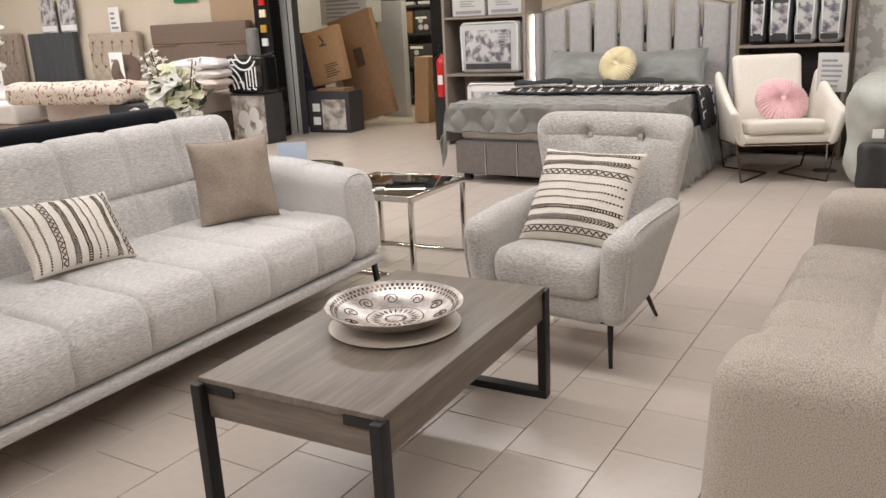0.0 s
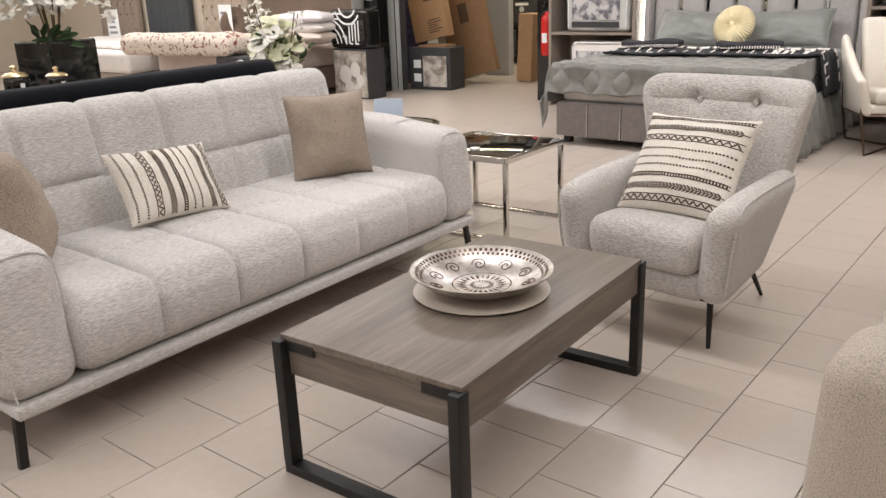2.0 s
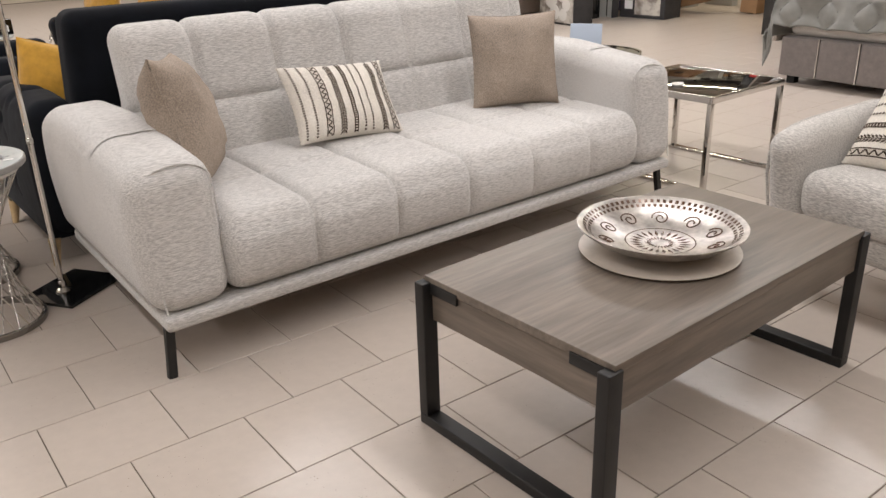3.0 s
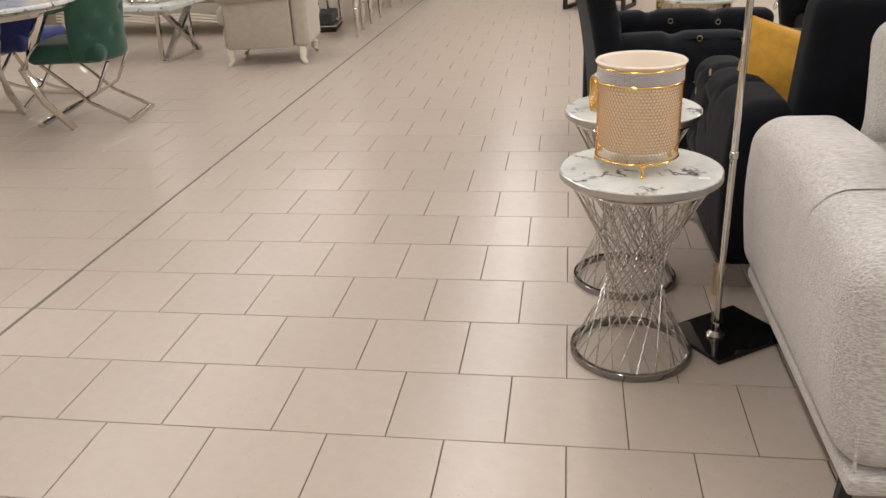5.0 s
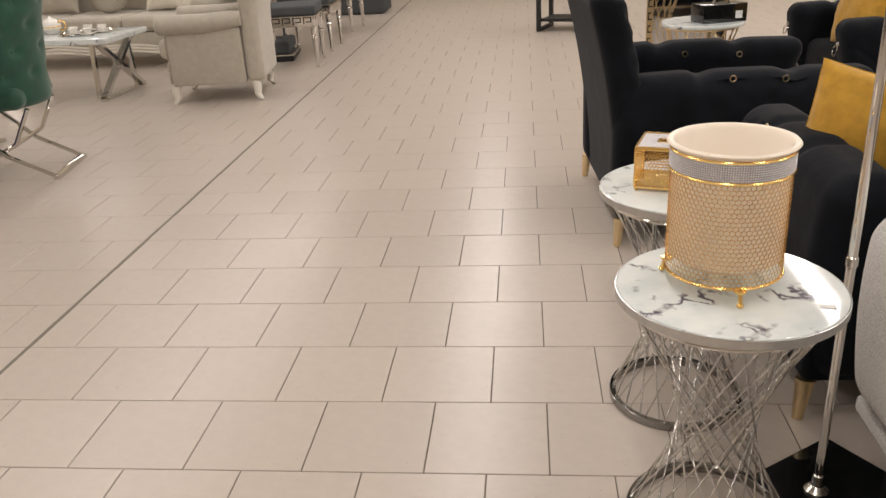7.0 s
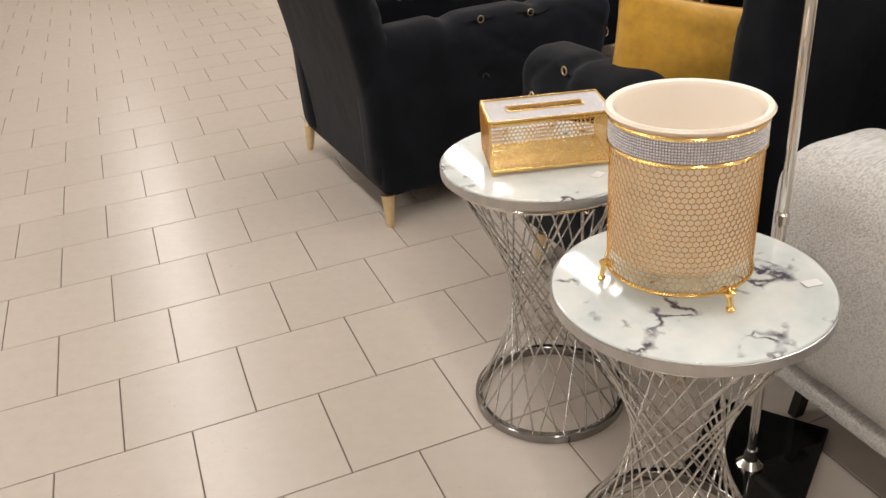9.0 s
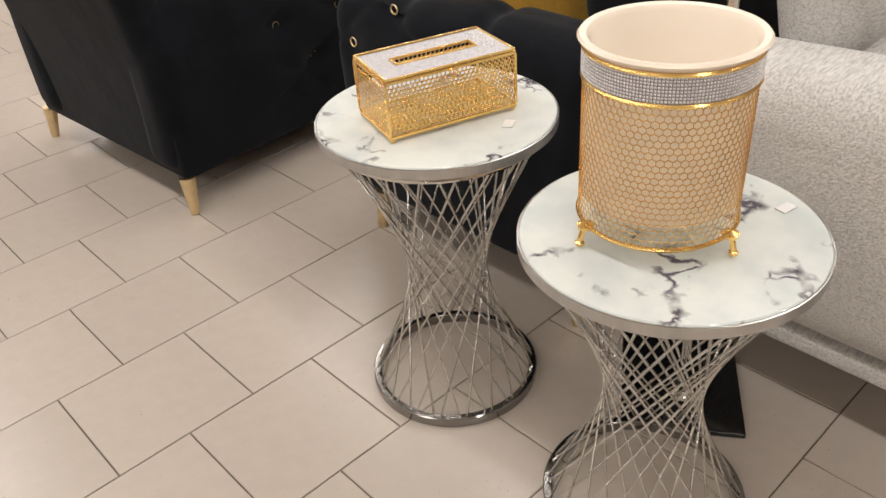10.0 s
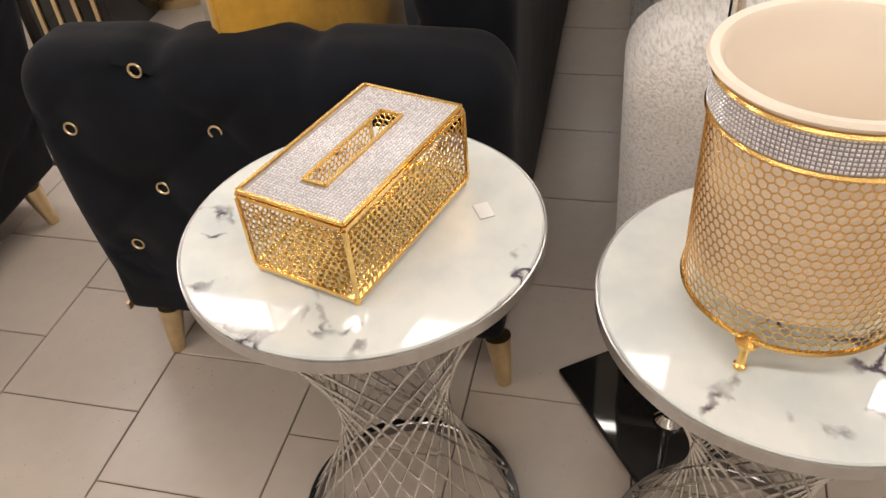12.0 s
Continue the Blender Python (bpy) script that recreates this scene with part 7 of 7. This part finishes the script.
def rolled_armchair(m):
    """Faces -y: a wing-backed chair with scrolled arms."""
    e = thing("armchair", m, "beige velvet wing armchair with scrolled arms and cream cabriole legs", "armchair")
    part("base", rbox(-0.235, 0.235, -0.33, 0.24, 0.135, 0.30, 0.02, (4, 4, 1), 3), M_BEIGEARM, e)
    part("seat", bend(rbox(-0.225, 0.225, -0.375, 0.20, 0.305, 0.45, 0.05, (6, 6, 2), 4), lambda x, y, z: (x, y, z + 0.015 * math.cos(x * 6))), M_BEIGEARM, e)

    def wing(x, y, z):
        t = max(0, (z - 0.5) / 0.5)
        return (x * (1 + 0.08 * t), y + 0.10 * t - 0.12 * (abs(x) / 0.3) ** 4 * t, z + 0.03 * math.cos(x * 5) * t)
    part("backrest", bend(rbox(-0.305, 0.305, 0.245, 0.375, 0.135, 1.02, 0.045, (10, 2, 10), 4), wing), M_BEIGEARM, e)
    for s in (-1, 1):
        part("side_panel", rbox(s * 0.275 - 0.035, s * 0.275 + 0.035, -0.285, 0.243, 0.135, 0.53, 0.012, (1, 4, 2)), M_BEIGEARM, e)
        n = 24
        vs, fs = [], []
        rows = [(-0.335, 0.0), (-0.335, 0.052), (-0.327, 0.064), (-0.31, 0.069), (0.0, 0.066), (0.18, 0.060), (0.26, 0.05), (0.27, 0.0)]
        for y, rad in rows:
            for k in range(n):
                a = 2 * np.pi * k / n
                vs.append((s * 0.295 + rad * 1.05 * math.cos(a), y, 0.565 + 0.02 * max(0, y) / 0.26 + rad * math.sin(a)))
        for q in range(len(rows) - 1):
            for k in range(n):
                w = (k + 1) % n
                fs.append((q * n + k, q * n + w, (q + 1) * n + w, (q + 1) * n + k))
        part("armrest", (np.array(vs), fs), M_BEIGEARM, e)
        part("piping", tube([(s * 0.3105, -0.287, 0.15), (s * 0.3105, -0.287, 0.49)], 0.004, 6), M_TAUPE, e)
        for y, out in ((-0.27, -1), (0.30, 1)):
            part("leg", tube([(s * 0.255, y, 0.134), (s * 0.272, y + out * 0.012, 0.095), (s * 0.268, y + out * 0.006, 0.045), (s * 0.282, y + out * 0.03, 0.0)], 0.036, 12, taper=0.55), M_CREAMWOOD, e)


rolled_armchair(pose(-2.17, 4.43, 0, 0, 0, -83))


def cream_sofa(m):
    """Faces -y."""
    e = thing("three_seater_sofa", m, "cream velvet sofa with a carved scalloped base rail and cushions", "sofa")
    part("base", rbox(-1.1, 1.1, -0.4, 0.4, 0.20, 0.32, 0.02), M_BEIGEARM, e)
    for k in range(3):
        part("carved_rail", tube([(x, -0.41 - 0.004 * k, 0.19 - 0.028 * k + 0.025 * abs(math.sin(x * 4.3))) for x in np.linspace(-1.1, 1.1, 40)], 0.009, 6), M_CREAMWOOD, e)
    for k in range(3):
        part("seat_cushion", rbox(-1.03 + k * 0.69, -0.35 + k * 0.69, -0.42, 0.2, 0.325, 0.46, 0.05, (4, 4, 1), 4), M_BEIGEARM, e)
    part("backrest", rbox(-1.1, 1.1, 0.22, 0.42, 0.32, 0.95, 0.08, (6, 2, 4), 4), M_BEIGEARM, e)
    for s in (-1, 1):
        part("armrest", rbox(s * 1.12 - 0.1, s * 1.12 + 0.1, -0.42, 0.42, 0.2, 0.62, 0.09, (2, 4, 2), 4), M_BEIGEARM, e)
        for y in (-0.35, 0.35):
            part("leg", tube([(s * 1.05, y, 0.2), (s * 1.07, y, 0.1), (s * 1.05, y * 1.05, 0)], 0.035, 10, taper=0.6), M_CREAMWOOD, e)


CS = pose(-3.85, 6.15, 0, 0, 0, -4)
cream_sofa(CS)
plain_cushion("scatter_cushion", CS @ pose(-0.5, 0.05, 0.66, -18, 0, 0), 0.42, 0.40, 0.15, M_BEIGEARM, "beige velvet square cushion on the cream sofa", 31)
plain_cushion("scatter_cushion", CS @ pose(0.62, 0.05, 0.66, -18, 0, 0), 0.42, 0.40, 0.15, M_IVORY, "ivory square cushion on the cream sofa", 32)
round_cushion(CS @ pose(0.08, -0.03, 0.64, 66, 0, 0), 0.19, 0.13, M_BEIGEARM, "beige round pleated cushion with a jewelled button on the cream sofa")
plain_cushion("scatter_cushion", CS @ pose(1.0, -0.05, 0.58, -18, 0, -10), 0.42, 0.26, 0.13, M_IVORY, "ivory small rectangular cushion on the cream sofa", 33)


def key_console(m):
    """A dark bench with a key-pattern apron on silver turned legs."""
    e = thing("dining_bench", m, "silver dining seat with key-pattern apron and turned legs", "chair", "silver dining seats")
    part("seat_pad", rbox(-0.25, 0.25, -0.25, 0.25, 0.44, 0.52, 0.02, (2, 2, 1), 3), M_BLUEGREY, e)
    part("apron", rbox(-0.25, 0.25, -0.25, 0.25, 0.35, 0.439, 0.006), M_CHROME, e)
    g = []
    for k in range(5):
        x = -0.22 + k * 0.09
        for y in (-0.252,):
            g += [box(x, x + 0.07, y - 0.003, y, 0.42, 0.428), box(x, x + 0.008, y - 0.003, y, 0.37, 0.42), box(x + 0.062, x + 0.07, y - 0.003, y, 0.385, 0.42), box(x + 0.02, x + 0.062, y - 0.003, y, 0.385, 0.392)]
    part("key_pattern", join(*g), M_BLACKLEG, e, smooth=False)
    for s in (-1, 1):
        for t in (-1, 1):
            part("leg", move(lathe([(0.012, 0), (0.016, 0.01), (0.013, 0.03), (0.022, 0.20), (0.026, 0.26), (0.018, 0.27), (0.028, 0.29), (0.028, 0.349)], 14), s * 0.22, t * 0.22), M_CHROME, e)
    return e


first = key_console(pose(-1.92, 5.62, 0, 0, 0, 6))
copy_thing(first, pose(-1.95, 6.45, 0, 0, 0, 0))
copy_thing(first, pose(-1.98, 7.75, 0, 0, 0, -6))
copy_thing(first, pose(-2.9, 6.9, 0, 0, 0, 90))
e = thing("foot_stool", pose(-2.35, 6.0, 0, 0, 0, 8), "low dark cushioned plinth under the dining table", "stool")
part("plinth", rbox(-0.33, 0.33, -0.28, 0.28, 0, 0.05, 0.005), M_BLACKLEG, e)
part("rail", rbox(-0.34, 0.34, -0.29, 0.29, 0.0505, 0.065, 0.004), M_CHROME, e)
part("pad", rbox(-0.3, 0.3, -0.25, 0.25, 0.0655, 0.17, 0.03, (2, 2, 1), 3), M_BLUEGREY, e)
e = thing("dining_table", pose(-2.55, 6.85, 0), "rectangular silver framed dining table beyond the armchair", "table")
part("tabletop", rbox(-0.45, 0.45, -0.9, 0.9, 0.73, 0.77, 0.006), M_MARBLE, e)
part("apron", rbox(-0.42, 0.42, -0.87, 0.87, 0.66, 0.7295, 0.004), M_CHROME, e)
for s in (-1, 1):
    for t in (-1, 1):
        part("leg", bar((s * 0.38, t * 0.82, 0), (s * 0.38, t * 0.82, 0.66), 0.05, 0.05), M_CHROME, e, smooth=False)
carton("dark_pouf", pose(-1.95, 9.3, 0), 0.6, 0.6, 0.45, M_BLUEGREY, "dark blue grey pouf by the aisle", category="pouf", r=0.04)
carton("dark_pouf", pose(-2.3, 10.4, 0), 0.8, 0.6, 0.42, M_TAUPEBED, "taupe low pouf far down the aisle", category="pouf", r=0.04)

# ---- floor tiles ----
def floor_tiles():
    ga = 0.0015
    floor_ob = bpy.data.objects["floor"]
    meshes = {}

    def tile_geo(w, d):
        c = 0.0012
        v = [(0, 0, -0.0032), (w, 0, -0.0032), (w, d, -0.0032), (0, d, -0.0032), (0, 0, -c), (w, 0, -c), (w, d, -c), (0, d, -c), (c, c, 0), (w - c, c, 0), (w - c, d - c, 0), (c, d - c, 0)]
        f = [(0, 1, 5, 4), (1, 2, 6, 5), (2, 3, 7, 6), (3, 0, 4, 7), (4, 5, 9, 8), (5, 6, 10, 9), (6, 7, 11, 10), (7, 4, 8, 11), (8, 9, 10, 11)]
        return v, f

    def tile_mesh(w, d):
        k = (round(w, 3), round(d, 3))
        if k not in meshes:
            me = bpy.data.meshes.new("tile")
            v, f = tile_geo(w, d)
            me.from_pydata(v, [], f)
            me.materials.append(M_TILE)
            meshes[k] = me
        return meshes[k]

    rest_v, rest_f = [], []
    count = 0
    cands = []
    for j in range(int(Y0 / T) - 1, int(Y1 / T) + 1):
        y = j * T
        if y < Y0 or y + T > Y1 + 0.01:
            continue
        x = (((j + 1) % 2) * T / 2) - math.floor(5.2 / T) * T
        while x < 12.8:
            a, b = x + ga, x + T - ga
            x += T
            if b <= -1.50:
                a, b = a + 0.0, b
            if a < -1.505 < b:
                for p, q in ((a, -1.513), (-1.497, b)):
                    if q - p > 0.02:
                        cands.append((p, q, y))
            elif a > X0 and not (X1 - 0.02 < b and a < X1 + 0.0 and (y < 1.5 or y > 4.1)):
                cands.append((a, b, y))
    near = sorted(cands, key=lambda c: (max(0, abs((c[0] + c[1]) / 2 - 0.6) - 1.0)) ** 2 + (max(0, abs(c[2] + 0.6) - 1.6)) ** 2 + ((c[0] - 0.6) ** 2 + (c[2] + 0.6) ** 2) * 0.02)
    for a, b, y in near[:300]:
        ob = new("tile", tile_mesh(b - a, T - 2 * ga))
        ob.parent = floor_ob
        ob.location = (a, y + ga, 0)
    for a, b, y in near[300:]:
        v, f = tile_geo(b - a, T - 2 * ga)
        o = len(rest_v)
        rest_v += [(p + a, q + y + ga, r) for p, q, r in v]
        rest_f += [tuple(i + o for i in t) for t in f]
    part("tiles", (rest_v, rest_f), M_TILE, floor_ob, "beige speckled floor tiles", smooth=False, kind="stuff")
    structure("joint_strip", box(-1.512, -1.498, Y0, Y1, -0.003, -0.0006), M_SEAM, "dark movement joint across the tiles", parent=floor_ob)


floor_tiles()
